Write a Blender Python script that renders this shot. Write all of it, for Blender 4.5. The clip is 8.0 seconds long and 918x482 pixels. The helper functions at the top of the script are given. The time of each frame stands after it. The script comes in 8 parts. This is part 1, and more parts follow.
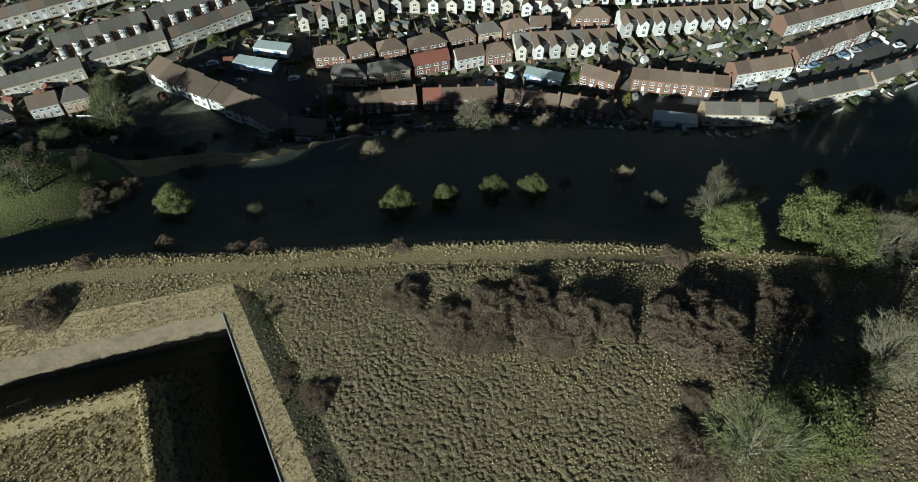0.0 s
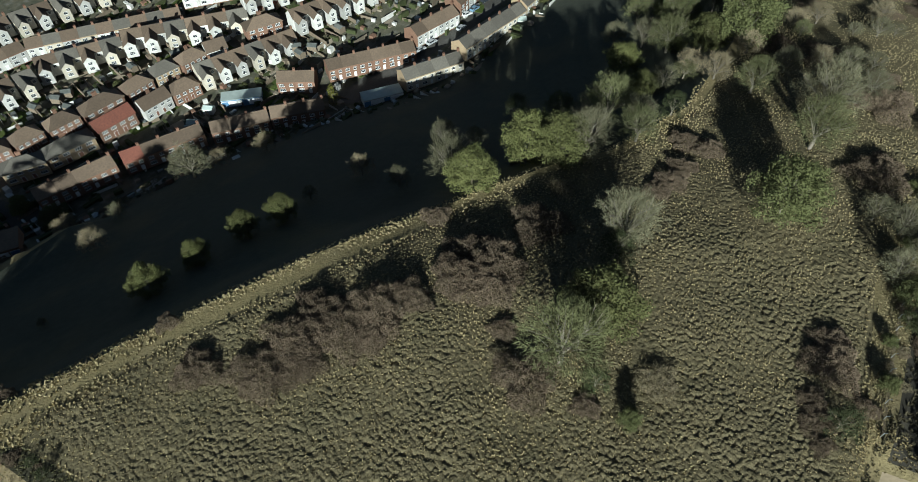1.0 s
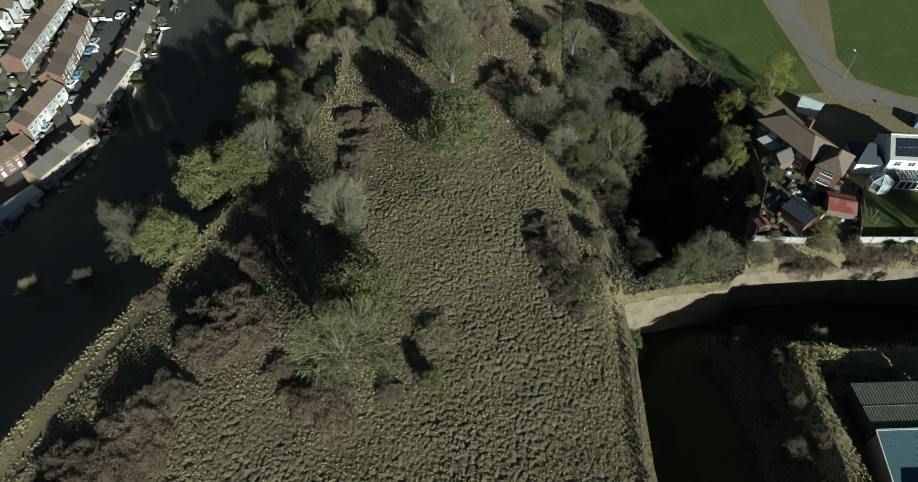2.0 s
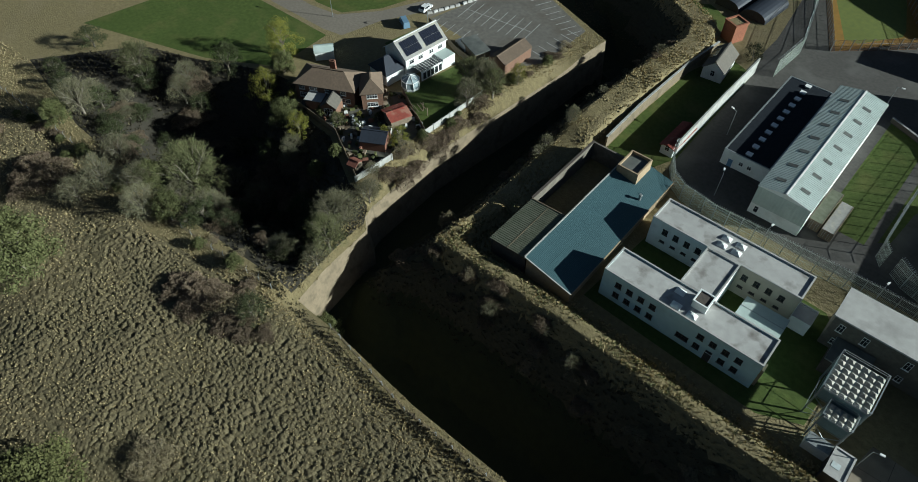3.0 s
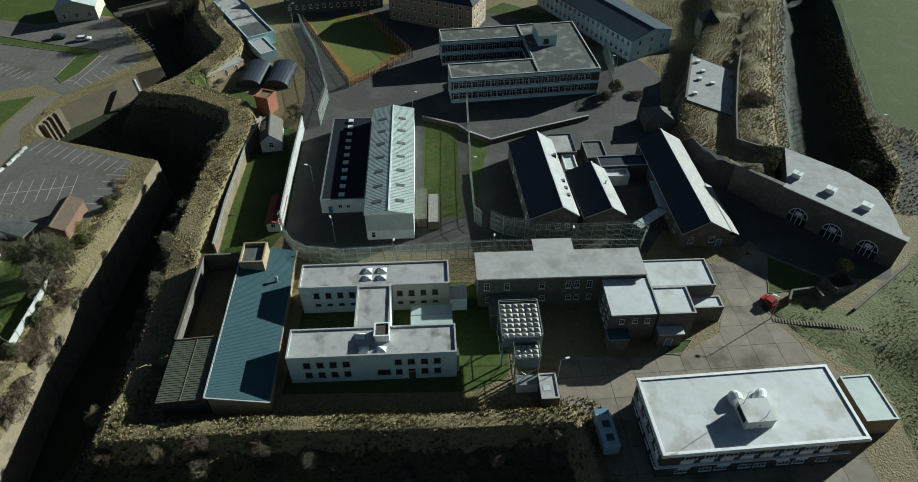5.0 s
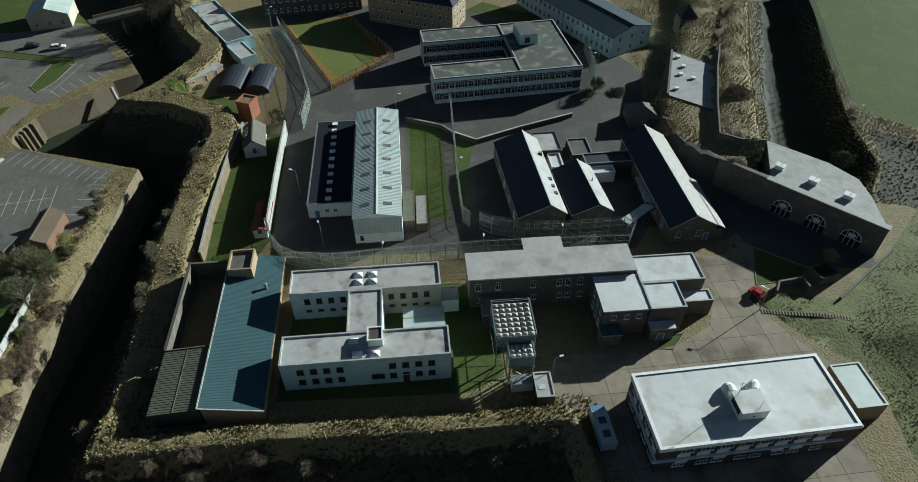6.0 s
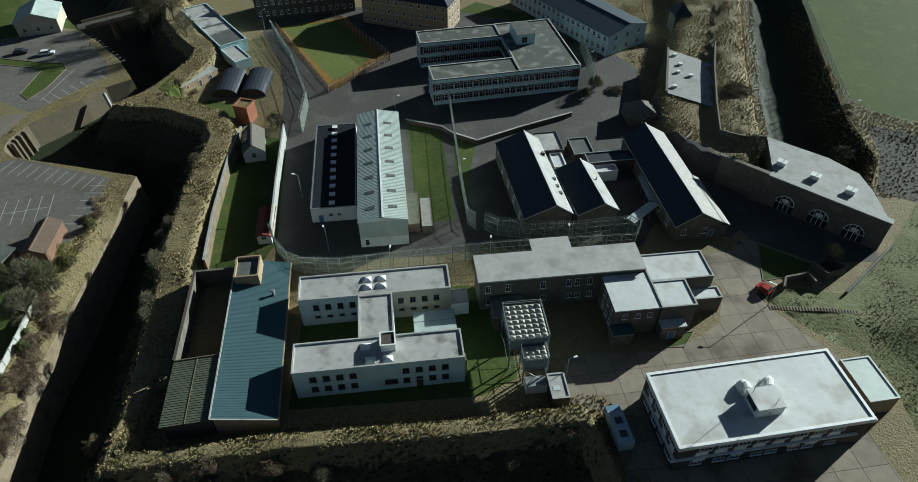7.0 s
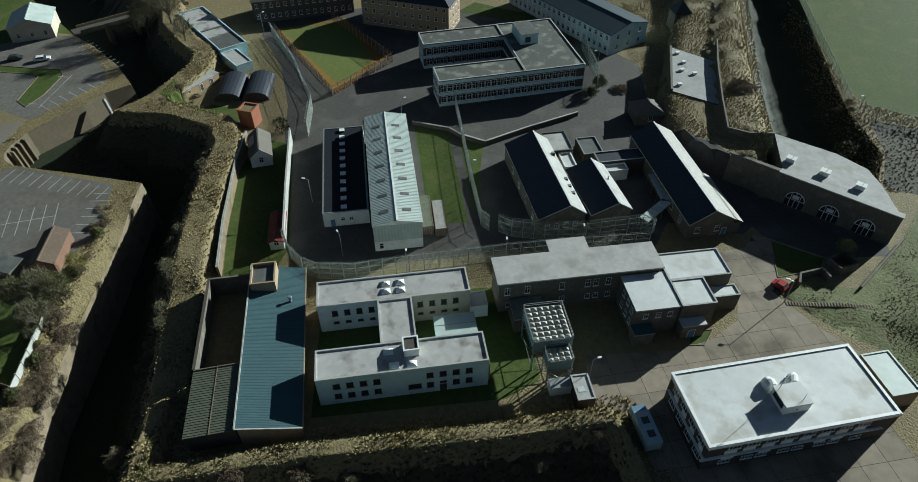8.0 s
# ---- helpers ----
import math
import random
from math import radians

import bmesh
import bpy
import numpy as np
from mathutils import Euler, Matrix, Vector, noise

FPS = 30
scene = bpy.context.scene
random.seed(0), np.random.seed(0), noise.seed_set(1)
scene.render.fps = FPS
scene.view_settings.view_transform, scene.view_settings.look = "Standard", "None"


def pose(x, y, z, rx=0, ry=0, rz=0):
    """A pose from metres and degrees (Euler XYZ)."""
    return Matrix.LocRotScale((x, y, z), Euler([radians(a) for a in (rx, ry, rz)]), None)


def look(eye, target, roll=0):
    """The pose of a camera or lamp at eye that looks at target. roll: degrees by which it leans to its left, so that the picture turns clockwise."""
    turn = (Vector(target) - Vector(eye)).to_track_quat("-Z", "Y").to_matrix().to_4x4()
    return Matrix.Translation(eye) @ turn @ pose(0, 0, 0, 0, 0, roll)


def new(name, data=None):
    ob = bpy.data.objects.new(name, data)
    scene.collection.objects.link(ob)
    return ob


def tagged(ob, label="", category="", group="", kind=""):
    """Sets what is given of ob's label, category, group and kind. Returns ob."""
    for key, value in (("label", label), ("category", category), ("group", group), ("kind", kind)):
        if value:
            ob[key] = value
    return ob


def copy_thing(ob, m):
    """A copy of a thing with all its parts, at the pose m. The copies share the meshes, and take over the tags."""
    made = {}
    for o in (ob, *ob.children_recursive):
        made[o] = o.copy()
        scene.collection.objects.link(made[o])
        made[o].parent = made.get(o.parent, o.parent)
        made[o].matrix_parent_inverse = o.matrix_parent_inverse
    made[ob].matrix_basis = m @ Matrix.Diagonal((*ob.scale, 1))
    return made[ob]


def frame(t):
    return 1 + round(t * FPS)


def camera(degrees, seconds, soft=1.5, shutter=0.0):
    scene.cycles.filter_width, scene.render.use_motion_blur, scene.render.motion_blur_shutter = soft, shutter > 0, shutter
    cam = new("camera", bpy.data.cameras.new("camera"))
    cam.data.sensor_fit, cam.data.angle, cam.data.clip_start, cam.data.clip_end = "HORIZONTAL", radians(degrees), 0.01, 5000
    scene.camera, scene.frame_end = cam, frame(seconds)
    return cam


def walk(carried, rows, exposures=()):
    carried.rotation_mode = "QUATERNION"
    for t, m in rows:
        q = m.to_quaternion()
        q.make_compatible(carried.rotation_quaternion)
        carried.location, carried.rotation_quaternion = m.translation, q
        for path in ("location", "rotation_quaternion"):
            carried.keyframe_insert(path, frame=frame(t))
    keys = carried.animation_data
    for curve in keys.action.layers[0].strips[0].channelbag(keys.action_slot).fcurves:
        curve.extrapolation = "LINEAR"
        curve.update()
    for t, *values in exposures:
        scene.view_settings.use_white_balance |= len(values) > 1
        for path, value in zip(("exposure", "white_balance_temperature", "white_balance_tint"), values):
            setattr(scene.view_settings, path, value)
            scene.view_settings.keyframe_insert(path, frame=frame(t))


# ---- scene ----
cam = camera(70.36, 8.0, soft=0.9)
PATH = [
    (0, (11.997, -1.462, 95.059), (8.735, -13.928, 79.763), 0.08),
    (0.5, (12.016, -1.442, 95.080), (5.057, -12.279, 79.779), 0.06),
    (1, (12.042, -1.391, 95.121), (2.827, -10.367, 79.808), -0.05),
    (1.2, (12.044, -1.392, 95.121), (1.811, -9.194, 79.810), -0.08),
    (2.3, (12.000, -1.470, 95.083), (-0.807, -0.360, 79.762), -0.10),
    (2.5, (11.997, -1.463, 95.086), (-0.402, 1.769, 79.730), -0.04),
    (3, (11.989, -1.450, 95.097), (2.099, 6.693, 79.739), 0.02),
    (3.5, (11.978, -1.409, 95.085), (5.891, 9.860, 79.724), 0.24),
    (3.8, (11.972, -1.393, 95.074), (8.578, 10.936, 79.696), 0.16),
    (4, (11.968, -1.386, 95.072), (9.639, 11.213, 79.715), -0.12),
    (4.5, (11.946, -1.331, 95.067), (10.093, 12.365, 80.610), -0.06),
    (5, (11.714, -1.506, 95.028), (10.081, 13.028, 81.387), -0.02),
    (6.5, (8.457, -1.007, 95.006), (7.590, 13.582, 81.353), -0.20),
    (7, (5.903, -0.686, 95.035), (5.244, 13.904, 81.371), -0.19),
    (7.5, (2.986, -0.431, 94.920), (2.542, 14.175, 81.264), -0.12),
    (8, (0.000, 0.000, 95.000), (-0.246, 14.593, 81.325), -0.13),
]
walk(cam, [(t, look(eye, target, roll)) for t, eye, target, roll in PATH], exposures=[(0.0, 0.4, 5700, 2.0), (8.0, 0.4, 5700, 2.0)])

# ---- light ----
SUN_AZ, SUN_EL = 52.0, 19.2          # degrees clockwise from +y, and above the horizon
world = bpy.data.worlds.new("sky")
scene.world = world
world.use_nodes = True
wn = world.node_tree.nodes
sky = wn.new("ShaderNodeTexSky")
sky.sky_type, sky.sun_disc = "NISHITA", False
sky.sun_elevation, sky.sun_rotation = radians(SUN_EL), radians(SUN_AZ)
sky.altitude, sky.air_density, sky.dust_density = 100, 1.0, 0.6
bg = wn["Background"]
bg.inputs["Strength"].default_value = 0.026
world.node_tree.links.new(sky.outputs["Color"], bg.inputs["Color"])
sun = new("sun", bpy.data.lights.new("sun", "SUN"))
sun.data.energy, sun.data.angle, sun.data.color = 6.4, radians(0.53), (0.975, 0.965, 0.86)
a, e = radians(SUN_AZ), radians(SUN_EL)
sun.matrix_world = look((math.sin(a) * math.cos(e) * 300, math.cos(a) * math.cos(e) * 300, math.sin(e) * 300), (0, 0, 0))

# ---- materials ----
def material(name, col, col2=None, rough=0.85, big=0.08, fine=2.0, amount=0.5, metal=0.0, bump=0.0, bump_scale=6.0,
             stain=None, stain_scale=0.3, stain_amount=0.0, rand=0.0, spec=0.3):
    """A surface of two mixed tones at two scales, with stains, relief and a tone that differs from thing to thing."""
    m = bpy.data.materials.new(name)
    m.use_nodes = True
    nt = m.node_tree
    n, l = nt.nodes, nt.links
    b = n["Principled BSDF"]
    b.inputs["Roughness"].default_value, b.inputs["Metallic"].default_value = rough, metal
    b.inputs["Specular IOR Level"].default_value = spec
    geo = n.new("ShaderNodeNewGeometry")

    def noise_tex(scale, detail=4.0):
        t = n.new("ShaderNodeTexNoise")
        t.inputs["Scale"].default_value, t.inputs["Detail"].default_value = scale, detail
        l.new(geo.outputs["Position"], t.inputs["Vector"])
        return t

    def mix(fac, a, bb):
        x = n.new("ShaderNodeMix")
        x.data_type = "RGBA"
        for sock, v in ((x.inputs[0], fac), (x.inputs[6], a), (x.inputs[7], bb)):
            if isinstance(v, bpy.types.NodeSocket):
                l.new(v, sock)
            else:
                sock.default_value = v if isinstance(v, float) else (*v, 1.0)
        return x.outputs[2]

    def ramp(sock, lo, hi, top=1.0):
        r = n.new("ShaderNodeMapRange")
        r.inputs[1].default_value, r.inputs[2].default_value, r.inputs[4].default_value = lo, hi, top
        l.new(sock, r.inputs[0])
        return r.outputs[0]

    col2 = col2 or tuple(c * 0.7 for c in col)
    c = mix(ramp(noise_tex(fine).outputs["Fac"], 0.5 - amount * 0.4, 0.5 + amount * 0.4), col, col2)
    c = mix(ramp(noise_tex(big).outputs["Fac"], 0.35, 0.7, 0.55), c, tuple(0.5 * (p + q) * 0.8 for p, q in zip(col, col2)))
    if stain:
        c = mix(ramp(noise_tex(stain_scale, 6.0).outputs["Fac"], 0.52, 0.68, stain_amount), c, stain)
    if rand:
        info = n.new("ShaderNodeObjectInfo")
        hsv = n.new("ShaderNodeHueSaturation")
        l.new(ramp(info.outputs["Random"], 0.0, 1.0, 2 * rand), hsv.inputs["Value"])
        add = n.new("ShaderNodeMath")
        add.inputs[1].default_value = 1 - rand
        l.new(hsv.inputs["Value"].links[0].from_socket, add.inputs[0])
        l.new(add.outputs[0], hsv.inputs["Value"])
        l.new(c, hsv.inputs["Color"])
        c = hsv.outputs["Color"]
    l.new(c, b.inputs["Base Color"])
    if bump:
        bp = n.new("ShaderNodeBump")
        bp.inputs["Distance"].default_value = bump
        bp.inputs["Strength"].default_value = 0.9
        l.new(noise_tex(bump_scale, 5.0).outputs["Fac"], bp.inputs["Height"])
        l.new(bp.outputs["Normal"], b.inputs["Normal"])
    return m


TUFT = material("straw_tuft", (0.46, 0.378, 0.205), (0.25, 0.205, 0.108), big=0.05, fine=0.9, amount=0.75)
# Dark undergrowth tone; on the banks it also holds their shade.
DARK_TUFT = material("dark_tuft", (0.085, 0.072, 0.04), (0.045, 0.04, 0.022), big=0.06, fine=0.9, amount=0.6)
DRY = material("dry_straw", (0.42, 0.33, 0.185), (0.27, 0.21, 0.115), big=0.12, fine=1.3, amount=0.7, bump=0.2, bump_scale=1.6,
               stain=(0.11, 0.085, 0.045), stain_scale=0.5, stain_amount=0.6)
# Winter scrub, lowered further so the colour carries the moat bank's shade.
SCRUB_AND_SHADE = material("low_scrub_and_shade", (0.058, 0.052, 0.03), (0.03, 0.029, 0.016), big=0.1, fine=1.2, amount=0.7, bump=0.2, bump_scale=2.0)
# Field ground, darkened for the shade in the crevices between tussocks.
STRAW = material("tussock_grass_and_crevices", (0.155, 0.127, 0.067), (0.07, 0.058, 0.031), big=0.05, fine=1.6, amount=0.6, bump=0.15, bump_scale=3.0,
                 stain=(0.055, 0.05, 0.024), stain_scale=0.12, stain_amount=0.45)
ROUGH = material("rough_grass", (0.24, 0.192, 0.094), (0.125, 0.103, 0.05), big=0.05, fine=1.1, amount=0.7, bump=0.2, bump_scale=2.5,
                 stain=(0.2, 0.16, 0.09), stain_scale=0.1, stain_amount=0.5)
SCRUB_TUFT = material("scrub_tuft", (0.17, 0.15, 0.075), (0.075, 0.072, 0.034), big=0.2, fine=0.9, amount=0.7)
# Hillside grass, darkened for the hill's shade, lifted a little for haze.
SLOPE = material("shaded_slope_grass", (0.066, 0.07, 0.05), (0.045, 0.049, 0.036), big=0.03, fine=0.6, amount=0.6, bump=0.1, bump_scale=2.0,
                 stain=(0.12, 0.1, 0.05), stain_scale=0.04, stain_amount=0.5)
LAWN = material("lawn_grass", (0.08, 0.108, 0.028), (0.05, 0.07, 0.019), big=0.06, fine=1.0, amount=0.5, bump=0.04, bump_scale=8.0, spec=0.1,
                stain=(0.12, 0.115, 0.04), stain_scale=0.15, stain_amount=0.4)
PAVING = material("garden_paving", (0.13, 0.12, 0.1), (0.06, 0.058, 0.045), big=0.2, fine=0.6, amount=0.7, bump=0.03, bump_scale=4.0, stain=(0.05, 0.06, 0.025), stain_scale=0.4, stain_amount=0.6)
RAMP_TUFT = material("rampart_grass", (0.42, 0.335, 0.17), (0.25, 0.198, 0.098), big=0.08, fine=1.0, amount=0.6)
OLIVE_GRASS = material("olive_grass", (0.14, 0.15, 0.05), (0.075, 0.085, 0.028), big=0.1, fine=0.9, amount=0.7, bump=0.15, bump_scale=2.0, stain=(0.15, 0.13, 0.06), stain_scale=0.2, stain_amount=0.6)
OLIVE_TUFT = material("olive_tuft", (0.2, 0.195, 0.085), (0.11, 0.11, 0.045), big=0.1, fine=0.9, amount=0.6)
# Dark leaf litter, with the shade from the trees in its tone.
LITTER = material("shaded_copse_litter", (0.04, 0.034, 0.024), (0.022, 0.02, 0.014), big=0.1, fine=1.0, bump=0.1, bump_scale=3.0)
# Ditch grass, dimmed far below a grass tone to paint in the shade.
MOAT = material("shaded_moat_grass", (0.02, 0.027, 0.01), (0.013, 0.018, 0.007), big=0.05, fine=0.7, bump=0.1, bump_scale=3.0)
MASON = material("moat_masonry", (0.215, 0.17, 0.112), (0.135, 0.107, 0.07), big=0.15, fine=1.5, amount=0.7, bump=0.06, bump_scale=3.0,
                 stain=(0.095, 0.078, 0.05), stain_scale=0.4, stain_amount=0.8)
EARTHY = material("earthy_masonry", (0.14, 0.11, 0.075), (0.095, 0.08, 0.052), big=0.15, fine=1.2, amount=0.7, bump=0.06, bump_scale=3.0,
                  stain=(0.09, 0.085, 0.045), stain_scale=0.4, stain_amount=0.6)
ASPHALT = material("yard_asphalt", (0.082, 0.076, 0.068), (0.055, 0.052, 0.047), big=0.07, fine=1.2, bump=0.01, bump_scale=20,
                   stain=(0.12, 0.115, 0.105), stain_scale=0.12, stain_amount=0.5)
PARK = material("car_park_asphalt", (0.16, 0.147, 0.128), (0.1, 0.094, 0.082), big=0.06, fine=0.9, bump=0.01, bump_scale=20,
                stain=(0.085, 0.072, 0.056), stain_scale=0.09, stain_amount=0.85)
CONC = material("yard_concrete", (0.275, 0.23, 0.172), (0.18, 0.15, 0.112), big=0.1, fine=0.6, amount=0.7, bump=0.01, bump_scale=15,
                stain=(0.1, 0.082, 0.06), stain_scale=0.13, stain_amount=0.9, rand=0.1)
JOINT = material("joint_dirt", (0.07, 0.06, 0.048), (0.04, 0.036, 0.03), big=0.2, fine=1.0)
DIRT = material("track_gravel", (0.2, 0.175, 0.14), (0.15, 0.13, 0.105), big=0.1, fine=1.5, bump=0.02, bump_scale=10)
TOWN = material("garden_ground", (0.13, 0.115, 0.08), (0.05, 0.055, 0.035), big=0.12, fine=0.5, amount=0.6, bump=0.1, bump_scale=1.2,
                stain=(0.2, 0.19, 0.17), stain_scale=0.3, stain_amount=0.5)
ASTRO = material("pitch_turf", (0.13, 0.15, 0.03), (0.1, 0.12, 0.028), big=0.08, fine=0.8)
ORANGE = material("pitch_margin", (0.26, 0.13, 0.02), (0.17, 0.11, 0.02), big=0.3, fine=0.8)
PALE_FELT = material("pale_roof_felt", (0.45, 0.44, 0.42), (0.31, 0.3, 0.285), big=0.2, fine=0.7, amount=0.8, rough=0.7, bump=0.01,
                     stain=(0.13, 0.115, 0.1), stain_scale=0.28, stain_amount=0.85)
WHITE_FELT = material("white_roof_felt", (0.58, 0.59, 0.58), (0.5, 0.51, 0.5), big=0.15, fine=0.8, rough=0.6, bump=0.01,
                      stain=(0.3, 0.27, 0.21), stain_scale=0.22, stain_amount=0.6)
STONE_FELT = material("weathered_roof_felt", (0.42, 0.41, 0.39), (0.34, 0.33, 0.31), big=0.2, fine=0.9, rough=0.8, bump=0.01,
                      stain=(0.2, 0.19, 0.18), stain_scale=0.22, stain_amount=0.6)
GREY_FELT = material("grey_roof_felt", (0.12, 0.125, 0.115), (0.075, 0.08, 0.075), big=0.15, fine=0.7, rough=0.6, bump=0.01,
                     stain=(0.2, 0.2, 0.18), stain_scale=0.2, stain_amount=0.4)
MOSS_FELT = material("mossy_roof_felt", (0.1, 0.105, 0.092), (0.062, 0.068, 0.058), big=0.25, fine=0.9, amount=0.8, rough=0.8, bump=0.01, stain=(0.24, 0.235, 0.2), stain_scale=0.35, stain_amount=0.75)
TEAL = material("teal_sheet_roof", (0.046, 0.092, 0.104), (0.038, 0.078, 0.09), big=0.1, fine=0.6, rough=0.6, spec=0.3)
MOSSY = material("mossy_sheet_roof", (0.12, 0.125, 0.09), (0.075, 0.085, 0.055), big=0.3, fine=1.2, rough=0.8)
WHITE = material("white_render", (0.72, 0.74, 0.72), (0.62, 0.65, 0.63), big=0.2, fine=0.7, stain=(0.4, 0.4, 0.36), stain_scale=0.5, stain_amount=0.35)
# Pale blue finish; on the cell block front it paints skylight on white.
PALE_BLUE = material("pale_blue_and_skylit_render", (0.5, 0.66, 0.68), (0.43, 0.58, 0.6), big=0.2, fine=0.7, stain=(0.34, 0.42, 0.42), stain_scale=0.5, stain_amount=0.4)
TOWN_WHITE = material("weathered_render", (0.5, 0.49, 0.46), (0.4, 0.39, 0.36), big=0.2, fine=0.7, rand=0.3, stain=(0.3, 0.29, 0.26), stain_scale=0.4, stain_amount=0.4)
CREAM = material("cream_render", (0.5, 0.45, 0.36), (0.41, 0.37, 0.3), big=0.2, fine=0.7, rand=0.25)
TRIM = material("white_paint", (0.78, 0.78, 0.76), (0.66, 0.66, 0.64), big=0.4, fine=2.0, rough=0.5)
STONE = material("ragstone_wall", (0.15, 0.135, 0.11), (0.095, 0.085, 0.07), big=0.3, fine=1.6, amount=0.8, bump=0.04, bump_scale=3.0,
                 stain=(0.22, 0.2, 0.16), stain_scale=0.6, stain_amount=0.5)
BRICK = material("brown_brick", (0.2, 0.115, 0.075), (0.14, 0.08, 0.055), big=0.3, fine=2.5, rand=0.15)
REDBRICK = material("red_brick", (0.19, 0.09, 0.06), (0.135, 0.066, 0.045), big=0.3, fine=2.5)
DARKBRICK = material("dark_brick", (0.085, 0.07, 0.06), (0.06, 0.05, 0.042), big=0.3, fine=2.0)
BUFF = material("buff_brick", (0.36, 0.27, 0.17), (0.27, 0.2, 0.125), big=0.3, fine=2.0)
ROOF_BROWN = material("brown_tile_roof", (0.16, 0.115, 0.08), (0.1, 0.075, 0.055), big=0.3, fine=1.8, amount=0.7, rand=0.3, bump=0.03, bump_scale=4)
ROOF_GREY = material("grey_slate_roof", (0.14, 0.126, 0.104), (0.09, 0.082, 0.07), big=0.3, fine=1.8, amount=0.7, rand=0.25, bump=0.03, bump_scale=4)
ROOF_RED = material("red_tile_roof", (0.2, 0.075, 0.05), (0.14, 0.055, 0.04), big=0.3, fine=1.8, bump=0.03, bump_scale=4, rand=0.2)
SLATE = material("pale_slate_roof", (0.3, 0.29, 0.27), (0.2, 0.195, 0.18), big=0.3, fine=1.2, amount=0.8, rough=0.7, stain=(0.36, 0.33, 0.24), stain_scale=0.8, stain_amount=0.5)
SHEET = material("pale_sheet_roof", (0.44, 0.5, 0.47), (0.38, 0.44, 0.41), big=0.15, fine=0.6, rough=0.5, stain=(0.3, 0.33, 0.3), stain_scale=0.4, stain_amount=0.4)
RED_SHEET = material("red_painted_roof", (0.24, 0.055, 0.038), (0.16, 0.042, 0.03), big=0.3, fine=1.2, stain=(0.33, 0.2, 0.14), stain_scale=0.6, stain_amount=0.5)
RUST = material("rusting_white_steel", (0.5, 0.54, 0.54), (0.42, 0.46, 0.46), big=0.3, fine=1.0, stain=(0.22, 0.1, 0.04), stain_scale=0.35, stain_amount=0.95)
BLUE = material("blue_painted_steel", (0.1, 0.2, 0.33), (0.08, 0.16, 0.27), big=0.3, fine=1.0, rough=0.45)
GLASS = material("window_glass", (0.02, 0.024, 0.028), (0.03, 0.034, 0.038), rough=0.08, big=0.5, fine=1.0, spec=0.6)
METAL = material("galvanised_steel", (0.36, 0.38, 0.38), (0.28, 0.3, 0.3), rough=0.45, metal=0.6, big=0.5, fine=3.0)
MESH_FENCE = material("pale_fence_sheet", (0.36, 0.4, 0.35), (0.28, 0.32, 0.28), big=0.2, fine=1.0, rough=0.6)
GREY_SCREED = material("grey_screed", (0.36, 0.36, 0.345), (0.27, 0.27, 0.255), big=0.2, fine=0.9, rough=0.75, bump=0.01,
                       stain=(0.2, 0.19, 0.16), stain_scale=0.3, stain_amount=0.6)
WALL_GREY = material("grey_concrete", (0.4, 0.4, 0.375), (0.3, 0.3, 0.28), big=0.3, fine=1.2, stain=(0.2, 0.19, 0.16), stain_scale=0.5, stain_amount=0.6)
TIMBER = material("weathered_timber", (0.2, 0.16, 0.11), (0.13, 0.1, 0.075), big=0.3, fine=2.0)
BARK = material("bark", (0.2, 0.175, 0.14), (0.12, 0.1, 0.08), big=0.5, fine=4.0, rand=0.2)
LEAF_OLIVE = material("evergreen_leaf", (0.122, 0.124, 0.044), (0.07, 0.074, 0.027), big=0.4, fine=1.5, rand=0.3, spec=0.2)
LEAF_GREEN = material("green_leaf", (0.108, 0.114, 0.044), (0.062, 0.068, 0.026), big=0.4, fine=1.5, rand=0.25, spec=0.2)
LEAF_YELLOW = material("yellow_leaf", (0.19, 0.175, 0.03), (0.11, 0.115, 0.025), big=0.4, fine=1.5, rand=0.2, spec=0.2)
LEAF_DARK = material("dark_leaf", (0.05, 0.058, 0.022), (0.03, 0.036, 0.015), big=0.4, fine=1.5, rand=0.3, spec=0.2)
TWIG = material("bare_twig", (0.178, 0.166, 0.102), (0.11, 0.104, 0.064), big=0.4, fine=1.5, rand=0.3, spec=0.1)
PALE_TWIG = material("pale_twig", (0.28, 0.235, 0.145), (0.19, 0.155, 0.1), big=0.4, fine=1.5, rand=0.2, spec=0.1)
TWIG_GREEN = material("lichened_twig", (0.135, 0.138, 0.064), (0.085, 0.088, 0.042), big=0.4, fine=1.5, rand=0.25, spec=0.1)
TWIG_BROWN = material("bramble_twig", (0.185, 0.14, 0.098), (0.11, 0.084, 0.058), big=0.25, fine=1.0, rand=0.2, spec=0.1)
SOLAR = material("solar_panel", (0.012, 0.014, 0.022), (0.016, 0.018, 0.028), rough=0.15, spec=0.6)
CARS = [material("car_paint_" + nm, c, tuple(v * 0.9 for v in c), rough=0.25, spec=0.6) for nm, c in
        (("white", (0.7, 0.7, 0.7)), ("dark", (0.03, 0.035, 0.045)), ("red", (0.35, 0.03, 0.025)), ("blue", (0.16, 0.26, 0.36)), ("silver", (0.4, 0.41, 0.42)))]
RUBBER = material("tyre_rubber", (0.02, 0.02, 0.02), (0.03, 0.03, 0.03), rough=0.9)

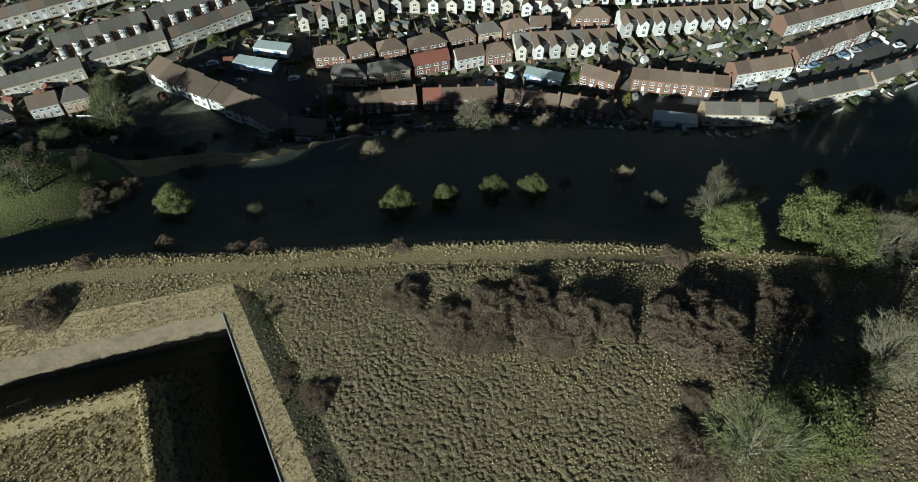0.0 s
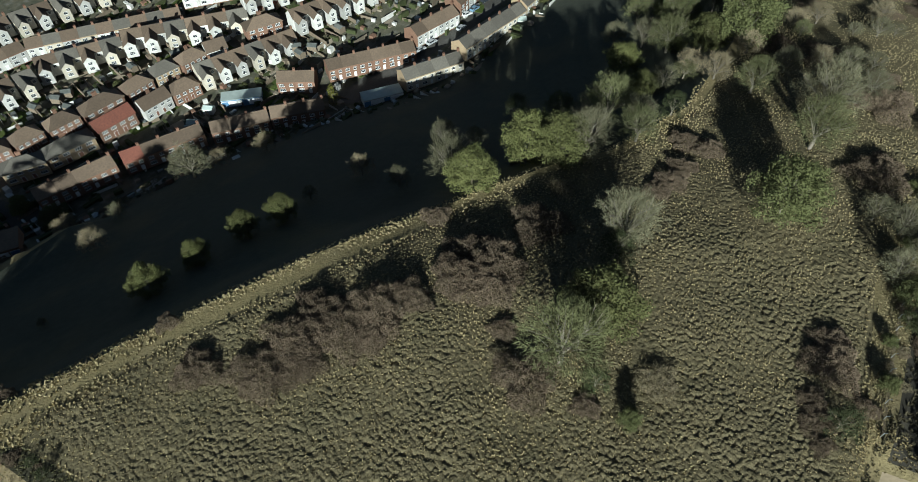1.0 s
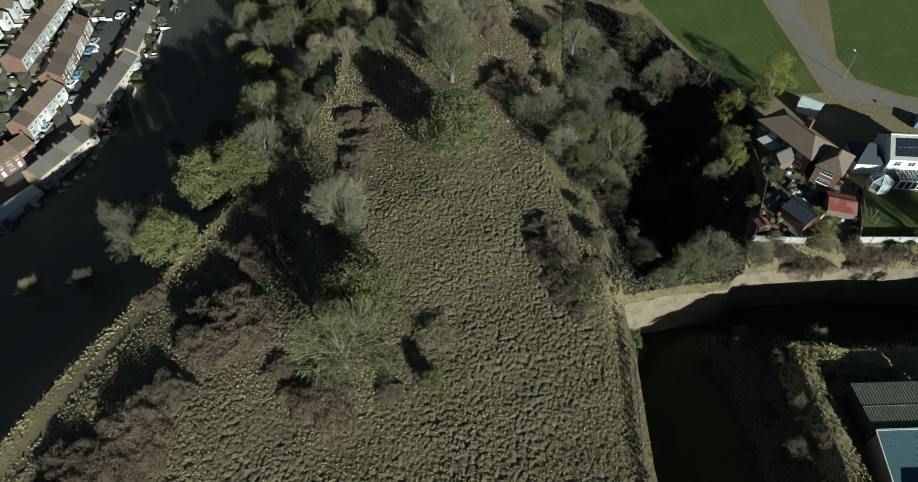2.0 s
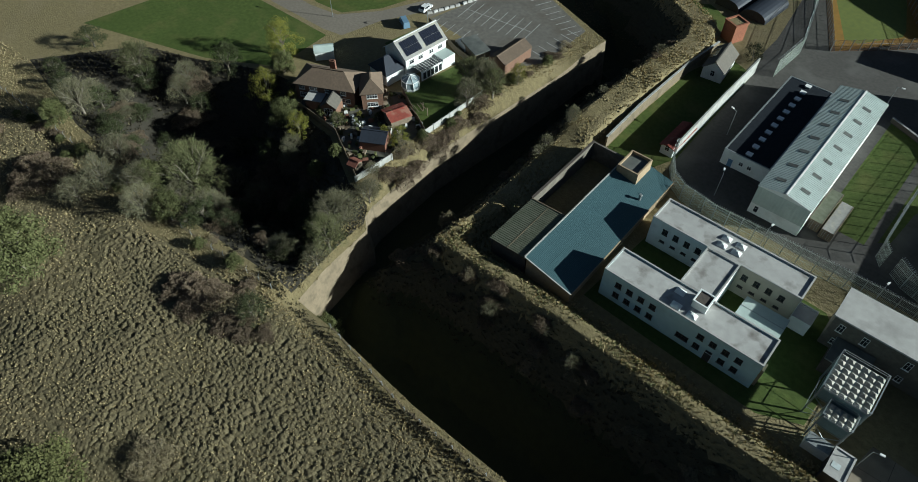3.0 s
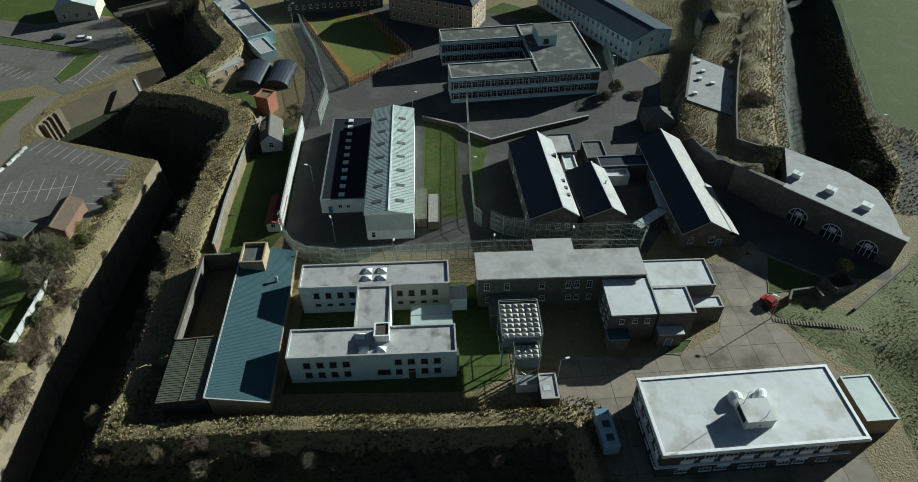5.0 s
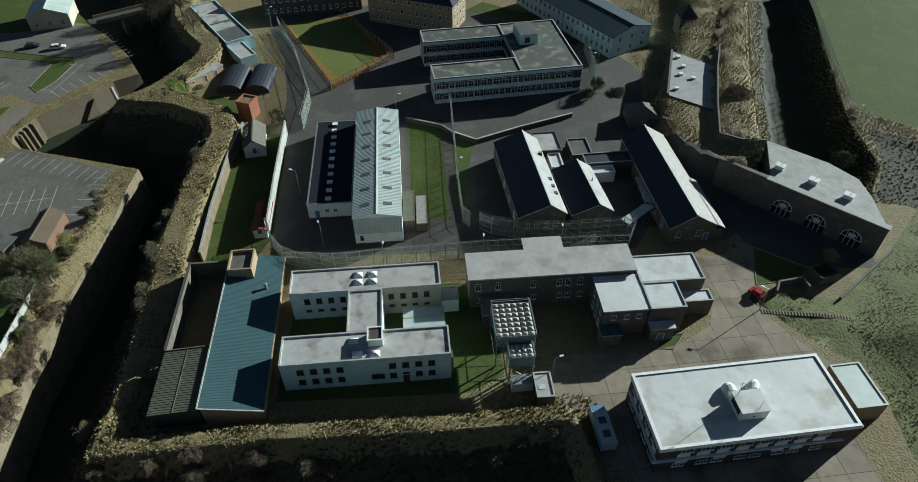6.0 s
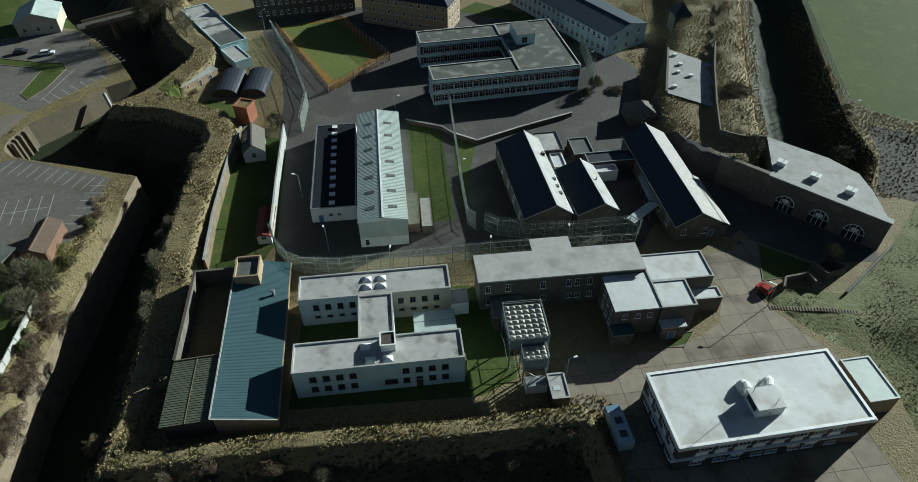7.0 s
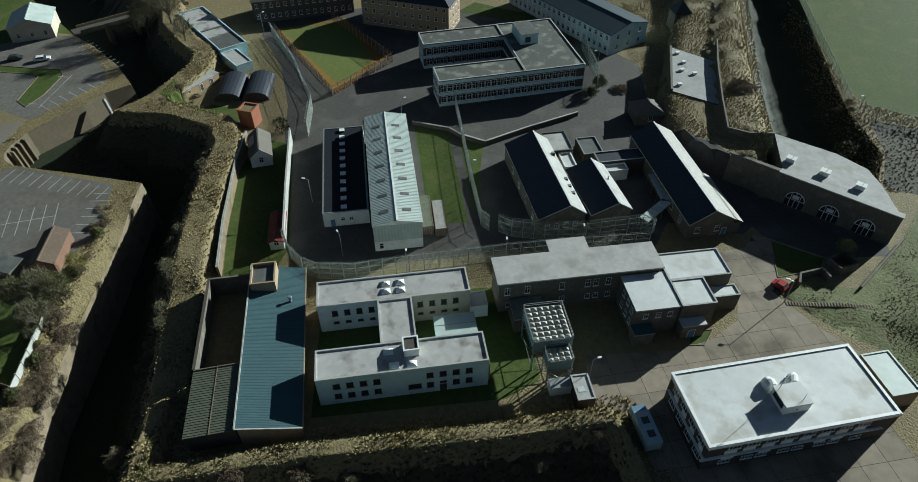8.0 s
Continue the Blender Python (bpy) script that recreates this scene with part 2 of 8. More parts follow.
# ---- ground ----
def fbm(x, y, scale, seed=0, octaves=4):
    """Layered value noise, about -1 to 1."""
    out, amp, tot = 0.0, 1.0, 0.0
    for o in range(octaves):
        u, v = x * scale * 2**o + seed * 17.3, y * scale * 2**o - seed * 9.1
        i, j = np.floor(u), np.floor(v)
        fu, fv = u - i, v - j
        fu, fv = fu * fu * (3 - 2 * fu), fv * fv * (3 - 2 * fv)

        def rnd(a, b):
            s = np.sin(a * 127.1 + b * 311.7 + seed * 74.7 + o * 13.7) * 43758.5453
            return 2 * (s - np.floor(s)) - 1
        top = rnd(i, j) * (1 - fu) + rnd(i + 1, j) * fu
        low = rnd(i, j + 1) * (1 - fu) + rnd(i + 1, j + 1) * fu
        out, tot, amp = out + amp * (top * (1 - fv) + low * fv), tot + amp, amp * 0.5
    return out / tot


def tussocks(x, y, cell):
    """Rounded clumps, 0 to 1, one to a cell."""
    u, v = x / cell, y / cell
    i, j = np.floor(u), np.floor(v)
    best = np.full(np.shape(x), 9.0)
    for a in (-1, 0, 1):
        for b in (-1, 0, 1):
            s = np.sin((i + a) * 127.1 + (j + b) * 311.7) * 43758.5453
            s2 = np.sin((i + a) * 269.5 + (j + b) * 183.3) * 43758.5453
            px, py = i + a + s - np.floor(s), j + b + s2 - np.floor(s2)
            best = np.minimum(best, np.hypot(u - px, v - py))
    return np.clip(1 - best * 1.15, 0, 1)


def field_lump(x, y):
    """The hummocks of the tussock field: steep-sided clumps drawn out along the slope, with crevices between."""
    wob = 0.35 * fbm(x, y, 0.5, 4, 2)
    t = tussocks(0.85 * (x * 0.94 + y * 0.34) + wob, 1.1 * (y * 0.94 - x * 0.34) + wob, 0.7)
    return 0.52 * np.sqrt(np.clip(t * 1.25, 0, 1)) * (0.8 + 0.7 * fbm(x, y, 0.1, 6, 3)) + 0.08 * fbm(x, y, 0.6, 9, 2)


def inside(x, y, poly):
    x, y = np.asarray(x, float), np.asarray(y, float)
    r = np.zeros(x.shape, bool)
    for (x0, y0), (x1, y1) in zip(poly, poly[1:] + poly[:1]):
        if y0 != y1:
            r ^= ((y0 > y) != (y1 > y)) & (x < (x1 - x0) * (y - y0) / (y1 - y0) + x0)
    return r


def away(x, y, line):
    """The distance to a polyline."""
    best = np.full(np.shape(x), 1e9)
    for (x0, y0), (x1, y1) in zip(line, line[1:]):
        dx, dy = x1 - x0, y1 - y0
        t = np.clip(((x - x0) * dx + (y - y0) * dy) / (dx * dx + dy * dy), 0, 1)
        best = np.minimum(best, np.hypot(x - x0 - t * dx, y - y0 - t * dy))
    return best


def shifted(line, d):
    """A polyline moved to its right by d."""
    out = []
    for k, p in enumerate(line):
        n = Vector((0, 0))
        for a, b in ((k - 1, k), (k, k + 1)):
            if a >= 0 and b < len(line):
                t = (Vector(line[b]) - Vector(line[a])).normalized()
                n += Vector((t.y, -t.x))
        n.normalize()
        out.append((p[0] + n.x * d, p[1] + n.y * d))
    return out


DEEP = -9.0
# Counterscarp of the great ditch, from north-west round to the east, and the crest of the rampart inside it.
OUTER = [(-170, 240), (-127, 196.5), (-118.7, 190), (-105.4, 177), (-97, 166), (-102.6, 161), (-106, 154.5), (-111, 146.7), (-114.6, 141), (-115.8, 136), (-115.8, 132), (-114.2, 129), (-111, 126.9), (-104.6, 125.6), (-93.3, 123.6),
         (-76.9, 120.4), (-75.1, 88.8), (-73.1, 61), (-68.9, 42.2), (-67.5, 39.6), (-64.4, 37.8), (-61.4, 26.5), (-58.4, 18.8), (-28, 22), (-9, 25.5), (5, 27), (28, -40), (35.8, -73.4), (69, -73), (130, -68), (260, -80)]
CREST = [(-160, 272), (-104, 214), (-97.8, 198), (-88.8, 186), (-81.5, 178.5), (-80.8, 171.6), (-83.2, 163.2), (-87.3, 152.5), (-92.8, 146.3), (-78, 145), (-65.6, 139.5), (-62, 133), (-62, 122), (-60.2, 105), (-58, 88), (-54.9, 72),
         (-52.2, 58), (-50.6, 44.8), (-25.4, 49.6), (-9.4, 51.6), (8, 54), (24, 57), (26, 50), (29, 38), (38, 5), (45, -45), (47.5, -61), (70, -60), (130, -54), (260, -66)]
FORT = CREST + [(330, 40), (330, 320), (-100, 330)]
DITCH = OUTER + CREST[::-1]
BROW = [(420, -190), (130, -104), (76, -92), (55, -91), (34, -86), (1, -80), (-20, -75), (-43, -71), (-60, -67), (-78, -61), (-92, -54),
        (-118, -50), (-150, -56), (-220, -85), (-460, -190)]
BELOW = BROW + [(-600, -900), (600, -900)]
DITCH_EAST = [(104, 260), (82.5, 170), (76, 136.5), (85, 127.5), (95, 120), (103, 134), (103, 156), (116, 226), (122, 262)]
KEEP = [(50.5, 154), (58.5, 180), (69, 215), (77, 262), (98, 262), (91.5, 215), (81, 170), (75, 137), (70, 118), (60.2, 124.6), (56, 127.6), (52.4, 132.5), (50, 139)]
TERRACE = [(63.1, 135), (67.5, 132.6), (73, 132.4), (75, 137), (81, 170), (91.5, 215), (84, 216), (73, 182), (69.3, 167.5), (65.4, 148)]
FIELD = [(-57, 16.0), (-28, 19), (-9, 22.5), (2.5, 23.5), (4.5, 5), (18.2, -38), (29.6, -76), (27, -79.6), (1, -75.5), (-20, -70), (-43, -66), (-60, -64.5), (-78, -59), (-92, -52), (-118, -48), (-150, -52), (-220, -70),
         (-260, -50), (-220, -18), (-120, 0), (-90, 4)]
COPSE = [(-60, 18.6), (-63, 27), (-66.2, 38.4), (-69.5, 41.5), (-76, 41.5), (-90, 46), (-104, 45), (-112, 50), (-121, 47), (-136, 36), (-150, 28), (-162, 4), (-130, 4.5), (-92, 10.5), (-72, 15.5)]
MOUND = [(61.5, 87), (66.2, 81), (71.9, 75.7), (76.2, 73.4), (78, 67.9), (77.5, 57), (79, 42), (84, 20), (200, 10), (200, 110), (105, 118), (92, 102), (77.5, 88.5), (68, 90)]


def smooth(v):
    v = np.clip(v, 0, 1)
    return v * v * (3 - 2 * v)


def valley(x):
    """The level of the town, which rises westwards."""
    x = np.asarray(x, float)
    return -48 + 13.5 * smooth((-x - 45) / 115) + 6.0 * smooth((x - 15) / 40)


def height(x, y):
    """The lie of the land."""
    x, y = np.asarray(x, float), np.asarray(y, float)
    z = 0.35 * fbm(x, y, 0.03, 3, 3) * inside(x, y, FIELD)
    dip = -5.0 * smooth((-x - 20) / 40) * smooth(1 - away(x, y, BROW) / 40)
    z = z + np.where(inside(x, y, FIELD) | ((y < 0) & (x > -300)), dip, 0)
    deep = -9.5 + 3.0 * smooth((x - 33) / 8) * smooth((-48 - y) / 8) - 3.0 * smooth((y + 20) / 40) + 5.8 * smooth((y - 112) / 14) * smooth((-x - 78) / 14)
    deep = deep - 4.5 * smooth((x + 62) / 8) * smooth((64 - y) / 10) * smooth((y - 5) / 10)
    lip = -2.2 * smooth((-x - 46) / 12) * smooth((y - 8) / 10) * smooth((116 - y) / 16)
    copse = inside(x, y, COPSE) & ~inside(x, y, DITCH)
    fort, ditch, below = inside(x, y, FORT), inside(x, y, DITCH), inside(x, y, BELOW)
    dc, do = away(x, y, CREST), away(x, y, OUTER)
    top = 2.6 + 0.9 * smooth((-x - 47) / 6) * smooth((y - 84) / 10) - 1.1 * smooth((-x - 45) / 3) * smooth((y - 50) / 4) * smooth((88 - y) / 6)
    wide = np.where((x < -45) & (y > 62), 7.0, np.where(x < 24, 3.7, 2.0))
    z = np.where(fort, top * (1 - smooth((dc - wide + 1.2) / 1.2)), z * smooth(do / 6) + lip * smooth(1 - do / 4.5))
    bank = top - 1.28 * dc + 0.35 * fbm(x, y, 0.2, 5, 3)
    along_nose = np.clip(((x + 50.6) * -3.9 + (y - 44.8) * -8.8) / (3.9**2 + 8.8**2), 0, 1)
    nose = 2.0 - 5.5 * along_nose - 1.15 * away(x, y, [(-50.6, 44.8), (-54.5, 36)]) + 0.4 * fbm(x, y, 0.3, 6, 2)
    bank = np.where(y < 60, np.maximum(bank, nose), bank)
    z = np.where(ditch, np.maximum(np.maximum(bank, deep), lip + (deep - lip) * np.clip(do / 0.9, 0, 1)), z)
    d = away(x, y, BROW)
    k = 0.445 - 0.07 * smooth((-x - 10) / 50) - 0.1 * smooth((x - 50) / 30)
    over = -5.0 * smooth((-x - 20) / 40) - k * d - 0.006 * np.maximum(0, d - 62) ** 2 - 0.016 * np.maximum(0, d - 42) ** 2 * smooth((x - 45) / 30) - 1.8 * smooth(d / 12) + 1.0 * fbm(x, y, 0.02, 8, 3) * smooth(d / 20) - valley(x)
    drop = valley(x) + 0.5 * (over + np.sqrt(over * over + 12.0)) - 0.5 * np.minimum(np.sqrt(12.0), d * 0.3)
    spur = 9.0 * np.exp(-(((x - 84) / 24) ** 2 + ((y + 134) / 11) ** 2))
    fold = 4.5 * np.exp(-((away(x, y, [(76, -138), (58, -146), (30, -143), (4, -150)]) / 6) ** 2))
    z = np.where(below, drop + spur + fold, z)
    z = z - 9.0 * smooth((x - 92) / 22) * smooth((-78 - y) / 14) * (z > -8)
    z = np.where(inside(x, y, KEEP), 5.0 * smooth(away(x, y, KEEP + KEEP[:1]) / 2.6) + 2.0 * inside(x, y, TERRACE) * smooth(away(x, y, TERRACE + TERRACE[:1]) / 0.7), z)
    z = np.where(inside(x, y, MOUND), 4.5 * smooth(away(x, y, MOUND + MOUND[:1]) / 27), z)
    z = np.where(copse, z - 17.0 * smooth(away(x, y, COPSE + COPSE[:1]) / 16) * smooth((x + 150) / 40), z)
    de = away(x, y, DITCH_EAST + DITCH_EAST[:1])
    z = np.where(inside(x, y, DITCH_EAST), -7.0 * smooth(de / 6), z)
    return z


# Pieces of the ground with a surface of their own, the first that holds a spot wins.
CONCRETE = [(61.5, 104), (58.5, 100), (50, 98), (52, 92), (54, 89), (51, 80), (45, 75.5), (38, 73), (21.5, 71.5), (21, 61.5), (27.5, 60), (30, 46), (36, 36), (60, 34), (72, 38),
            (72, 47), (70, 57), (68, 68), (71, 73.2), (66, 78.5), (61.3, 85.5), (62.5, 91), (65, 103)]
YARD = [(-40.5, 100), (-34, 95), (-24, 93.5), (-4, 96), (8, 98.5), (40, 100.5), (44, 108), (52, 106), (59.5, 104.2), (63.3, 108), (67, 117.5), (60, 130), (49, 142), (49.5, 158), (51, 178), (46, 186), (38, 196), (24, 216), (-36, 219), (-69, 209), (-66.5, 197), (-56, 177), (-49.5, 155), (-47, 139)]
LAWN_I = [(-84, 155), (-78, 150.5), (-66, 144.5), (-61, 146.5), (-60, 152), (-70.5, 155.5), (-73.5, 153), (-78.2, 156), (-82.5, 163)]
VERGE = [(-133, 198), (-127.5, 197.5), (-140, 212), (-175, 245), (-260, 245), (-260, 190), (-176, 192), (-150, 189)]
LANE_EAST = [(63.5, 104), (60.5, 111), (64, 118), (69, 116.6), (89, 101), (88, 98), (80, 97.5), (74.2, 97.6), (64.8, 103)]
LAWN_A = [(-55, 125.8), (-52, 104), (-49.4, 91), (-48, 89), (-40, 89), (-37.5, 99), (-44.5, 137), (-54, 139)]
LAWN_B = [(-14.2, 145.5), (-5.2, 143), (0.2, 107.5), (-8.3, 106.5)]
LAWN_C = [(-2.2, 139.5), (4, 137), (2.6, 122), (3.2, 112), (1.6, 110)]
LAWN_D = [(4.8, 66), (12, 67.5), (11, 78), (4.6, 80)]
LAWN_E = [(64.6, 102.5), (62.6, 91.5), (72, 94), (74, 97)]
LAWN_F = [(41.8, 77.2), (46, 78), (43.5, 74.3), (40.5, 74.2)]
PITCH = [(-63.4, 201.5), (-37.1, 161.5), (-25.1, 182.6), (-41.6, 210.5)]
TURF = [(-61.2, 201.4), (-51.0, 185.6), (-38.4, 168.0), (-35.2, 169.0), (-29.4, 180.6), (-30.2, 184.0), (-42.0, 208.0)]
LAWN_H = [(-25.5, 58.2), (7, 62.4), (13, 66.5), (11, 82), (4, 88), (-28, 84)]
PATIO = [(-93, 67.5), (-79, 63), (-76.5, 52), (-76, 44), (-90, 48), (-104, 47), (-108, 50), (-100, 60)]
LAWN_G = [(-4, 216), (22, 206), (24, 212), (2, 224)]
CARPARK = [(-113.5, 92), (-112.5, 125), (-109, 126.2), (-83.2, 119.6), (-80.2, 101), (-84.5, 92), (-96, 93.5)]
UPPER_PARK = [(-117, 147), (-105, 168), (-108, 175), (-127, 195.5), (-133, 197), (-150, 188), (-175, 192), (-195, 150), (-165, 128), (-128, 152)]
ISLAND = [(-175, 184), (-157.5, 179.6), (-140, 176.4), (-127, 174.6), (-121.6, 174.6), (-119, 171), (-119.3, 160), (-121.2, 153.4), (-125.2, 156.6), (-126, 170), (-130, 171.6), (-157, 175), (-175, 179)]
TRACK = [(-170, 60), (-141.5, 65), (-127.5, 67.5), (-122, 69.5), (-121, 81), (-117.5, 92), (-114, 92), (-114, 122), (-118.5, 129), (-118.2, 140), (-118, 147),
         (-123.5, 145), (-123.8, 131), (-119, 118), (-121, 99), (-125, 84), (-131, 74), (-140, 71), (-170, 67)]
GARDEN = [(-93, 68), (-87, 66), (-79, 63.5), (-81, 82), (-88, 86), (-93, 84)]
GARDEN_B = [(-112, 76), (-104, 76), (-104, 88), (-112, 88)]
MEADOW = [(-170, 58), (-141.5, 63.5), (-124.5, 66.5), (-120.5, 50), (-135, 38), (-170, 20)]
GREEN = [(-124, 99), (-120.5, 118), (-125, 131), (-124.5, 146), (-165, 126), (-200, 140), (-260, 90), (-140, 73), (-131, 75.5), (-126, 85)]
PLAYING_FIELD = [(118, 262), (107, 165), (110, 157), (118, 152), (200, 150), (260, 262)]
STREET = [(-86, -160.6), (-100, -158.8), (-112.4, -155.5), (-129.5, -151.4), (-151, -152.8), (-171.6, -156.8), (-187, -161.8), (-204, -167.5), (-240, -182), (-240, -174), (-206, -159), (-191, -154), (-172, -149.6), (-148, -146), (-134, -146),
          (-119, -147.8), (-106.5, -147), (-90, -151)]
STREET_B = [(30, -205), (0, -203), (-40, -203.5), (-80, -204), (-110, -206), (-110, -210), (-80, -208), (-40, -207.2), (0, -206.5), (30, -209)]
FOREYARD = [(60, -222), (22, -172), (4, -184), (16, -208), (30, -230)]
RIM = [(34, -79.5), (73, -80), (140, -76), (140, -69), (71.5, -72.6), (36, -72.8), (28.2, -40), (13, 5), (8.5, 5), (23.2, -39.7)]
SCRUB_STRIP = [(34, -79.5), (23.2, -39.7), (8.5, 5), (4.5, 5), (18.2, -38), (29.6, -76)]
HILL_GREEN = [(104, -110), (84, -111), (68, -114), (61, -123), (60, -132), (68, -140), (80, -143), (96, -138), (120, -122), (120, -112)]
FOLD = [(76, -141), (58, -151), (30, -149), (4, -154), (-4, -152), (6, -148), (30, -139.5), (52, -139), (59, -133), (67, -141)]
# EAST_BANK lies in shade, which its dark ground colour imitates.
EAST_BANK = [(97, 121), (104, 135), (106.5, 150), (118, 145.5), (160, 142), (200, 142), (200, 112), (105, 117.8)]
ZONES = [("moat_wall_2", EARTHY, None), ("moat_wall", MASON, None), ("moat_floor", MOAT, None), ("moat_bank", SCRUB_AND_SHADE, None), ("concrete_yard", JOINT, CONCRETE), ("lawn_1", LAWN, LAWN_A), ("lawn_2", LAWN, LAWN_B), ("lawn_3", LAWN, LAWN_C),
         ("lawn_4", LAWN, LAWN_D), ("lawn_5", LAWN, LAWN_E), ("lawn_6", LAWN, LAWN_F), ("sports_pitch", ASTRO, TURF), ("pitch_margin", ORANGE, PITCH), ("lawn_7", LAWN, LAWN_G), ("lawn_8", LAWN, LAWN_H), ("lawn_9", LAWN, LAWN_I), ("verge", LAWN, VERGE), ("lane_east", ASPHALT, LANE_EAST), ("patio", PAVING, PATIO), ("yard_asphalt", ASPHALT, YARD),
         ("car_park", PARK, CARPARK), ("grass_island", LAWN, ISLAND), ("upper_car_park", PARK, UPPER_PARK), ("track", DIRT, TRACK), ("garden_lawn", LAWN, GARDEN), ("front_lawn", LAWN, GARDEN_B),
         ("copse_floor", LITTER, COPSE), ("meadow", LAWN, MEADOW), ("village_green", LAWN, GREEN), ("mound_grass", OLIVE_GRASS, MOUND), ("east_ditch", MOAT, DITCH_EAST), ("playing_field", LAWN, PLAYING_FIELD), ("east_bank", SCRUB_AND_SHADE, EAST_BANK), ("rim", DRY, RIM), ("scrub_strip", SCRUB_AND_SHADE, SCRUB_STRIP), ("hill_grass", OLIVE_GRASS, HILL_GREEN), ("hill_scrub", ROUGH, FOLD), ("street", ASPHALT, STREET), ("street_2", ASPHALT, STREET_B), ("fore_yard", ASPHALT, FOREYARD),
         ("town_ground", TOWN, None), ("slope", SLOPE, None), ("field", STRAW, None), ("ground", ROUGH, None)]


from mathutils.geometry import delaunay_2d_cdt


def glacis(x, y):
    return inside(x, y, FORT) & (x > 38) & (x < 100) & (y < -5)


def land():
    rng = np.random.default_rng(4)
    pts = []

    def grid(x0, x1, y0, y1, step, keep):
        gx, gy = np.meshgrid(np.arange(x0, x1, step), np.arange(y0, y1, step))
        gx, gy = gx.ravel(), gy.ravel()
        gx, gy = gx + rng.uniform(-0.3, 0.3, gx.size) * step, gy + rng.uniform(-0.3, 0.3, gy.size) * step
        k = keep(gx, gy)
        pts.append(np.stack([gx[k], gy[k]], 1))

    near = lambda x, y: (inside(x, y, FIELD) & (x > -135)) | glacis(x, y)
    rim = lambda x, y: (away(x, y, CREST) < 13) & (x < 60) & (y > -80) & ~near(x, y)
    mid = lambda x, y: (x > -130) & (x < 125) & (y > -110) & (y < 225)
    grid(-136, -85, -90, 30, 0.5, near)
    grid(-85, 34, -90, 30, 0.27, near)
    grid(36, 100, -66, -5, 0.4, near)
    grid(-110, 60, -80, 225, 0.9, rim)
    grid(-130, 125, -110, 225, 2.6, lambda x, y: ~near(x, y) & ~rim(x, y))
    grid(-290, 290, -300, 290, 7.0, lambda x, y: ~mid(x, y))
    grid(-900, 900, -900, 900, 45.0, lambda x, y: (abs(x) > 290) | (abs(y) > 290))
    grid(-4200, 4200, -4200, 4200, 600.0, lambda x, y: (abs(x) > 900) | (abs(y) > 900))
    lines = [OUTER, shifted(OUTER, -0.9), CREST, BROW, MOUND + MOUND[:1], KEEP + KEEP[:1], DITCH_EAST + DITCH_EAST[:1], FIELD + FIELD[:1]]
    lines += [p + p[:1] for _, _, p in ZONES if p]
    verts = [Vector((float(a), float(b))) for a, b in np.concatenate(pts)]
    edges = []
    for line in lines:
        fine = []
        for (x0, y0), (x1, y1) in zip(line, line[1:]):
            n = max(1, int(math.hypot(x1 - x0, y1 - y0) / 3))
            fine += [(x0 + (x1 - x0) * k / n, y0 + (y1 - y0) * k / n) for k in range(n)]
        fine.append(line[-1])
        base = len(verts)
        verts += [Vector(p) for p in fine]
        edges += [(base + k, base + k + 1) for k in range(len(fine) - 1)]
    v, _, f, *_ = delaunay_2d_cdt(verts, edges, [], 0, 1e-4, False)
    v, f = np.array([tuple(p) for p in v]), np.array([tuple(t) for t in f])
    x, y = v.T
    z = height(x, y)
    fz = inside(x, y, FIELD)
    inner = smooth(away(x, y, FIELD + FIELD[:1]) / 2)
    lump = field_lump(x, y)
    z = z + np.where(fz, inner * lump, 0) + np.where(glacis(x, y), smooth(away(x, y, CREST) / 1.5) * lump, 0)
    rampart = (away(x, y, CREST) < 7) & ~fz & ~glacis(x, y) & (z > -8)
    z = z + np.where(rampart & (z > 0.6), 0.12 * tussocks(x, y, 1.4) + 0.12 * fbm(x, y, 0.5, 2, 2), 0)
    keep = inside(x, y, KEEP) | inside(x, y, MOUND)
    z = z + np.where(keep, 0.3 * fbm(x, y, 0.35, 2, 3), 0)
    cx, cy = v[f].mean(1).T
    cz = z[f].mean(1)
    zone = np.full(len(f), len(ZONES) - 1)
    ditch = inside(cx, cy, DITCH)
    for k in range(len(ZONES) - 1, -1, -1):
        name, _, poly = ZONES[k]
        if poly:
            hit = inside(cx, cy, poly) & ~ditch
        elif name == "moat_wall":
            hit = ditch & (away(cx, cy, OUTER) < 0.9)
        elif name == "moat_wall_2":
            hit = ditch & (away(cx, cy, OUTER) < 0.9) & (cy > 122.5) & (cx < -74)
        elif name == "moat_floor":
            # The deep part of the ditch takes the shade-dimmed grass.
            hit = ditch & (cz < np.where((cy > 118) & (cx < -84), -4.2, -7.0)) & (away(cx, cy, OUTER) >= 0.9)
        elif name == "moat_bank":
            # Below the crest the bank takes the shade-darkened scrub colour.
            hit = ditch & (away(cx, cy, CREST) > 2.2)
        elif name == "field":
            hit = inside(cx, cy, FIELD)
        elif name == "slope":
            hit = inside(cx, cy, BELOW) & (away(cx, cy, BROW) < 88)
        else:
            hit = inside(cx, cy, BELOW) & (away(cx, cy, BROW) >= 88)
        zone[hit] = k
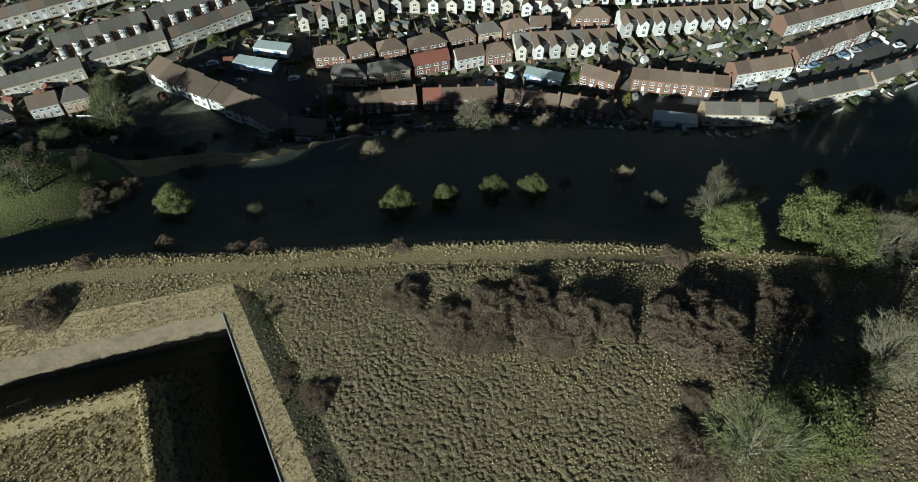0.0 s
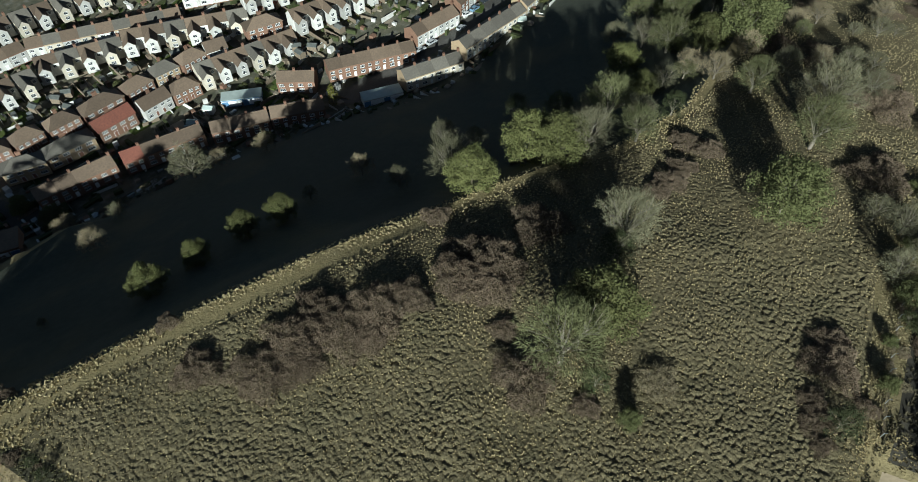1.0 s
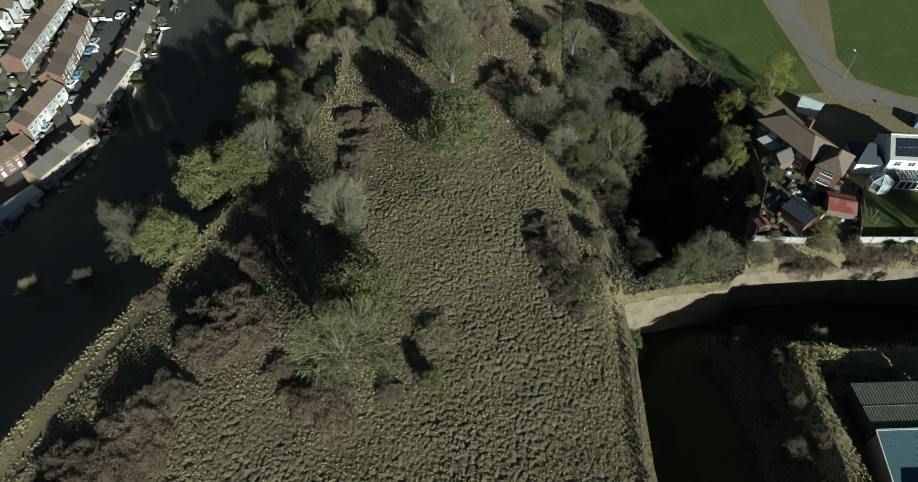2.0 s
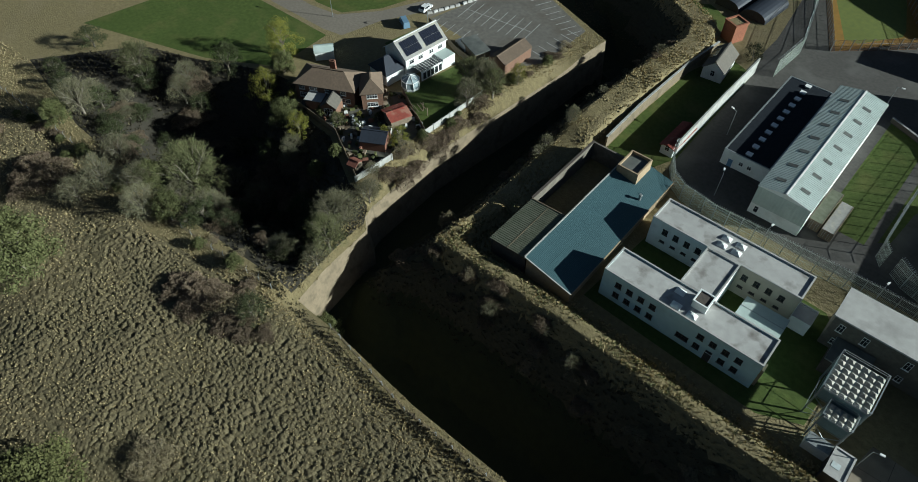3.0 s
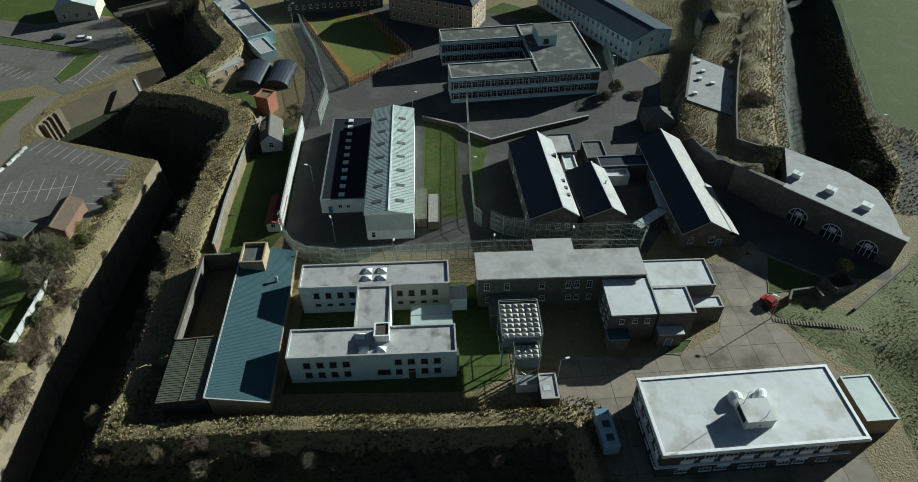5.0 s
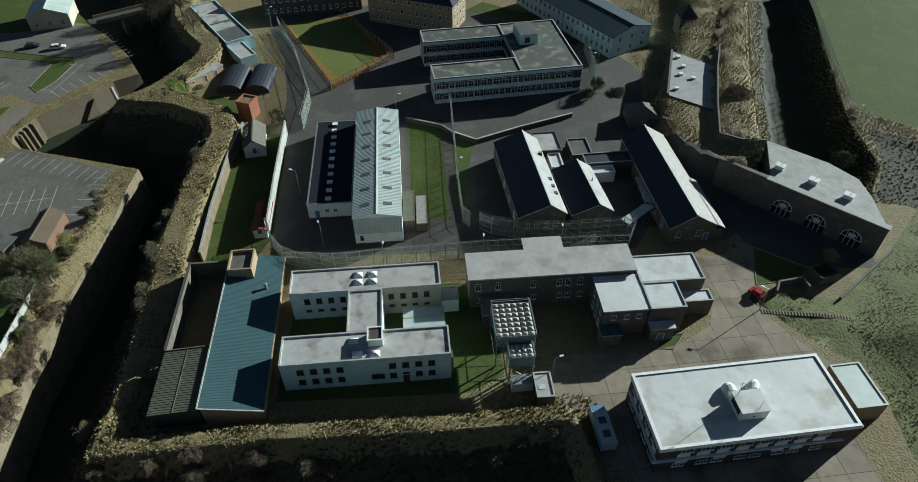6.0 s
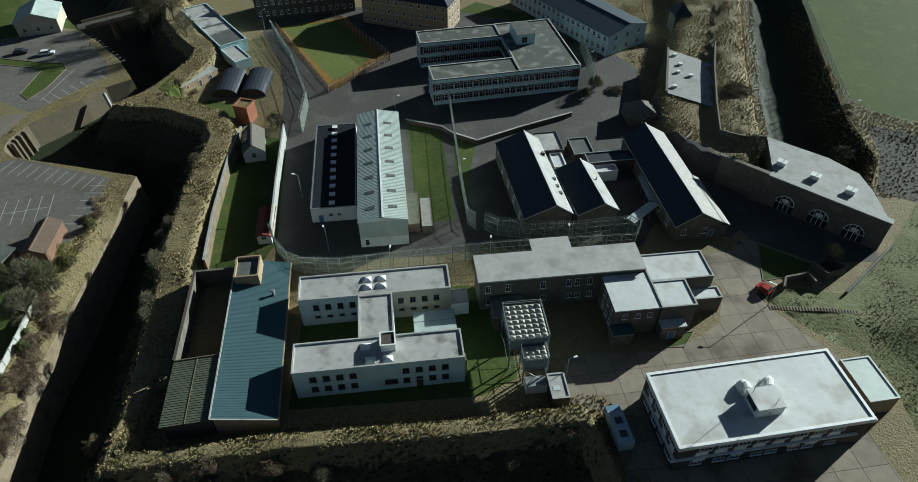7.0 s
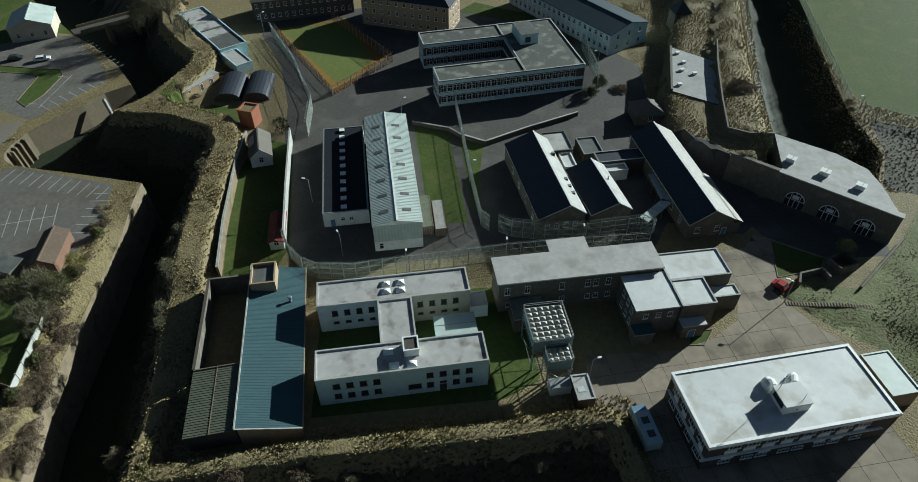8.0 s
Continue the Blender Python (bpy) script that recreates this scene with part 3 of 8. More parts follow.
    soft = {"field": "tussocky straw-coloured winter grass with worn narrow paths", "ground": "rough winter grass and scrub on the ramparts",
            "rim": "dry trampled straw grass along the moat edge", "scrub_strip": "dark rough strip of low scrub beside the field", "hill_scrub": "rough brown scrubby fold of the hillside", "verge": "green grass verge beside the car park", "hill_grass": "sunlit green grass on the spur of the hill", "east_bank": "scrubby bank beyond the casemates, shade put in its colour", "moat_bank": "scrubby bank of the dry moat, shade mixed into its colour", "mound_grass": "olive grass on the earth mound", "east_ditch": "dark grassy floor of the far ditch", "moat_wall_2": "brown earthy masonry of the moat wall", "moat_wall": "pale weathered masonry wall lining the dry moat", "moat_floor": "green grass on the moat floor, dimmed in colour for shade", "slope": "grassy hillside falling to the town, shade put in its colour",
            "town_ground": "patchy gardens and yards between the houses", "sports_pitch": "olive artificial turf sports pitch"}
    for k, (name, mat, _) in enumerate(ZONES):
        tri = f[zone == k]
        if not len(tri):
            continue
        used, back = np.unique(tri, return_inverse=True)
        me = bpy.data.meshes.new(name)
        me.from_pydata(np.stack([x[used], y[used], z[used]], 1).tolist(), [], back.reshape(-1, 3).tolist())
        me.materials.append(mat)
        me.shade_smooth() if name in ("ground", "slope", "hill_grass", "mound_grass", "moat_bank", "east_ditch", "town_ground") else None
        tagged(new(name, me), soft.get(name, name.rstrip("_1234567").replace("_", " ") + " on level ground, worn and stained"), "ground", kind="structure")


land()


def ground_z(x, y):
    return float(height(np.array([x]), np.array([y]))[0])

# ---- building kit ----
class Shape:
    """Gathers faces of several materials for one mesh."""

    def __init__(self, *mats):
        self.mats, self.v, self.f, self.m = mats, [], [], []

    def face(self, pts, m=0):
        k = len(self.v)
        self.v += [tuple(p) for p in pts]
        self.f.append(tuple(range(k, k + len(pts))))
        self.m.append(m)

    def solid(self, pts, faces, m=0):
        k = len(self.v)
        self.v += [tuple(p) for p in pts]
        self.f += [tuple(k + i for i in f) for f in faces]
        self.m += [m] * len(faces)

    def box(self, x0, x1, y0, y1, z0, z1, m=0, top=None):
        pts = [(x, y, z) for z in (z0, z1) for x, y in ((x0, y0), (x1, y0), (x1, y1), (x0, y1))]
        self.solid(pts, [(0, 3, 2, 1), (0, 1, 5, 4), (1, 2, 6, 5), (2, 3, 7, 6), (3, 0, 4, 7)], m)
        self.solid(pts, [(4, 5, 6, 7)], m if top is None else top)

    def ring(self, x0, x1, y0, y1, t, z0, z1, m=0):
        """Four joined walls of thickness t, in one piece."""
        loop = lambda d, z: [(x0 + d, y0 + d, z), (x1 - d, y0 + d, z), (x1 - d, y1 - d, z), (x0 + d, y1 - d, z)]
        f = []
        for k in range(4):
            n = (k + 1) % 4
            f += [(k, n, 4 + n, 4 + k), (8 + n, 8 + k, 12 + k, 12 + n), (4 + k, 4 + n, 12 + n, 12 + k), (k, 8 + k, 8 + n, n)]
        self.solid(loop(0, z0) + loop(0, z1) + loop(t, z0) + loop(t, z1), f, m)

    def prism(self, poly, z0, z1, m=0, top=None):
        n = len(poly)
        pts = [(x, y, z0) for x, y in poly] + [(x, y, z1) for x, y in poly]
        self.solid(pts, [(k, (k + 1) % n, n + (k + 1) % n, n + k) for k in range(n)] + [tuple(range(n))[::-1]], m)
        self.solid(pts, [tuple(range(n, 2 * n))], m if top is None else top)

    def beam(self, p, q, w, h, m=0):
        """A square bar from p to q."""
        p, q = Vector(p), Vector(q)
        d = (q - p).normalized()
        s = d.cross(Vector((0, 0, 1)) if abs(d.z) < 0.95 else Vector((1, 0, 0))).normalized() * (w / 2)
        u = s.cross(d).normalized() * (h / 2)
        pts = [e + a * s + b * u for e in (p, q) for a, b in ((-1, -1), (1, -1), (1, 1), (-1, 1))]
        self.solid(pts, [(0, 1, 2, 3), (7, 6, 5, 4), (0, 4, 5, 1), (1, 5, 6, 2), (2, 6, 7, 3), (3, 7, 4, 0)], m)

    def tube(self, p, q, r0, r1, n=6, m=0):
        p, q = Vector(p), Vector(q)
        d = (q - p).normalized()
        s = d.cross(Vector((0, 0, 1)) if abs(d.z) < 0.95 else Vector((1, 0, 0))).normalized()
        u = s.cross(d)
        ring = [(math.cos(2 * math.pi * k / n), math.sin(2 * math.pi * k / n)) for k in range(n)]
        pts = [p + r0 * (c * s + g * u) for c, g in ring] + [q + r1 * (c * s + g * u) for c, g in ring]
        self.solid(pts, [(k, (k + 1) % n, n + (k + 1) % n, n + k) for k in range(n)] + [tuple(range(n, 2 * n))], m)

    def mesh(self, name):
        me = bpy.data.meshes.new(name)
        me.from_pydata(self.v, [], self.f)
        for mt in self.mats:
            me.materials.append(mt)
        me.polygons.foreach_set("material_index", self.m)
        me.update()
        return me

    def part(self, name, parent, label=""):
        ob = new(name, self.mesh(name))
        ob.parent = parent
        return tagged(ob, label)


def thing(name, label, category, x=0.0, y=0.0, z=0.0, rz=0.0, group="", kind=""):
    ob = new(name)
    ob.empty_display_size = 0.2
    ob.matrix_world = pose(x, y, z, 0, 0, rz)
    return tagged(ob, label, category, group, kind)


MESHES = {}


def shared(key, make):
    if key not in MESHES:
        MESHES[key] = make()
    return MESHES[key]


def window(parent, side, at, across, z, w=1.1, h=1.25, bars=1, frame_mat=None, name="window", joined=False):
    """A framed, sunk pane with sill; side S, N, E or W of the wall at the given x or y, across it at the other."""
    frame_mat = frame_mat or TRIM

    def frame_mesh():
        s = Shape(frame_mat, GLASS)
        if joined:
            s.box(-w / 2 + 0.05, w / 2 - 0.05, -0.03, 0.02, 0.05, h - 0.05, 1)
        for x0, x1, z0, z1 in ((-w / 2, w / 2, 0, 0.07), (-w / 2, w / 2, h - 0.07, h), (-w / 2, -w / 2 + 0.07, 0.07, h - 0.07), (w / 2 - 0.07, w / 2, 0.07, h - 0.07)):
            s.box(x0, x1, -0.07, 0.03, z0, z1)
        for k in range(bars):
            x = -w / 2 + w * (k + 1) / (bars + 1)
            s.box(x - 0.03, x + 0.03, -0.06, 0.02, 0.07, h - 0.07)
        s.box(-w / 2 + 0.07, w / 2 - 0.07, -0.055, 0.02, h * 0.6, h * 0.6 + 0.05)
        s.box(-w / 2 - 0.08, w / 2 + 0.08, -0.16, 0.03, -0.08, 0.0)
        return s.mesh("window_frame")

    def pane_mesh():
        s = Shape(GLASS)
        s.box(-w / 2 + 0.05, w / 2 - 0.05, -0.03, 0.02, 0.05, h - 0.05)
        return s.mesh("pane")

    ob = new(name, shared(("frame", w, h, bars, frame_mat.name, joined), frame_mesh))
    ob.parent = parent
    turn = {"S": 0, "E": 90, "N": 180, "W": 270}[side]
    ob.matrix_basis = pose(across if side in "SN" else at, at if side in "SN" else across, z, 0, 0, turn)
    if joined:
        return ob
    p = new("pane", shared(("pane", w, h), pane_mesh))
    p.parent = ob
    return ob


def door(parent, side, at, across, z, w=1.0, h=2.05, mat=None):
    mat = mat or BLUE

    def make():
        s = Shape(mat, TRIM)
        s.box(-w / 2, w / 2, -0.05, 0.02, 0, h)
        for x0, x1, z0, z1 in ((-w / 2 - 0.08, -w / 2, 0, h), (w / 2, w / 2 + 0.08, 0, h), (-w / 2 - 0.08, w / 2 + 0.08, h, h + 0.08)):
            s.box(x0, x1, -0.08, 0.02, z0, z1, 1)
        return s.mesh("door")

    ob = new("door", shared(("door", w, h, mat.name), make))
    ob.parent = parent
    ob.matrix_basis = pose(across if side in "SN" else at, at if side in "SN" else across, z, 0, 0, {"S": 0, "E": 90, "N": 180, "W": 270}[side])
    return ob


def flat_block(parent, x0, x1, y0, y1, h, wall, roof, trim, z0=-0.4, rim=0.18, over=0.0, wall_label="", roof_label=""):
    """Four walls with thickness, a roof deck behind a parapet, and a coping."""
    t = 0.24
    s = Shape(wall)
    s.ring(x0, x1, y0, y1, t, z0, h)
    s.part("wall", parent, wall_label)
    s = Shape(roof)
    s.box(x0 + t, x1 - t, y0 + t, y1 - t, h - rim - 0.25, h - rim)
    s.part("roof", parent, roof_label)
    s = Shape(trim)
    o = over + 0.03
    s.ring(x0 - o, x1 + o, y0 - o, y1 + o, t + o + 0.02, h, h + 0.09)
    s.part("coping", parent)


def slab_block(parent, x0, x1, y0, y1, h, wall, roof, trim, z0=-0.4, over=0.35, thick=0.3):
    """Walls under a plain overhanging roof slab."""
    s = Shape(wall)
    t = 0.3
    s.ring(x0, x1, y0, y1, t, z0, h)
    s.part("wall", parent)
    s = Shape(trim, roof)
    s.box(x0 - over, x1 + over, y0 - over, y1 + over, h, h + thick, 0, 1)
    s.part("roof", parent)


def pitched(parent, x0, x1, y0, y1, eave, ridge, wall, roof, axis="y", hip=0.0, over=0.35, z0=-0.4, roof2=None, fascia=None, ribs=0.0, peak=0.0):
    """A house body under a pitched roof; the ridge runs along the axis, peak off its middle, and hips draw its ends in."""
    if axis == "x":
        m = Matrix(((0, -1, 0), (1, 0, 0), (0, 0, 1)))
        a0, a1, b0, b1 = y0, y1, -x1, -x0
    else:
        m = Matrix.Identity(3)
        a0, a1, b0, b1 = x0, x1, y0, y1
    mid, rise = (a0 + a1) / 2 + peak, ridge - eave
    place = lambda pts: [m @ Vector(p) for p in pts]
    s = Shape(wall)
    t = 0.3
    box = [(x, y, z) for z in (z0, eave) for x, y in ((a0, b0), (a1, b0), (a1, b1), (a0, b1))]
    s.solid(place(box), [(0, 1, 5, 4), (1, 2, 6, 5), (2, 3, 7, 6), (3, 0, 4, 7), (0, 3, 2, 1)])
    if not hip:
        for y, o in ((b0, 1), (b1, -1)):
            tri = [(a0, y, eave), (a1, y, eave), (mid, y, ridge), (a0, y + o * t, eave), (a1, y + o * t, eave), (mid, y + o * t, ridge)]
            s.solid(place(tri), [(0, 1, 2), (5, 4, 3), (0, 2, 5, 3), (1, 4, 5, 2)])
    s.part("wall", parent)
    k = rise / (mid - a0)
    lo, th = eave - over * k, 0.16
    r0, r1 = (b0 + hip, b1 - hip) if hip else (b0 - over, b1 + over)
    e0, e1 = b0 - over, b1 + over
    for side, sgn, mat in ((a0 - over, -1, roof), (a1 + over, 1, roof2 or roof)):
        s = Shape(mat, fascia or mat)
        lo = eave - over * rise / (mid - a0 if sgn < 0 else a1 - mid)
        if ribs:
            ribbed(s, [m @ Vector(q) for q in ((side, e0, lo + th + 0.03), (side, e1, lo + th + 0.03), (mid, r1, ridge + th + 0.03), (mid, r0, ridge + th + 0.03))], ribs, 0.045)
            s.part("roof_sheet", parent)
            s = Shape(mat, fascia or mat)
        top = [(side, e0, lo + th), (side, e1, lo + th), (mid, r1, ridge + th), (mid, r0, ridge + th)]
        bot = [(x, y, z - th) for x, y, z in top]
        order = (0, 1, 2, 3) if sgn < 0 else (3, 2, 1, 0)
        s.solid(place(top + bot), [order[::-1] if sgn < 0 else order[::-1], tuple(4 + i for i in order)])
        s.solid(place(top + bot), [(0, 1, 5, 4), (1, 2, 6, 5), (3, 0, 4, 7)], 1)
        s.part("roof_slope", parent)
    if hip:
        for y, r in ((e0, r0), (e1, r1)):
            s = Shape(roof)
            top = [(a0 - over, y, lo + th), (a1 + over, y, lo + th), (mid, r, ridge + th)]
            bot = [(x, yy, z - th) for x, yy, z in top]
            s.solid(place(top + bot), [(0, 1, 2), (5, 4, 3), (0, 3, 4, 1)])
            s.part("roof_hip", parent)
    s = Shape(fascia or roof)
    s.beam(m @ Vector((mid, r0, ridge + th + 0.05)), m @ Vector((mid, r1, ridge + th + 0.05)), 0.32, 0.14)
    s.part("ridge", parent)


def chimney(parent, x, y, z, top, w=0.9, d=0.55, pots=2, mat=None):
    s = Shape(mat or BRICK, REDBRICK)
    s.box(x - w / 2, x + w / 2, y - d / 2, y + d / 2, z, top)
    s.box(x - w / 2 - 0.06, x + w / 2 + 0.06, y - d / 2 - 0.06, y + d / 2 + 0.06, top, top + 0.12)
    for k in range(pots):
        px = x + (k - (pots - 1) / 2) * 0.42
        s.tube((px, y, top + 0.12), (px, y, top + 0.5), 0.13, 0.1, 6, 1)
    s.part("chimney", parent)


def ribbed(s, corners, pitch, rise, m=0):
    """One folded sheet over a quad; the folds run across from its first edge to the one opposite."""
    a, b, c, d = (Vector(q) for q in corners)
    up = (b - a).cross(d - a).normalized()
    if up.z < 0:
        up = -up
    n = max(2, int((b - a).length / pitch))
    pts = []
    for k in range(n):
        for f, h in ((0.0, 0), (0.62, 0), (0.7, 1), (0.92, 1)):
            t = min(1.0, (k + f) / n)
            pts += [a.lerp(b, t) + up * rise * h, d.lerp(c, t) + up * rise * h]
    pts += [b, c]
    s.solid(pts, [(2 * k, 2 * k + 2, 2 * k + 3, 2 * k + 1) for k in range(len(pts) // 2 - 1)], m)


def dome_light(x, y, z, rz=0.0, w=1.3, d=1.3, h=0.75):
    """A white pyramid rooflight on its kerb."""
    ob = thing("rooflight", "white pyramid rooflight on a pale flat roof", "rooflight", x, y, z, rz, "rooflights")
    s = Shape(TRIM)
    s.box(-w / 2, w / 2, -d / 2, d / 2, -0.05, 0.25)
    s.part("kerb", ob)
    s = Shape(WHITE)
    q = 0.18
    pts = [(-w / 2, -d / 2, 0.25), (w / 2, -d / 2, 0.25), (w / 2, d / 2, 0.25), (-w / 2, d / 2, 0.25), (-q, -q, h), (q, -q, h), (q, q, h), (-q, q, h)]
    s.solid(pts, [(0, 1, 5, 4), (1, 2, 6, 5), (2, 3, 7, 6), (3, 0, 4, 7), (4, 5, 6, 7)])
    s.part("dome", ob)
    return ob

# ---- the fort's buildings ----
def on(ob, u, v, z=0.0):
    return ob.matrix_world @ Vector((u, v, z))


bpy.context.view_layer.update()

# Two-winged cell block.
cells = thing("cell_block", "white rendered two-storey cell block with grey flat roofs", "building", -24.3, 60.6, 0, 9.3)
# White front facing away from the sun, coloured with the sky's blue.
flat_block(cells, 0, 28.5, 0, 6.1, 7.0, PALE_BLUE, PALE_FELT, STONE_FELT, wall_label="white rendered front wall, blue skylight put in its colour")
flat_block(cells, 0.1, 27.9, 15.9, 21.9, 7.0, WHITE, PALE_FELT, STONE_FELT)
flat_block(cells, 10.95, 17.1, 6.15, 15.85, 7.0, WHITE, PALE_FELT, STONE_FELT)
flat_block(cells, 27.95, 31.2, 15.2, 18.8, 3.2, WHITE, STONE_FELT, STONE_FELT)
s = Shape(CREAM)
s.box(17.15, 27.85, 15.82, 15.89, 0, 6.95)
s.part("cream_wall_face", cells, "cream painted render facing the inner court")
s = Shape(BUFF)
s.box(28.51, 29.0, 1.0, 2.6, 0, 4.6)
s.part("buff_buttress", cells)
for k in range(4):
    for z in (1.5, 4.2):
        window(cells, "S", 0, 3.2 + 2.2 * k, z, 1.15, 1.3, frame_mat=DARKBRICK)
        window(cells, "S", 0, 18.6 + 2.2 * k, z, 1.15, 1.3, frame_mat=DARKBRICK)
    window(cells, "S", 15.9, 3.1 + 2.2 * k, 4.1, 1.05, 1.35, frame_mat=DARKBRICK)
    window(cells, "S", 15.9, 3.1 + 2.2 * k, 2.0, 1.0, 0.5, 0, frame_mat=DARKBRICK)
    window(cells, "S", 15.82, 18.6 + 2.2 * k, 4.1, 1.05, 1.35, frame_mat=DARKBRICK)
    window(cells, "S", 15.82, 18.6 + 2.2 * k, 2.0, 1.0, 0.5, 0, frame_mat=DARKBRICK)
window(cells, "S", 0, 16.0, 1.6, 2.2, 1.2, 3, frame_mat=DARKBRICK)
door(cells, "S", 0, 20.8, 0.0, 1.2, 2.1, DARKBRICK)
s = Shape(WHITE, DARKBRICK)
s.box(14.7, 17.2, 2.8, 5.6, 6.5, 8.4, 0, 1)
s.ring(14.6, 17.3, 2.7, 5.7, 0.25, 8.4, 8.6)
s.part("plant_room", cells)
s = Shape(SHEET, METAL)
s.box(20.6, 28.2, 8.6, 13.4, 3.7, 3.85)
for k in range(4):
    s.box(20.7 + 2.4 * k, 20.82 + 2.4 * k, 8.8, 8.92, -0.2, 3.7, 1)
    s.box(20.7 + 2.4 * k, 20.82 + 2.4 * k, 13.1, 13.22, -0.2, 3.7, 1)
s.box(20.6, 28.2, 11.0, 11.1, 3.85, 3.9, 1)
s.part("canopy", cells, "pale blue sheet canopy over the court")
for u, v in ((12.6, 18.0), (15.3, 18.0), (12.6, 19.9), (15.3, 19.9), (12.9, 1.3), (15.8, 1.2), (12.1, 4.2)):
    p = on(cells, u, v, 6.68)
    dome_light(p.x, p.y, p.z, 9.3, 1.7, 1.3, 0.7)

# Workshop with the teal roof, its walled yard and lean-to.
shop = thing("workshop", "long workshop with a sloping teal sheet roof", "building", -35.5, 53.2, 0, 9.8)
s = Shape(BUFF)
for x0, x1, y0, y1 in ((0, 9.5, 0, 0.3), (0, 9.5, 35.0, 35.3)):
    pts = [(x0, y0, -0.4), (x1, y0, -0.4), (x1, y0, 3.0), (x0, y0, 5.1), (x0, y1, -0.4), (x1, y1, -0.4), (x1, y1, 3.0), (x0, y1, 5.1)]
    s.solid(pts, [(0, 1, 2, 3), (7, 6, 5, 4), (0, 4, 5, 1), (1, 5, 6, 2), (2, 6, 7, 3), (3, 7, 4, 0)])
s.box(0, 0.3, 0.3, 35.0, -0.4, 5.0)
s.box(9.2, 9.5, 0.3, 35.0, -0.4, 2.95)
s.part("wall", shop, "orange-brown brick wall")
s = Shape(TEAL, TRIM)
pts = [(-0.2, -0.3, 5.1), (9.8, -0.3, 2.9), (9.8, 35.6, 2.9), (-0.2, 35.6, 5.1)]
s.solid(pts + [(x, y, z + 0.14) for x, y, z in pts], [(3, 2, 1, 0), (4, 5, 6, 7), (0, 1, 5, 4), (1, 2, 6, 5), (2, 3, 7, 6), (3, 0, 4, 7)])
s.part("roof_deck", shop)
s = Shape(TEAL)
ribbed(s, [(9.8, -0.3, 3.06), (9.8, 35.6, 3.06), (-0.2, 35.6, 5.26), (-0.2, -0.3, 5.26)], 0.3, 0.022)
s.part("roof", shop, "teal ribbed sheet roof")
s = Shape(WALL_GREY, BUFF)
s.beam((-0.25, -0.35, 5.32), (-0.25, 35.65, 5.32), 0.22, 0.22)
s.beam((-0.25, -0.35, 5.25), (9.8, -0.35, 3.05), 0.2, 0.2)
s.beam((9.85, -0.3, 2.92), (9.85, 35.6, 2.92), 0.24, 0.24, 1)
s.part("verge", shop)
s = Shape(BUFF, GREY_FELT)
s.box(0.2, 4.8, 29.0, 34.6, 3.0, 6.2, 0, 1)
s.ring(0.2, 4.8, 29.0, 34.6, 0.3, 6.2, 6.8)
s.part("roof_room", shop, "brick roof room with a sunk felt top")
s = Shape(METAL)
s.tube((7.3, 26.5, 3.4), (7.3, 26.5, 4.8), 0.28, 0.24, 10)
s.tube((7.3, 26.5, 4.8), (7.3, 26.5, 5.05), 0.42, 0.3, 10)
s.part("flue", shop, "white roof flue")
window(shop, "W", 0.0, 16.0, 2.0, 1.2, 1.0)
yard = thing("walled_yard", "high wall round a narrow yard, dark stone holding its shade", "wall", -35.5, 53.2, 0, 9.8)
# Dark stone so that the wall's colour holds the shade inside the yard.
s = Shape(STONE, DARKBRICK)
s.box(-8.4, -8.0, 12.7, 34.2, -0.4, 4.5)
s.box(-8.0, -0.05, 33.8, 34.2, -0.4, 4.5)
s.box(-8.46, -7.94, 12.7, 34.2, 4.5, 4.6, 1)
s.part("yard_wall", yard)
lean = thing("lean_to_shed", "lean-to shed with a mossy translucent sheet roof", "shed", -35.5, 53.2, 0, 9.8)
s = Shape(DARKBRICK)
s.box(-8.0, -0.35, 0.1, 0.35, -0.4, 4.3)
s.box(-8.0, -7.75, 0.35, 12.4, -0.4, 4.2)
s.part("wall", lean)
s = Shape(MOSSY, MASON)
pts = [(-8.2, -0.3, 4.3), (-0.3, -0.3, 4.85), (-0.3, 12.5, 4.85), (-8.2, 12.5, 4.3)]
s.solid(pts + [(x, y, z + 0.1) for x, y, z in pts], [(3, 2, 1, 0), (4, 5, 6, 7), (0, 1, 5, 4), (1, 2, 6, 5), (2, 3, 7, 6), (3, 0, 4, 7)])
ribbed(s, [(-8.2, -0.3, 4.42), (-8.2, 12.5, 4.42), (-0.3, 12.5, 4.97), (-0.3, -0.3, 4.97)], 0.47, 0.05)
s.beam((-4.2, -0.3, 4.76), (-4.2, 12.5, 4.76), 0.12, 0.06, 1)
s.beam((-8.2, 12.55, 4.45), (-0.3, 12.55, 5.0), 0.2, 0.25, 1)
s.part("roof", lean)

# Stone range with its eastern wings.
stone = thing("stone_range", "dark ragstone range under weathered grey flat roofs", "building", 6.0, 81.6, 0, 9.0)
slab_block(stone, 0, 31.1, 0, 6.5, 7.7, STONE, STONE_FELT, STONE_FELT)
slab_block(stone, 11.5, 18.6, 6.9, 10.0, 7.5, STONE, STONE_FELT, STONE_FELT)
flat_block(stone, 31.6, 43.9, -2.7, 4.3, 6.9, STONE, WHITE_FELT, WALL_GREY, rim=0.1)
slab_block(stone, 23.2, 31.4, -8.9, -0.4, 6.5, STONE, WHITE_FELT, WALL_GREY, over=0.15)
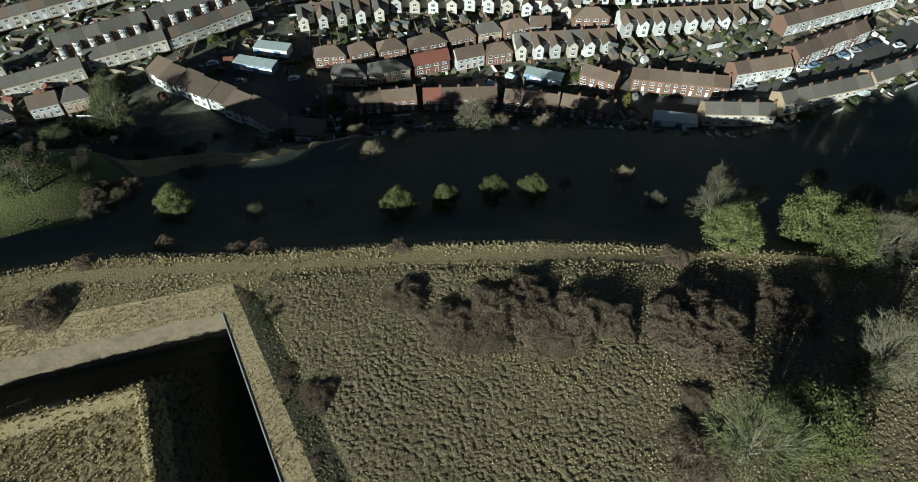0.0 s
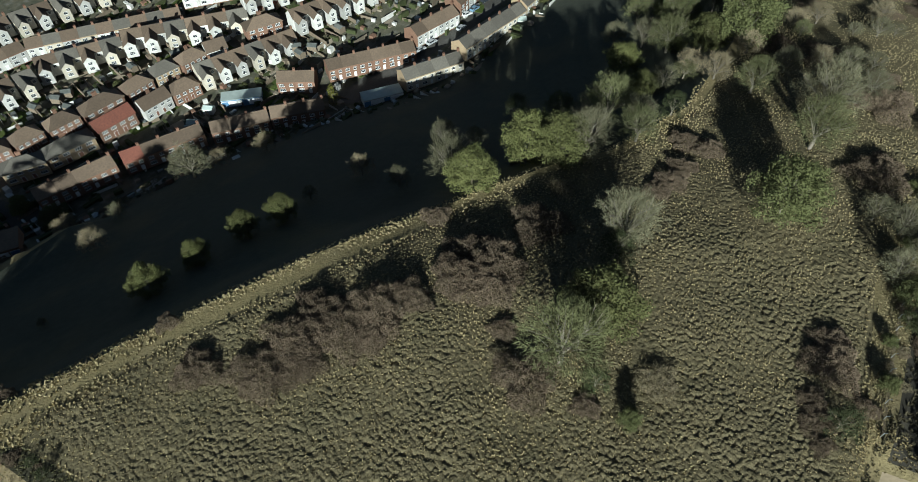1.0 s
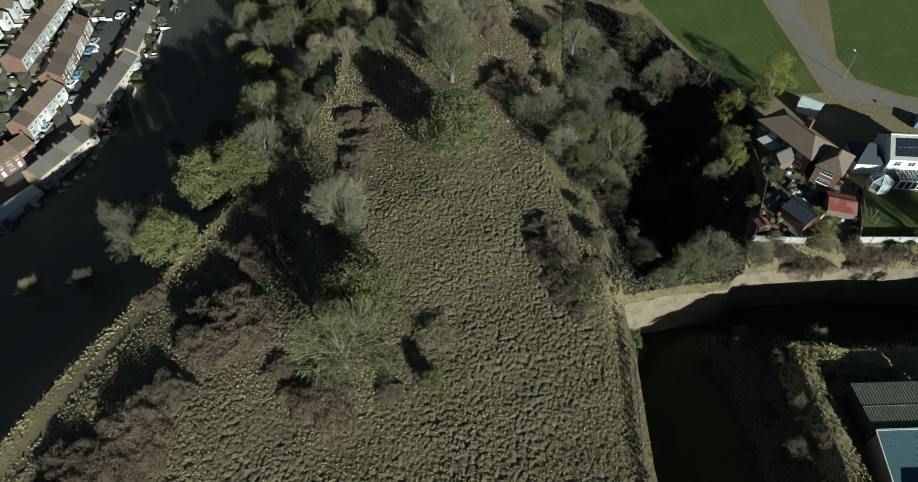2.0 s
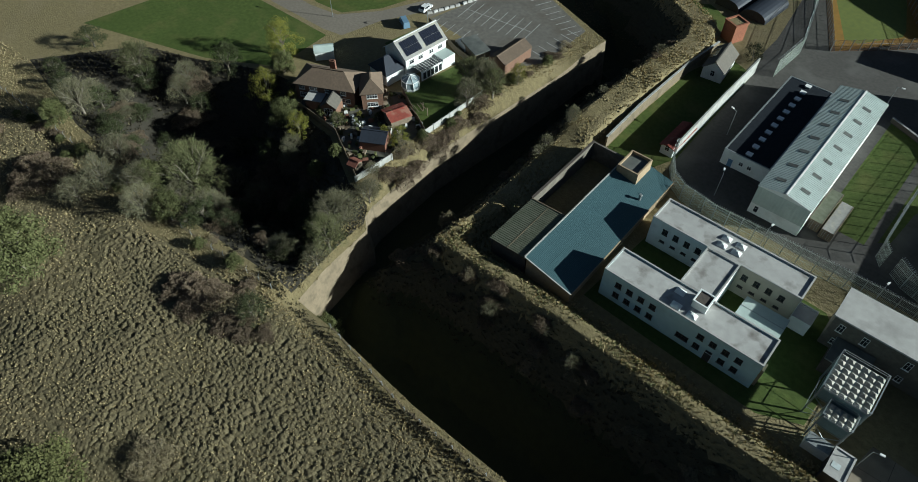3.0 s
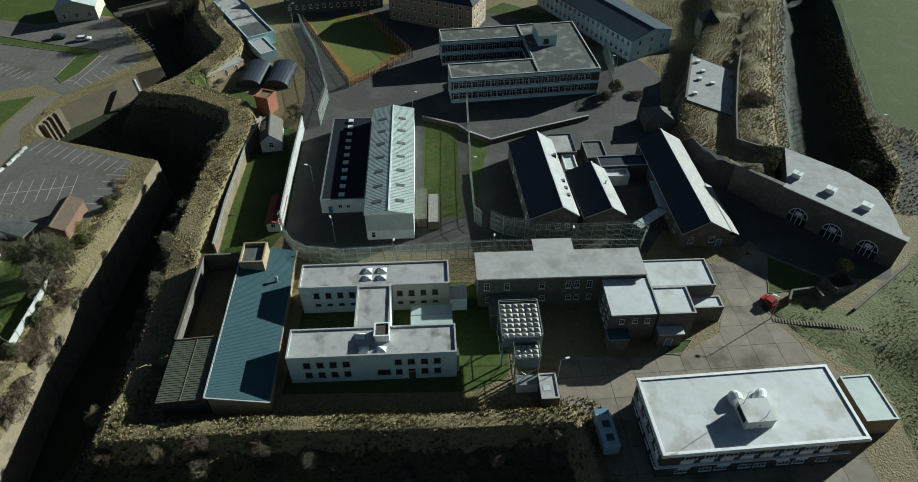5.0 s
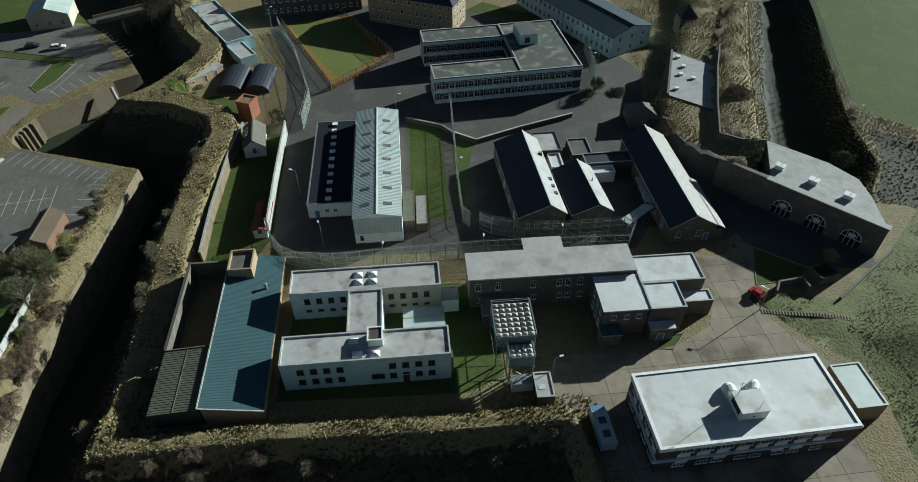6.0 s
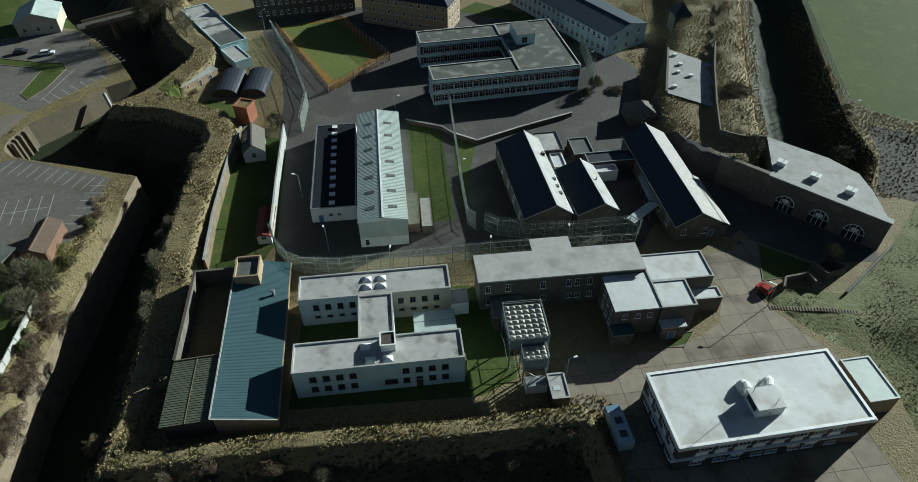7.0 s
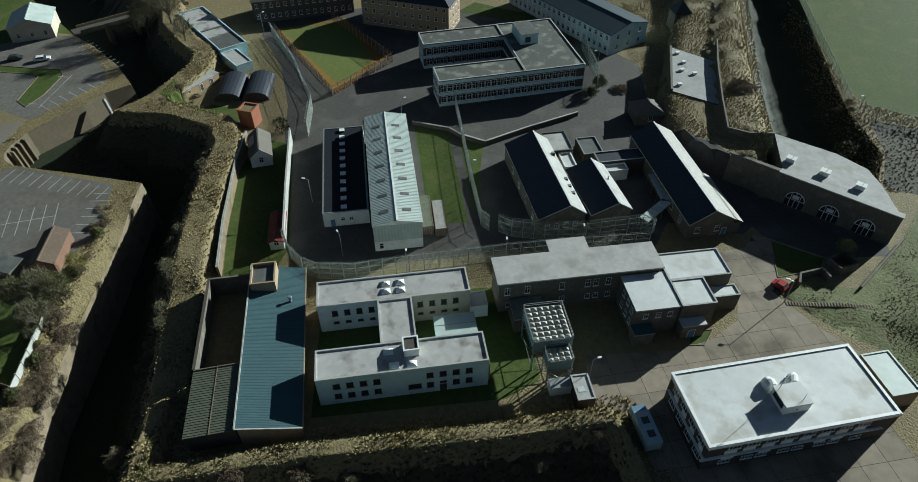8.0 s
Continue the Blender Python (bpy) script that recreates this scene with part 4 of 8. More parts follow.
flat_block(stone, 31.65, 38.2, -9.2, -2.75, 6.9, STONE, WHITE_FELT, WALL_GREY, rim=0.1)
flat_block(stone, 38.3, 45.2, -5.6, -2.75, 4.0, STONE, WHITE_FELT, WALL_GREY, rim=0.1)
slab_block(stone, 31.8, 36.2, -11.0, -9.3, 3.2, STONE, WHITE_FELT, WALL_GREY, over=0.15)
slab_block(stone, 22.7, 26.4, -11.4, -9.1, 2.8, STONE, TEAL, METAL, over=0.1)
slab_block(stone, 2.0, 8.0, -5.4, -0.4, 3.6, DARKBRICK, GREY_FELT, METAL, over=0.1)
for u in (1.6, 5.4, 12.0, 17.0, 18.6, 21.0):
    window(stone, "S", 0, u, 4.6, 1.0, 1.9)
    window(stone, "S", 0, u + 0.3, 1.3, 1.0, 1.4)
for v in (-7.2, -5.2, -3.0):
    window(stone, "W", 23.2, v, 4.2, 1.0, 1.5)
    window(stone, "W", 23.2, v, 1.3, 1.0, 1.5)
for u in (25.2, 27.6, 29.8):
    window(stone, "S", -8.9, u, 4.3, 0.9, 1.3)
for v in (0.2, 2.6):
    window(stone, "E", 43.9, v, 4.2, 1.1, 1.4)
door(stone, "S", -11.0, 33.8, 0.0, 1.2, 2.1)
s = Shape(DARKBRICK)
s.beam((34.2, 0.4, 6.65), (35.5, 0.9, 6.65), 0.4, 0.12)
s.beam((34.9, 1.3, 6.65), (34.9, 0.1, 6.65), 0.3, 0.12)
s.part("roof_hatch", stone, "dark aerial clutter on the roof")

# Long white-roofed block by the gate.
gate = thing("office_block", "two-storey dark brick block with a white flat roof", "building", 36.2, 50.0, 0, 11.4)
flat_block(gate, 0, 31.4, 0, 13.2, 7.0, DARKBRICK, WHITE_FELT, TRIM, over=0.2, rim=0.1)
s = Shape(TRIM)
for x0, x1, y0, y1 in ((-0.3, 31.7, -0.35, -0.02), (-0.35, -0.02, -0.02, 13.0), (31.42, 31.7, -0.02, 13.0)):
    s.box(x0, x1, y0, y1, 6.45, 7.0)
s.part("fascia", gate, "white fascia board")
s = Shape(TRIM)
s.box(-0.9, 29.8, -0.45, -0.02, 3.45, 3.6)
s.box(-0.45, -0.02, -0.02, 12.5, 3.45, 3.6)
s.part("string_course", gate)
for k in range(8):
    u = 4.0 + 3.1 * k
    window(gate, "S", 0, u + 0.5, 4.9, 2.0, 1.25, 2)
    s = Shape(TRIM)
    s.box(u - 0.9, u + 1.1, -0.09, -0.02, 3.75, 4.7)
    s.part("infill_panel", gate, "white infill panel")
    if k in (0, 2, 5, 6):
        s = Shape(TRIM)
        s.box(u - 0.9, u + 1.1, -0.09, -0.02, 2.05, 2.95)
        s.part("infill_panel", gate)
    window(gate, "S", 0, u + 0.5 if k % 2 else u - 0.2, 1.0, 1.9, 0.95, 2)
for k in range(4):
    window(gate, "W", 0, 2.0 + 2.9 * k, 4.8, 1.9, 1.3, 2)
    window(gate, "W", 0, 2.0 + 2.9 * k, 1.4, 1.9, 1.3, 2)
    s = Shape(TRIM)
    s.box(-0.09, -0.02, 0.9 + 2.9 * k, 2.2 + 2.9 * k, 3.7, 4.6)
    s.part("infill_panel", gate)
s = Shape(WHITE, WHITE_FELT, GLASS)
s.box(13.4, 17.8, 3.0, 6.8, 6.5, 8.9, 0, 1)
s.box(13.3, 17.9, 2.9, 6.9, 8.9, 9.03, 0, 1)
s.box(13.36, 13.4, 3.6, 6.2, 7.6, 8.7, 2)
s.box(15.4, 15.7, 2.96, 3.0, 7.6, 7.85, 2)
s.part("penthouse", gate, "white rendered penthouse on the roof")
for u, turn in ((14.1, 0.0), (17.4, 0.5)):
    s = Shape(WHITE)
    arc = [(1.15 * math.cos(math.pi * i / 8), 1.7 * math.sin(math.pi * i / 8) ** 0.7) for i in range(9)]
    ends = []
    for v, r in ((7.1, 0.62), (7.6, 0.95), (8.6, 1.0), (9.3, 0.72)):
        ends += [(u + turn * (v - 7.1) + a * r, v, 6.7 + b * r) for a, b in arc]
    s.solid(ends, [(9 * q + i, 9 * q + i + 1, 9 * q + i + 10, 9 * q + i + 9) for q in range(3) for i in range(8)] + [tuple(range(9))[::-1], tuple(range(27, 36))])
    s.part("roof_cowl", gate, "white rounded roof cowl")
s = Shape(METAL)
s.tube((14.0, 6.2, 9.0), (14.0, 6.2, 12.4), 0.05, 0.03, 5)
s.tube((16.4, 3.6, 9.0), (16.4, 3.6, 10.8), 0.05, 0.03, 5)
s.beam((13.5, 6.2, 12.0), (14.5, 6.2, 12.0), 0.05, 0.05)
s.part("aerial", gate, "thin steel roof aerials")
annex = thing("annex", "low annex with a pale green flat roof", "building", 36.2, 50.0, 0, 11.4)
flat_block(annex, 34.9, 40.2, 4.3, 12.8, 4.0, BUFF, SHEET, SHEET, rim=0.06)

# Sheet-roofed workshop and the dark felt range beside it.
mill = thing("industrial_shed", "long shed with a pale ribbed sheet roof", "building", -19.15, 97.95, 0, 9.2)
pitched(mill, 0, 10.1, 0, 40.9, 6.9, 7.9, WHITE, SHEET, ribs=0.5, over=0.15, fascia=TRIM)
s = Shape(SHEET)
s.box(0.0, 10.1, -0.05, -0.004, 2.6, 6.9)
pts = []
for k in range(60):
    x = 0.1 + 9.9 * k / 59
    pts += [(x, -0.055 - 0.05 * (k // 2 % 2), 2.6), (x, -0.055 - 0.05 * (k // 2 % 2), 6.88)]
s.solid(pts, [(2 * k, 2 * k + 2, 2 * k + 3, 2 * k + 1) for k in range(59)])
s.part("cladding", mill, "pale blue ribbed cladding on the gable")
for k in range(7):
    for u, sg in ((2.6, -1), (7.3, 1)):
        s = Shape(GREY_FELT)
        v = 3.5 + 5.3 * k
        z = 6.9 + (u / 5.05 if sg < 0 else (10.1 - u) / 5.05) + 0.21
        pts = [(u - 0.9, v - 0.45, z - sg * -0.9 * 0.198), (u + 0.9, v - 0.45, z - sg * 0.9 * 0.198), (u + 0.9, v + 0.45, z - sg * 0.9 * 0.198), (u - 0.9, v + 0.45, z - sg * -0.9 * 0.198)]
        s.solid(pts + [(x, y, zz + 0.07) for x, y, zz in pts], [(3, 2, 1, 0), (4, 5, 6, 7), (0, 1, 5, 4), (1, 2, 6, 5), (2, 3, 7, 6), (3, 0, 4, 7)])
        s.part("rooflight", mill, "dull grey flush rooflight")
window(mill, "S", 0, 1.4, 0.6, 0.9, 1.6, 0)
dark = thing("felt_roofed_range", "low range with a dark felt roof and a row of vents", "building", -31.1, 105.4, 0, 9.2)
flat_block(dark, 0, 9.9, 0, 33.0, 3.8, WHITE, GREY_FELT, METAL, rim=0.1)
s = Shape(material("dark_roof_felt", (0.02, 0.024, 0.03), (0.014, 0.017, 0.022), big=0.2, fine=0.8, rough=0.85, spec=0.1))
s.box(0.35, 9.55, 0.35, 32.65, 3.7, 3.76)
s.part("roof_covering", dark, "near-black felt covering")
for k in range(11):
    s = Shape(METAL, TRIM)
    v = 1.4 + 3.0 * k
    s.box(4.1, 5.2, v - 0.5, v + 0.5, 3.76, 4.1, 0, 1)
    s.box(4.0, 5.3, v - 0.6, v + 0.6, 4.1, 4.2, 1)
    s.part("roof_vent", dark, "white boxed roof vent")
door(dark, "S", 0, 2.0, 0, 1.0, 2.0, BLUE)
for u in (4.2, 6.0):
    window(dark, "S", 0, u, 1.4, 0.9, 1.0)

# Three gabled barracks ranges.
# West slopes dark, east slopes pale: sun and shade put into the roof colours.
def barrack(name, label, x, y, rz, half, length, eave, ridge, wall=STONE, west=None, east=None, peak=0.0):
    ob = thing(name, label, "building", x, y, 0, rz)
    pitched(ob, -half, half, 0, length, eave, ridge, wall, west or GREY_FELT, roof2=east or SLATE, fascia=TRIM, over=0.25, peak=peak)
    return ob


NAVY = material("blue_black_and_shaded_slates", (0.03, 0.036, 0.05), (0.022, 0.026, 0.036), big=0.2, fine=1.5, rough=0.6)
b1 = barrack("gabled_barracks", "gabled barracks, shaded slope coloured dark and sunlit slope coloured pale", 20.2, 104.6, 12.5, 5.2, 28.0, 4.5, 7.2, west=NAVY, east=GREY_SCREED, peak=1.6)
b2 = barrack("gabled_barracks", "short gabled barracks, sunlit slope coloured pale, beside the longer one", 30.9, 106.3, 14.0, 4.5, 16.0, 4.4, 6.6, west=NAVY, east=GREY_SCREED, peak=1.3)
b3 = barrack("long_barracks", "long gabled barracks with lichened slates, coloured dark on the shaded side", 51.7, 103.6, 10.8, 5.1, 33.6, 4.1, 7.2, west=NAVY, east=SLATE)
s = Shape(SLATE, TRIM)
pts = [(5.3, -0.25, 4.13), (7.1, -0.25, 3.05), (7.1, 16.2, 3.05), (5.3, 16.2, 4.13)]
s.solid(pts + [(x, y, z + 0.16) for x, y, z in pts], [(3, 2, 1, 0), (4, 5, 6, 7), (0, 1, 5, 4), (1, 2, 6, 5), (2, 3, 7, 6)])
s.part("catslide_roof", b3, "lichened slates carried down over a lean-to")
s = Shape(STONE)
s.box(5.14, 6.85, 0.05, 15.9, -0.4, 3.0)
s.part("lean_to_wall", b3)
for v, z in ((5.5, 5.6), (8.0, 5.6), (10.6, 5.6), (20.0, 6.0)):
    s = Shape(METAL, DARKBRICK)
    s.box(3.9, 4.6, v, v + 0.7, z - 0.9, z + 0.15, 1, 0)
    s.part("roof_vent", b1, "boxed roof vent")
s = Shape(METAL)
s.tube((2.6, 9.0, 5.4), (2.6, 9.0, 6.7), 0.18, 0.15, 8)
s.part("flue", b2)
for k in range(4):
    window(b1, "S", 0, -3.2 + 2.1 * k, 1.2, 1.0, 1.4)
    window(b3, "W", -5.1, 4 + 4.5 * k, 1.4, 1.1, 1.6)
    window(b1, "W", -5.2, 4 + 5.5 * k, 1.4, 1.1, 1.6)
for u in (-3.0, 1.5):
    window(b3, "S", 0, u, 1.4, 1.1, 1.6)
door(b3, "S", 0, 3.2, 0)
links = thing("flat_roofed_link", "flat felt-roofed link blocks between the barracks", "building", 18.6, 128.8, 0, 10.3)
flat_block(links, 1.0, 7.2, 0.5, 8.6, 3.4, DARKBRICK, STONE_FELT, GREY_FELT)
flat_block(links, 3.4, 6.4, -5.4, 0.4, 2.8, WHITE, WHITE_FELT, TRIM)
flat_block(links, 11.4, 25.0, -6.0, -1.8, 3.6, DARKBRICK, NAVY, METAL)
flat_block(links, 12.4, 17.8, -8.8, -6.1, 2.9, WHITE, WHITE_FELT, TRIM)
flat_block(links, 9.6, 14.6, -0.6, 6.4, 2.4, DARKBRICK, GREY_FELT, METAL)
s = Shape(SHEET, METAL)
for x0, y0, x1, y1 in ((43.0, 121.6, 44.1, 111.8), (44.1, 111.8, 37.8, 105.4)):
    d = Vector((x1 - x0, y1 - y0, 0)).normalized()
    n = Vector((-d.y, d.x, 0)) * 1.1
    a, b = Vector((x0, y0, 2.9)), Vector((x1, y1, 2.9))
    pts = [a - n, b - n, b + n, a + n]
    s.solid(pts + [p + Vector((0, 0, 0.12)) for p in pts], [(3, 2, 1, 0), (4, 5, 6, 7), (0, 1, 5, 4), (1, 2, 6, 5), (2, 3, 7, 6), (3, 0, 4, 7)])
    for k in range(7):
        p = a.lerp(b, k / 6)
        s.beam(p - n + Vector((0, 0, 0.16)), p + n + Vector((0, 0, 0.16)), 0.06, 0.06, 1)
    for k in range(4):
        p = a.lerp(b, k / 3)
        for o in (-0.9, 0.9):
            q = p + n * o
            s.tube((q.x, q.y, -0.2), (q.x, q.y, 2.9), 0.05, 0.05, 5, 1)
walkway = thing("covered_walkway", "pale sheet-roofed covered walkway on steel posts", "walkway", 0, 0, 0)
s.part("canopy", walkway)

# Nineteen-sixties office ring.
ring = thing("office_ring", "two-storey pale blue panelled office ring with grey flat roofs", "building", -7.8, 154.5, 0, 14.2)
for x0, x1, y0, y1 in ((0, 24.0, 0, 7.8), (0, 24.0, 21.6, 29.4), (24.05, 41.2, 0, 29.6)):
    flat_block(ring, x0, x1, y0, y1, 8.0, DARKBRICK, MOSS_FELT, WALL_GREY, over=0.05)
    for z in (0.4, 3.6, 6.9):
        for a0, a1, b0, b1 in ((x0 - 0.06, x1 + 0.02, y0 - 0.1, y0 - 0.02), (x0 - 0.1, x0 - 0.02, y0, y1), (x1 + 0.02, x1 + 0.1, y0, y1)):
            s = Shape(PALE_BLUE)
            s.box(a0, a1, b0, b1, z, z + 0.85)
            s.part("panel_band", ring, "pale blue panel band")
for z in (1.5, 4.7):
    for k in range(22):
        window(ring, "S", 0, 1.2 + 1.75 * k, z, 1.5, 1.9, 1)
    for k in range(11):
        window(ring, "S", 21.6, 1.6 + 2.1 * k, z, 1.6, 1.9, 1)
    for k in range(4):
        window(ring, "W", 0, 1.3 + 1.8 * k, z, 1.5, 1.9, 1)
        window(ring, "W", 0, 22.9 + 1.8 * k, z, 1.5, 1.9, 1)
s = Shape(PALE_BLUE, GREY_FELT, GLASS)
s.box(27.2, 32.5, 15.2, 23.6, 7.5, 10.9, 0, 1)
s.box(28.6, 30.2, 15.14, 15.2, 8.4, 10.0, 2)
s.part("plant_room", ring, "pale blue roof plant room")

# Far ranges: three-storey brick barracks, long block, clad hall.
def far_block(name, label, x, y, rz, l, w, h, wall, roof, floors, n, hip=0.0, axis="x", ridge=3.0, deep=0):
    ob = thing(name, label, "building", x, y, 0, rz)
    pitched(ob, 0, l, 0, w, h, h + ridge, wall, roof, axis=axis, hip=hip)
    for f in range(floors):
        for k in range(n):
            window(ob, "S", 0, l * (k + 0.6) / (n + 0.2), 1.2 + f * h / floors, 1.0, 1.5)
        for k in range(deep):
            window(ob, "E", l, w * (k + 0.7) / (deep + 0.4), 1.2 + f * h / floors, 1.0, 1.5)
    return ob


far_block("brick_barracks", "three-storey buff brick barracks under a hipped slate roof", -35.0, 206.2, -16.5, 29.8, 12, 9.4, BUFF, NAVY, 3, 11, hip=5.0, deep=4, ridge=2.6)
far_block("long_block", "long two-storey block with pale window bays", -71, 206.5, 15.5, 33, 11, 7, DARKBRICK, ROOF_GREY, 2, 14)
BLUE_SHEET = material("blue_sheet_roof", (0.03, 0.05, 0.066), (0.024, 0.04, 0.054), big=0.2, fine=0.8, rough=0.55)
hall = far_block("clad_hall", "clad hall with a dark blue sheet roof and pale glazing", 14.0, 223.5, -53.5, 48, 16, 6.6, PALE_BLUE, BLUE_SHEET, 2, 20, deep=3, ridge=2.0)
for k in range(21):
    s = Shape(TRIM)
    s.box(48 * (k + 0.1) / 20.2 - 0.12, 48 * (k + 0.1) / 20.2 + 0.12, -0.14, -0.02, 0, 6.3)
    s.part("facade_fin", hall)
low_range = thing("low_range", "low blue-walled range with a pale flat roof inside the rampart", "building", -95.3, 204.9, 0, -50.4)
flat_block(low_range, 0, 33.0, 0, 8.6, 3.9, PALE_BLUE, PALE_FELT, PALE_BLUE, rim=0.3)
s = Shape(GREY_FELT)
s.box(17.0, 17.8, 0.4, 8.2, 3.4, 3.75)
s.box(23.0, 32.6, 0.4, 8.2, 3.61, 3.64)
s.part("roof_patch", low_range, "darker felt on part of the roof")
for k in range(9):
    window(low_range, "S", 0, 2.0 + 3.5 * k, 1.3, 1.6, 1.2, 2)
store = thing("store", "small blue-walled store with a pale roof", "building", -74.2, 179.4, 0, -49.0)
flat_block(store, 0, 10.3, 0, 5.0, 2.9, PALE_BLUE, STONE_FELT, PALE_BLUE, rim=0.15)
window(store, "S", 0, 2.4, 1.0, 1.2, 1.1, 1)
outhouse = thing("garden_outhouse", "long brick outhouse with a pale mono-pitch roof and red door", "building", -78.8, 157.6, 0, 57.4)
slab_block(outhouse, 0, 12.8, 0, 2.8, 2.4, BUFF, STONE_FELT, STONE_FELT, over=0.2, thick=0.16)
door(outhouse, "S", 0, 2.2, 0, 0.9, 1.95, ROOF_RED)
for u in (6.4, 10.0):
    door(outhouse, "S", 0, u, 0, 0.9, 1.95, DARKBRICK)
far_block("shop_building", "cream building with a pale metal gabled roof", -144.2, 191.0, 20.0, 12.5, 13, 4.5, CREAM, SHEET, 1, 3, axis="y", ridge=2.4)
cot = far_block("white_cottage", "small white cottage with a slate roof and solar panels", -52.2, 126.6, 16.0, 5.0, 9.4, 3.0, WHITE, ROOF_GREY, 1, 1, axis="y", ridge=2.0)
for k in range(4):
    s = Shape(SOLAR, TRIM)
    v = 3.6 + 1.05 * k
    pts = [(-0.05, v, 3.25), (1.5, v, 4.42), (1.5, v + 0.98, 4.42), (-0.05, v + 0.98, 3.25)]
    s.solid(pts + [(x - 0.05, y, z + 0.09) for x, y, z in pts], [(3, 2, 1, 0), (4, 5, 6, 7), (0, 1, 5, 4), (1, 2, 6, 5), (2, 3, 7, 6), (3, 0, 4, 7)])
    s.part("solar_panel", cot, "blue-black solar panel")
brick_tower = thing("brick_tower", "small square red brick tower with an overgrown top", "tower", -59.6, 144.6, 0, -14)
s = Shape(material("orange_brick", (0.3, 0.115, 0.062), (0.21, 0.085, 0.05), big=0.3, fine=2.0), ROUGH)
s.box(0, 4.0, 0, 4.0, -0.4, 4.8, 0, 1)
s.box(-0.15, 4.15, -0.15, 0.3, 4.8, 5.1)
s.box(-0.15, 4.15, 3.7, 4.15, 4.8, 5.1)
s.box(-0.15, 0.3, 0.3, 3.7, 4.8, 5.1)
s.box(3.7, 4.15, 0.3, 3.7, 4.8, 5.1)
s.part("body", brick_tower)
for k in range(2):
    hut = thing("arched_hut", "dark arched hut with a curved black roof", "hut", -70.2 + 7.7 * k, 156.8 + 0.6 * k, 0, 4, "arched huts")
    s = Shape(NAVY, DARKBRICK)
    arc = [(3.6 + 3.6 * -math.cos(math.pi * i / 10), 2.5 * math.sin(math.pi * i / 10) ** 0.8) for i in range(11)]
    n = len(arc)
    pts = [(a, 0, b) for a, b in arc] + [(a, 12.5, b) for a, b in arc]
    s.solid(pts, [(i, i + n, i + 1 + n, i + 1) for i in range(n - 1)])
    s.solid(pts, [tuple(range(n)), tuple(range(n, 2 * n))[::-1]], 1)
    s.part("shell", hut)
hut = far_block("slate_hut", "small pyramid-roofed slate hut", 43.8, 146.4, 6.0, 7.6, 6.8, 3.0, STONE, ROOF_GREY, 1, 1, hip=2.6, axis="y", ridge=2.2)
far_block("slate_hut", "small conical slate hut on the rampart", 66, 202, 10.0, 5.0, 5.0, 6.0, STONE, NAVY, 1, 1, hip=2.3, axis="y", ridge=3.0)
shed_red = far_block("garden_shed", "long garden shed with a red painted roof", -41.2, 98.0, 9.0, 2.9, 9.2, 2.3, WHITE, RED_SHEET, 1, 1, axis="y", ridge=0.5)

# Casemates with their arched fronts.
case = thing("casemates", "stone casemates with pale screeded roof and arched front windows", "casemates", 60.4, 123.6, 0, -37.8)
L = 36.2
s = Shape(STONE, GREY_SCREED)
s.prism([(0, 0), (L, 0), (30.0, 9.1), (26.0, 13.4), (18.8, 15.2), (4.9, 14.6), (11.3, 1.6), (0, 1.4)], -0.6, 7.3, 0, 1)
s.part("body", case)
s = Shape(GREY_SCREED)
s.box(11.0, L + 0.1, -0.15, 1.5, 7.3, 7.55)
s.part("parapet", case, "pale screeded parapet")
s = Shape(STONE)
s.box(-0.5, 11.0, -0.1, 0.9, 7.3, 7.7)
s.part("parapet_end", case)
for k in range(3):
    u = 16.2 + 7.3 * k
    arch = [(u + 2.0 * math.cos(math.pi * i / 10), 2.0 + 2.0 * math.sin(math.pi * i / 10)) for i in range(11)]
    s = Shape(GLASS, TRIM)
    n = len(arch) + 2
    out = [(u + 2.0, 0.0)] + arch + [(u - 2.0, 0.0)]
    pts = [(a, -0.05, b) for a, b in out] + [(a, 0.02, b) for a, b in out]
    s.solid(pts, [tuple(range(n))] + [(i, i + n, (i + 1) % n + n, (i + 1) % n) for i in range(n)])
    for i in range(len(arch) - 1):
        (a, b), (c, d) = arch[i], arch[i + 1]
        s.beam((a, -0.08, b), (c, -0.08, d), 0.14, 0.16, 1)
    for a in (-1.0, 0.0, 1.0):
        s.box(u + a - 0.06, u + a + 0.06, -0.12, -0.04, 0.0, 3.6 if a else 3.95, 1)
    s.box(u - 2, u + 2, -0.12, -0.04, 1.95, 2.07, 1)
    s.box(u - 0.7, u + 0.7, -0.14, -0.06, 2.3, 3.2, 1)
    s.part("arched_window", case, "arched window with white glazing bars")
    vent = thing("roof_vent_box", "white boxed vent on the pale casemate roof", "vent", 73.0 + 5.75 * k, 121.0 - 4.8 * k, 7.3, -37.8, "casemate vents")
    s = Shape(TRIM, WHITE)
    s.box(-0.9, 0.9, -0.7, 0.7, 0, 0.9, 0, 1)
    s.box(-1.05, 1.05, -0.85, 0.85, 0.9, 1.05, 1)
    s.tube((0.2, 0, 1.05), (0.3, 0.3, 1.5), 0.06, 0.06, 5)
    s.part("cover", vent)
cap = thing("casemate_roof", "pale screeded casemate roof sunk in the rampart", "roof", 0, 0, 0)
s = Shape(GREY_SCREED, STONE)
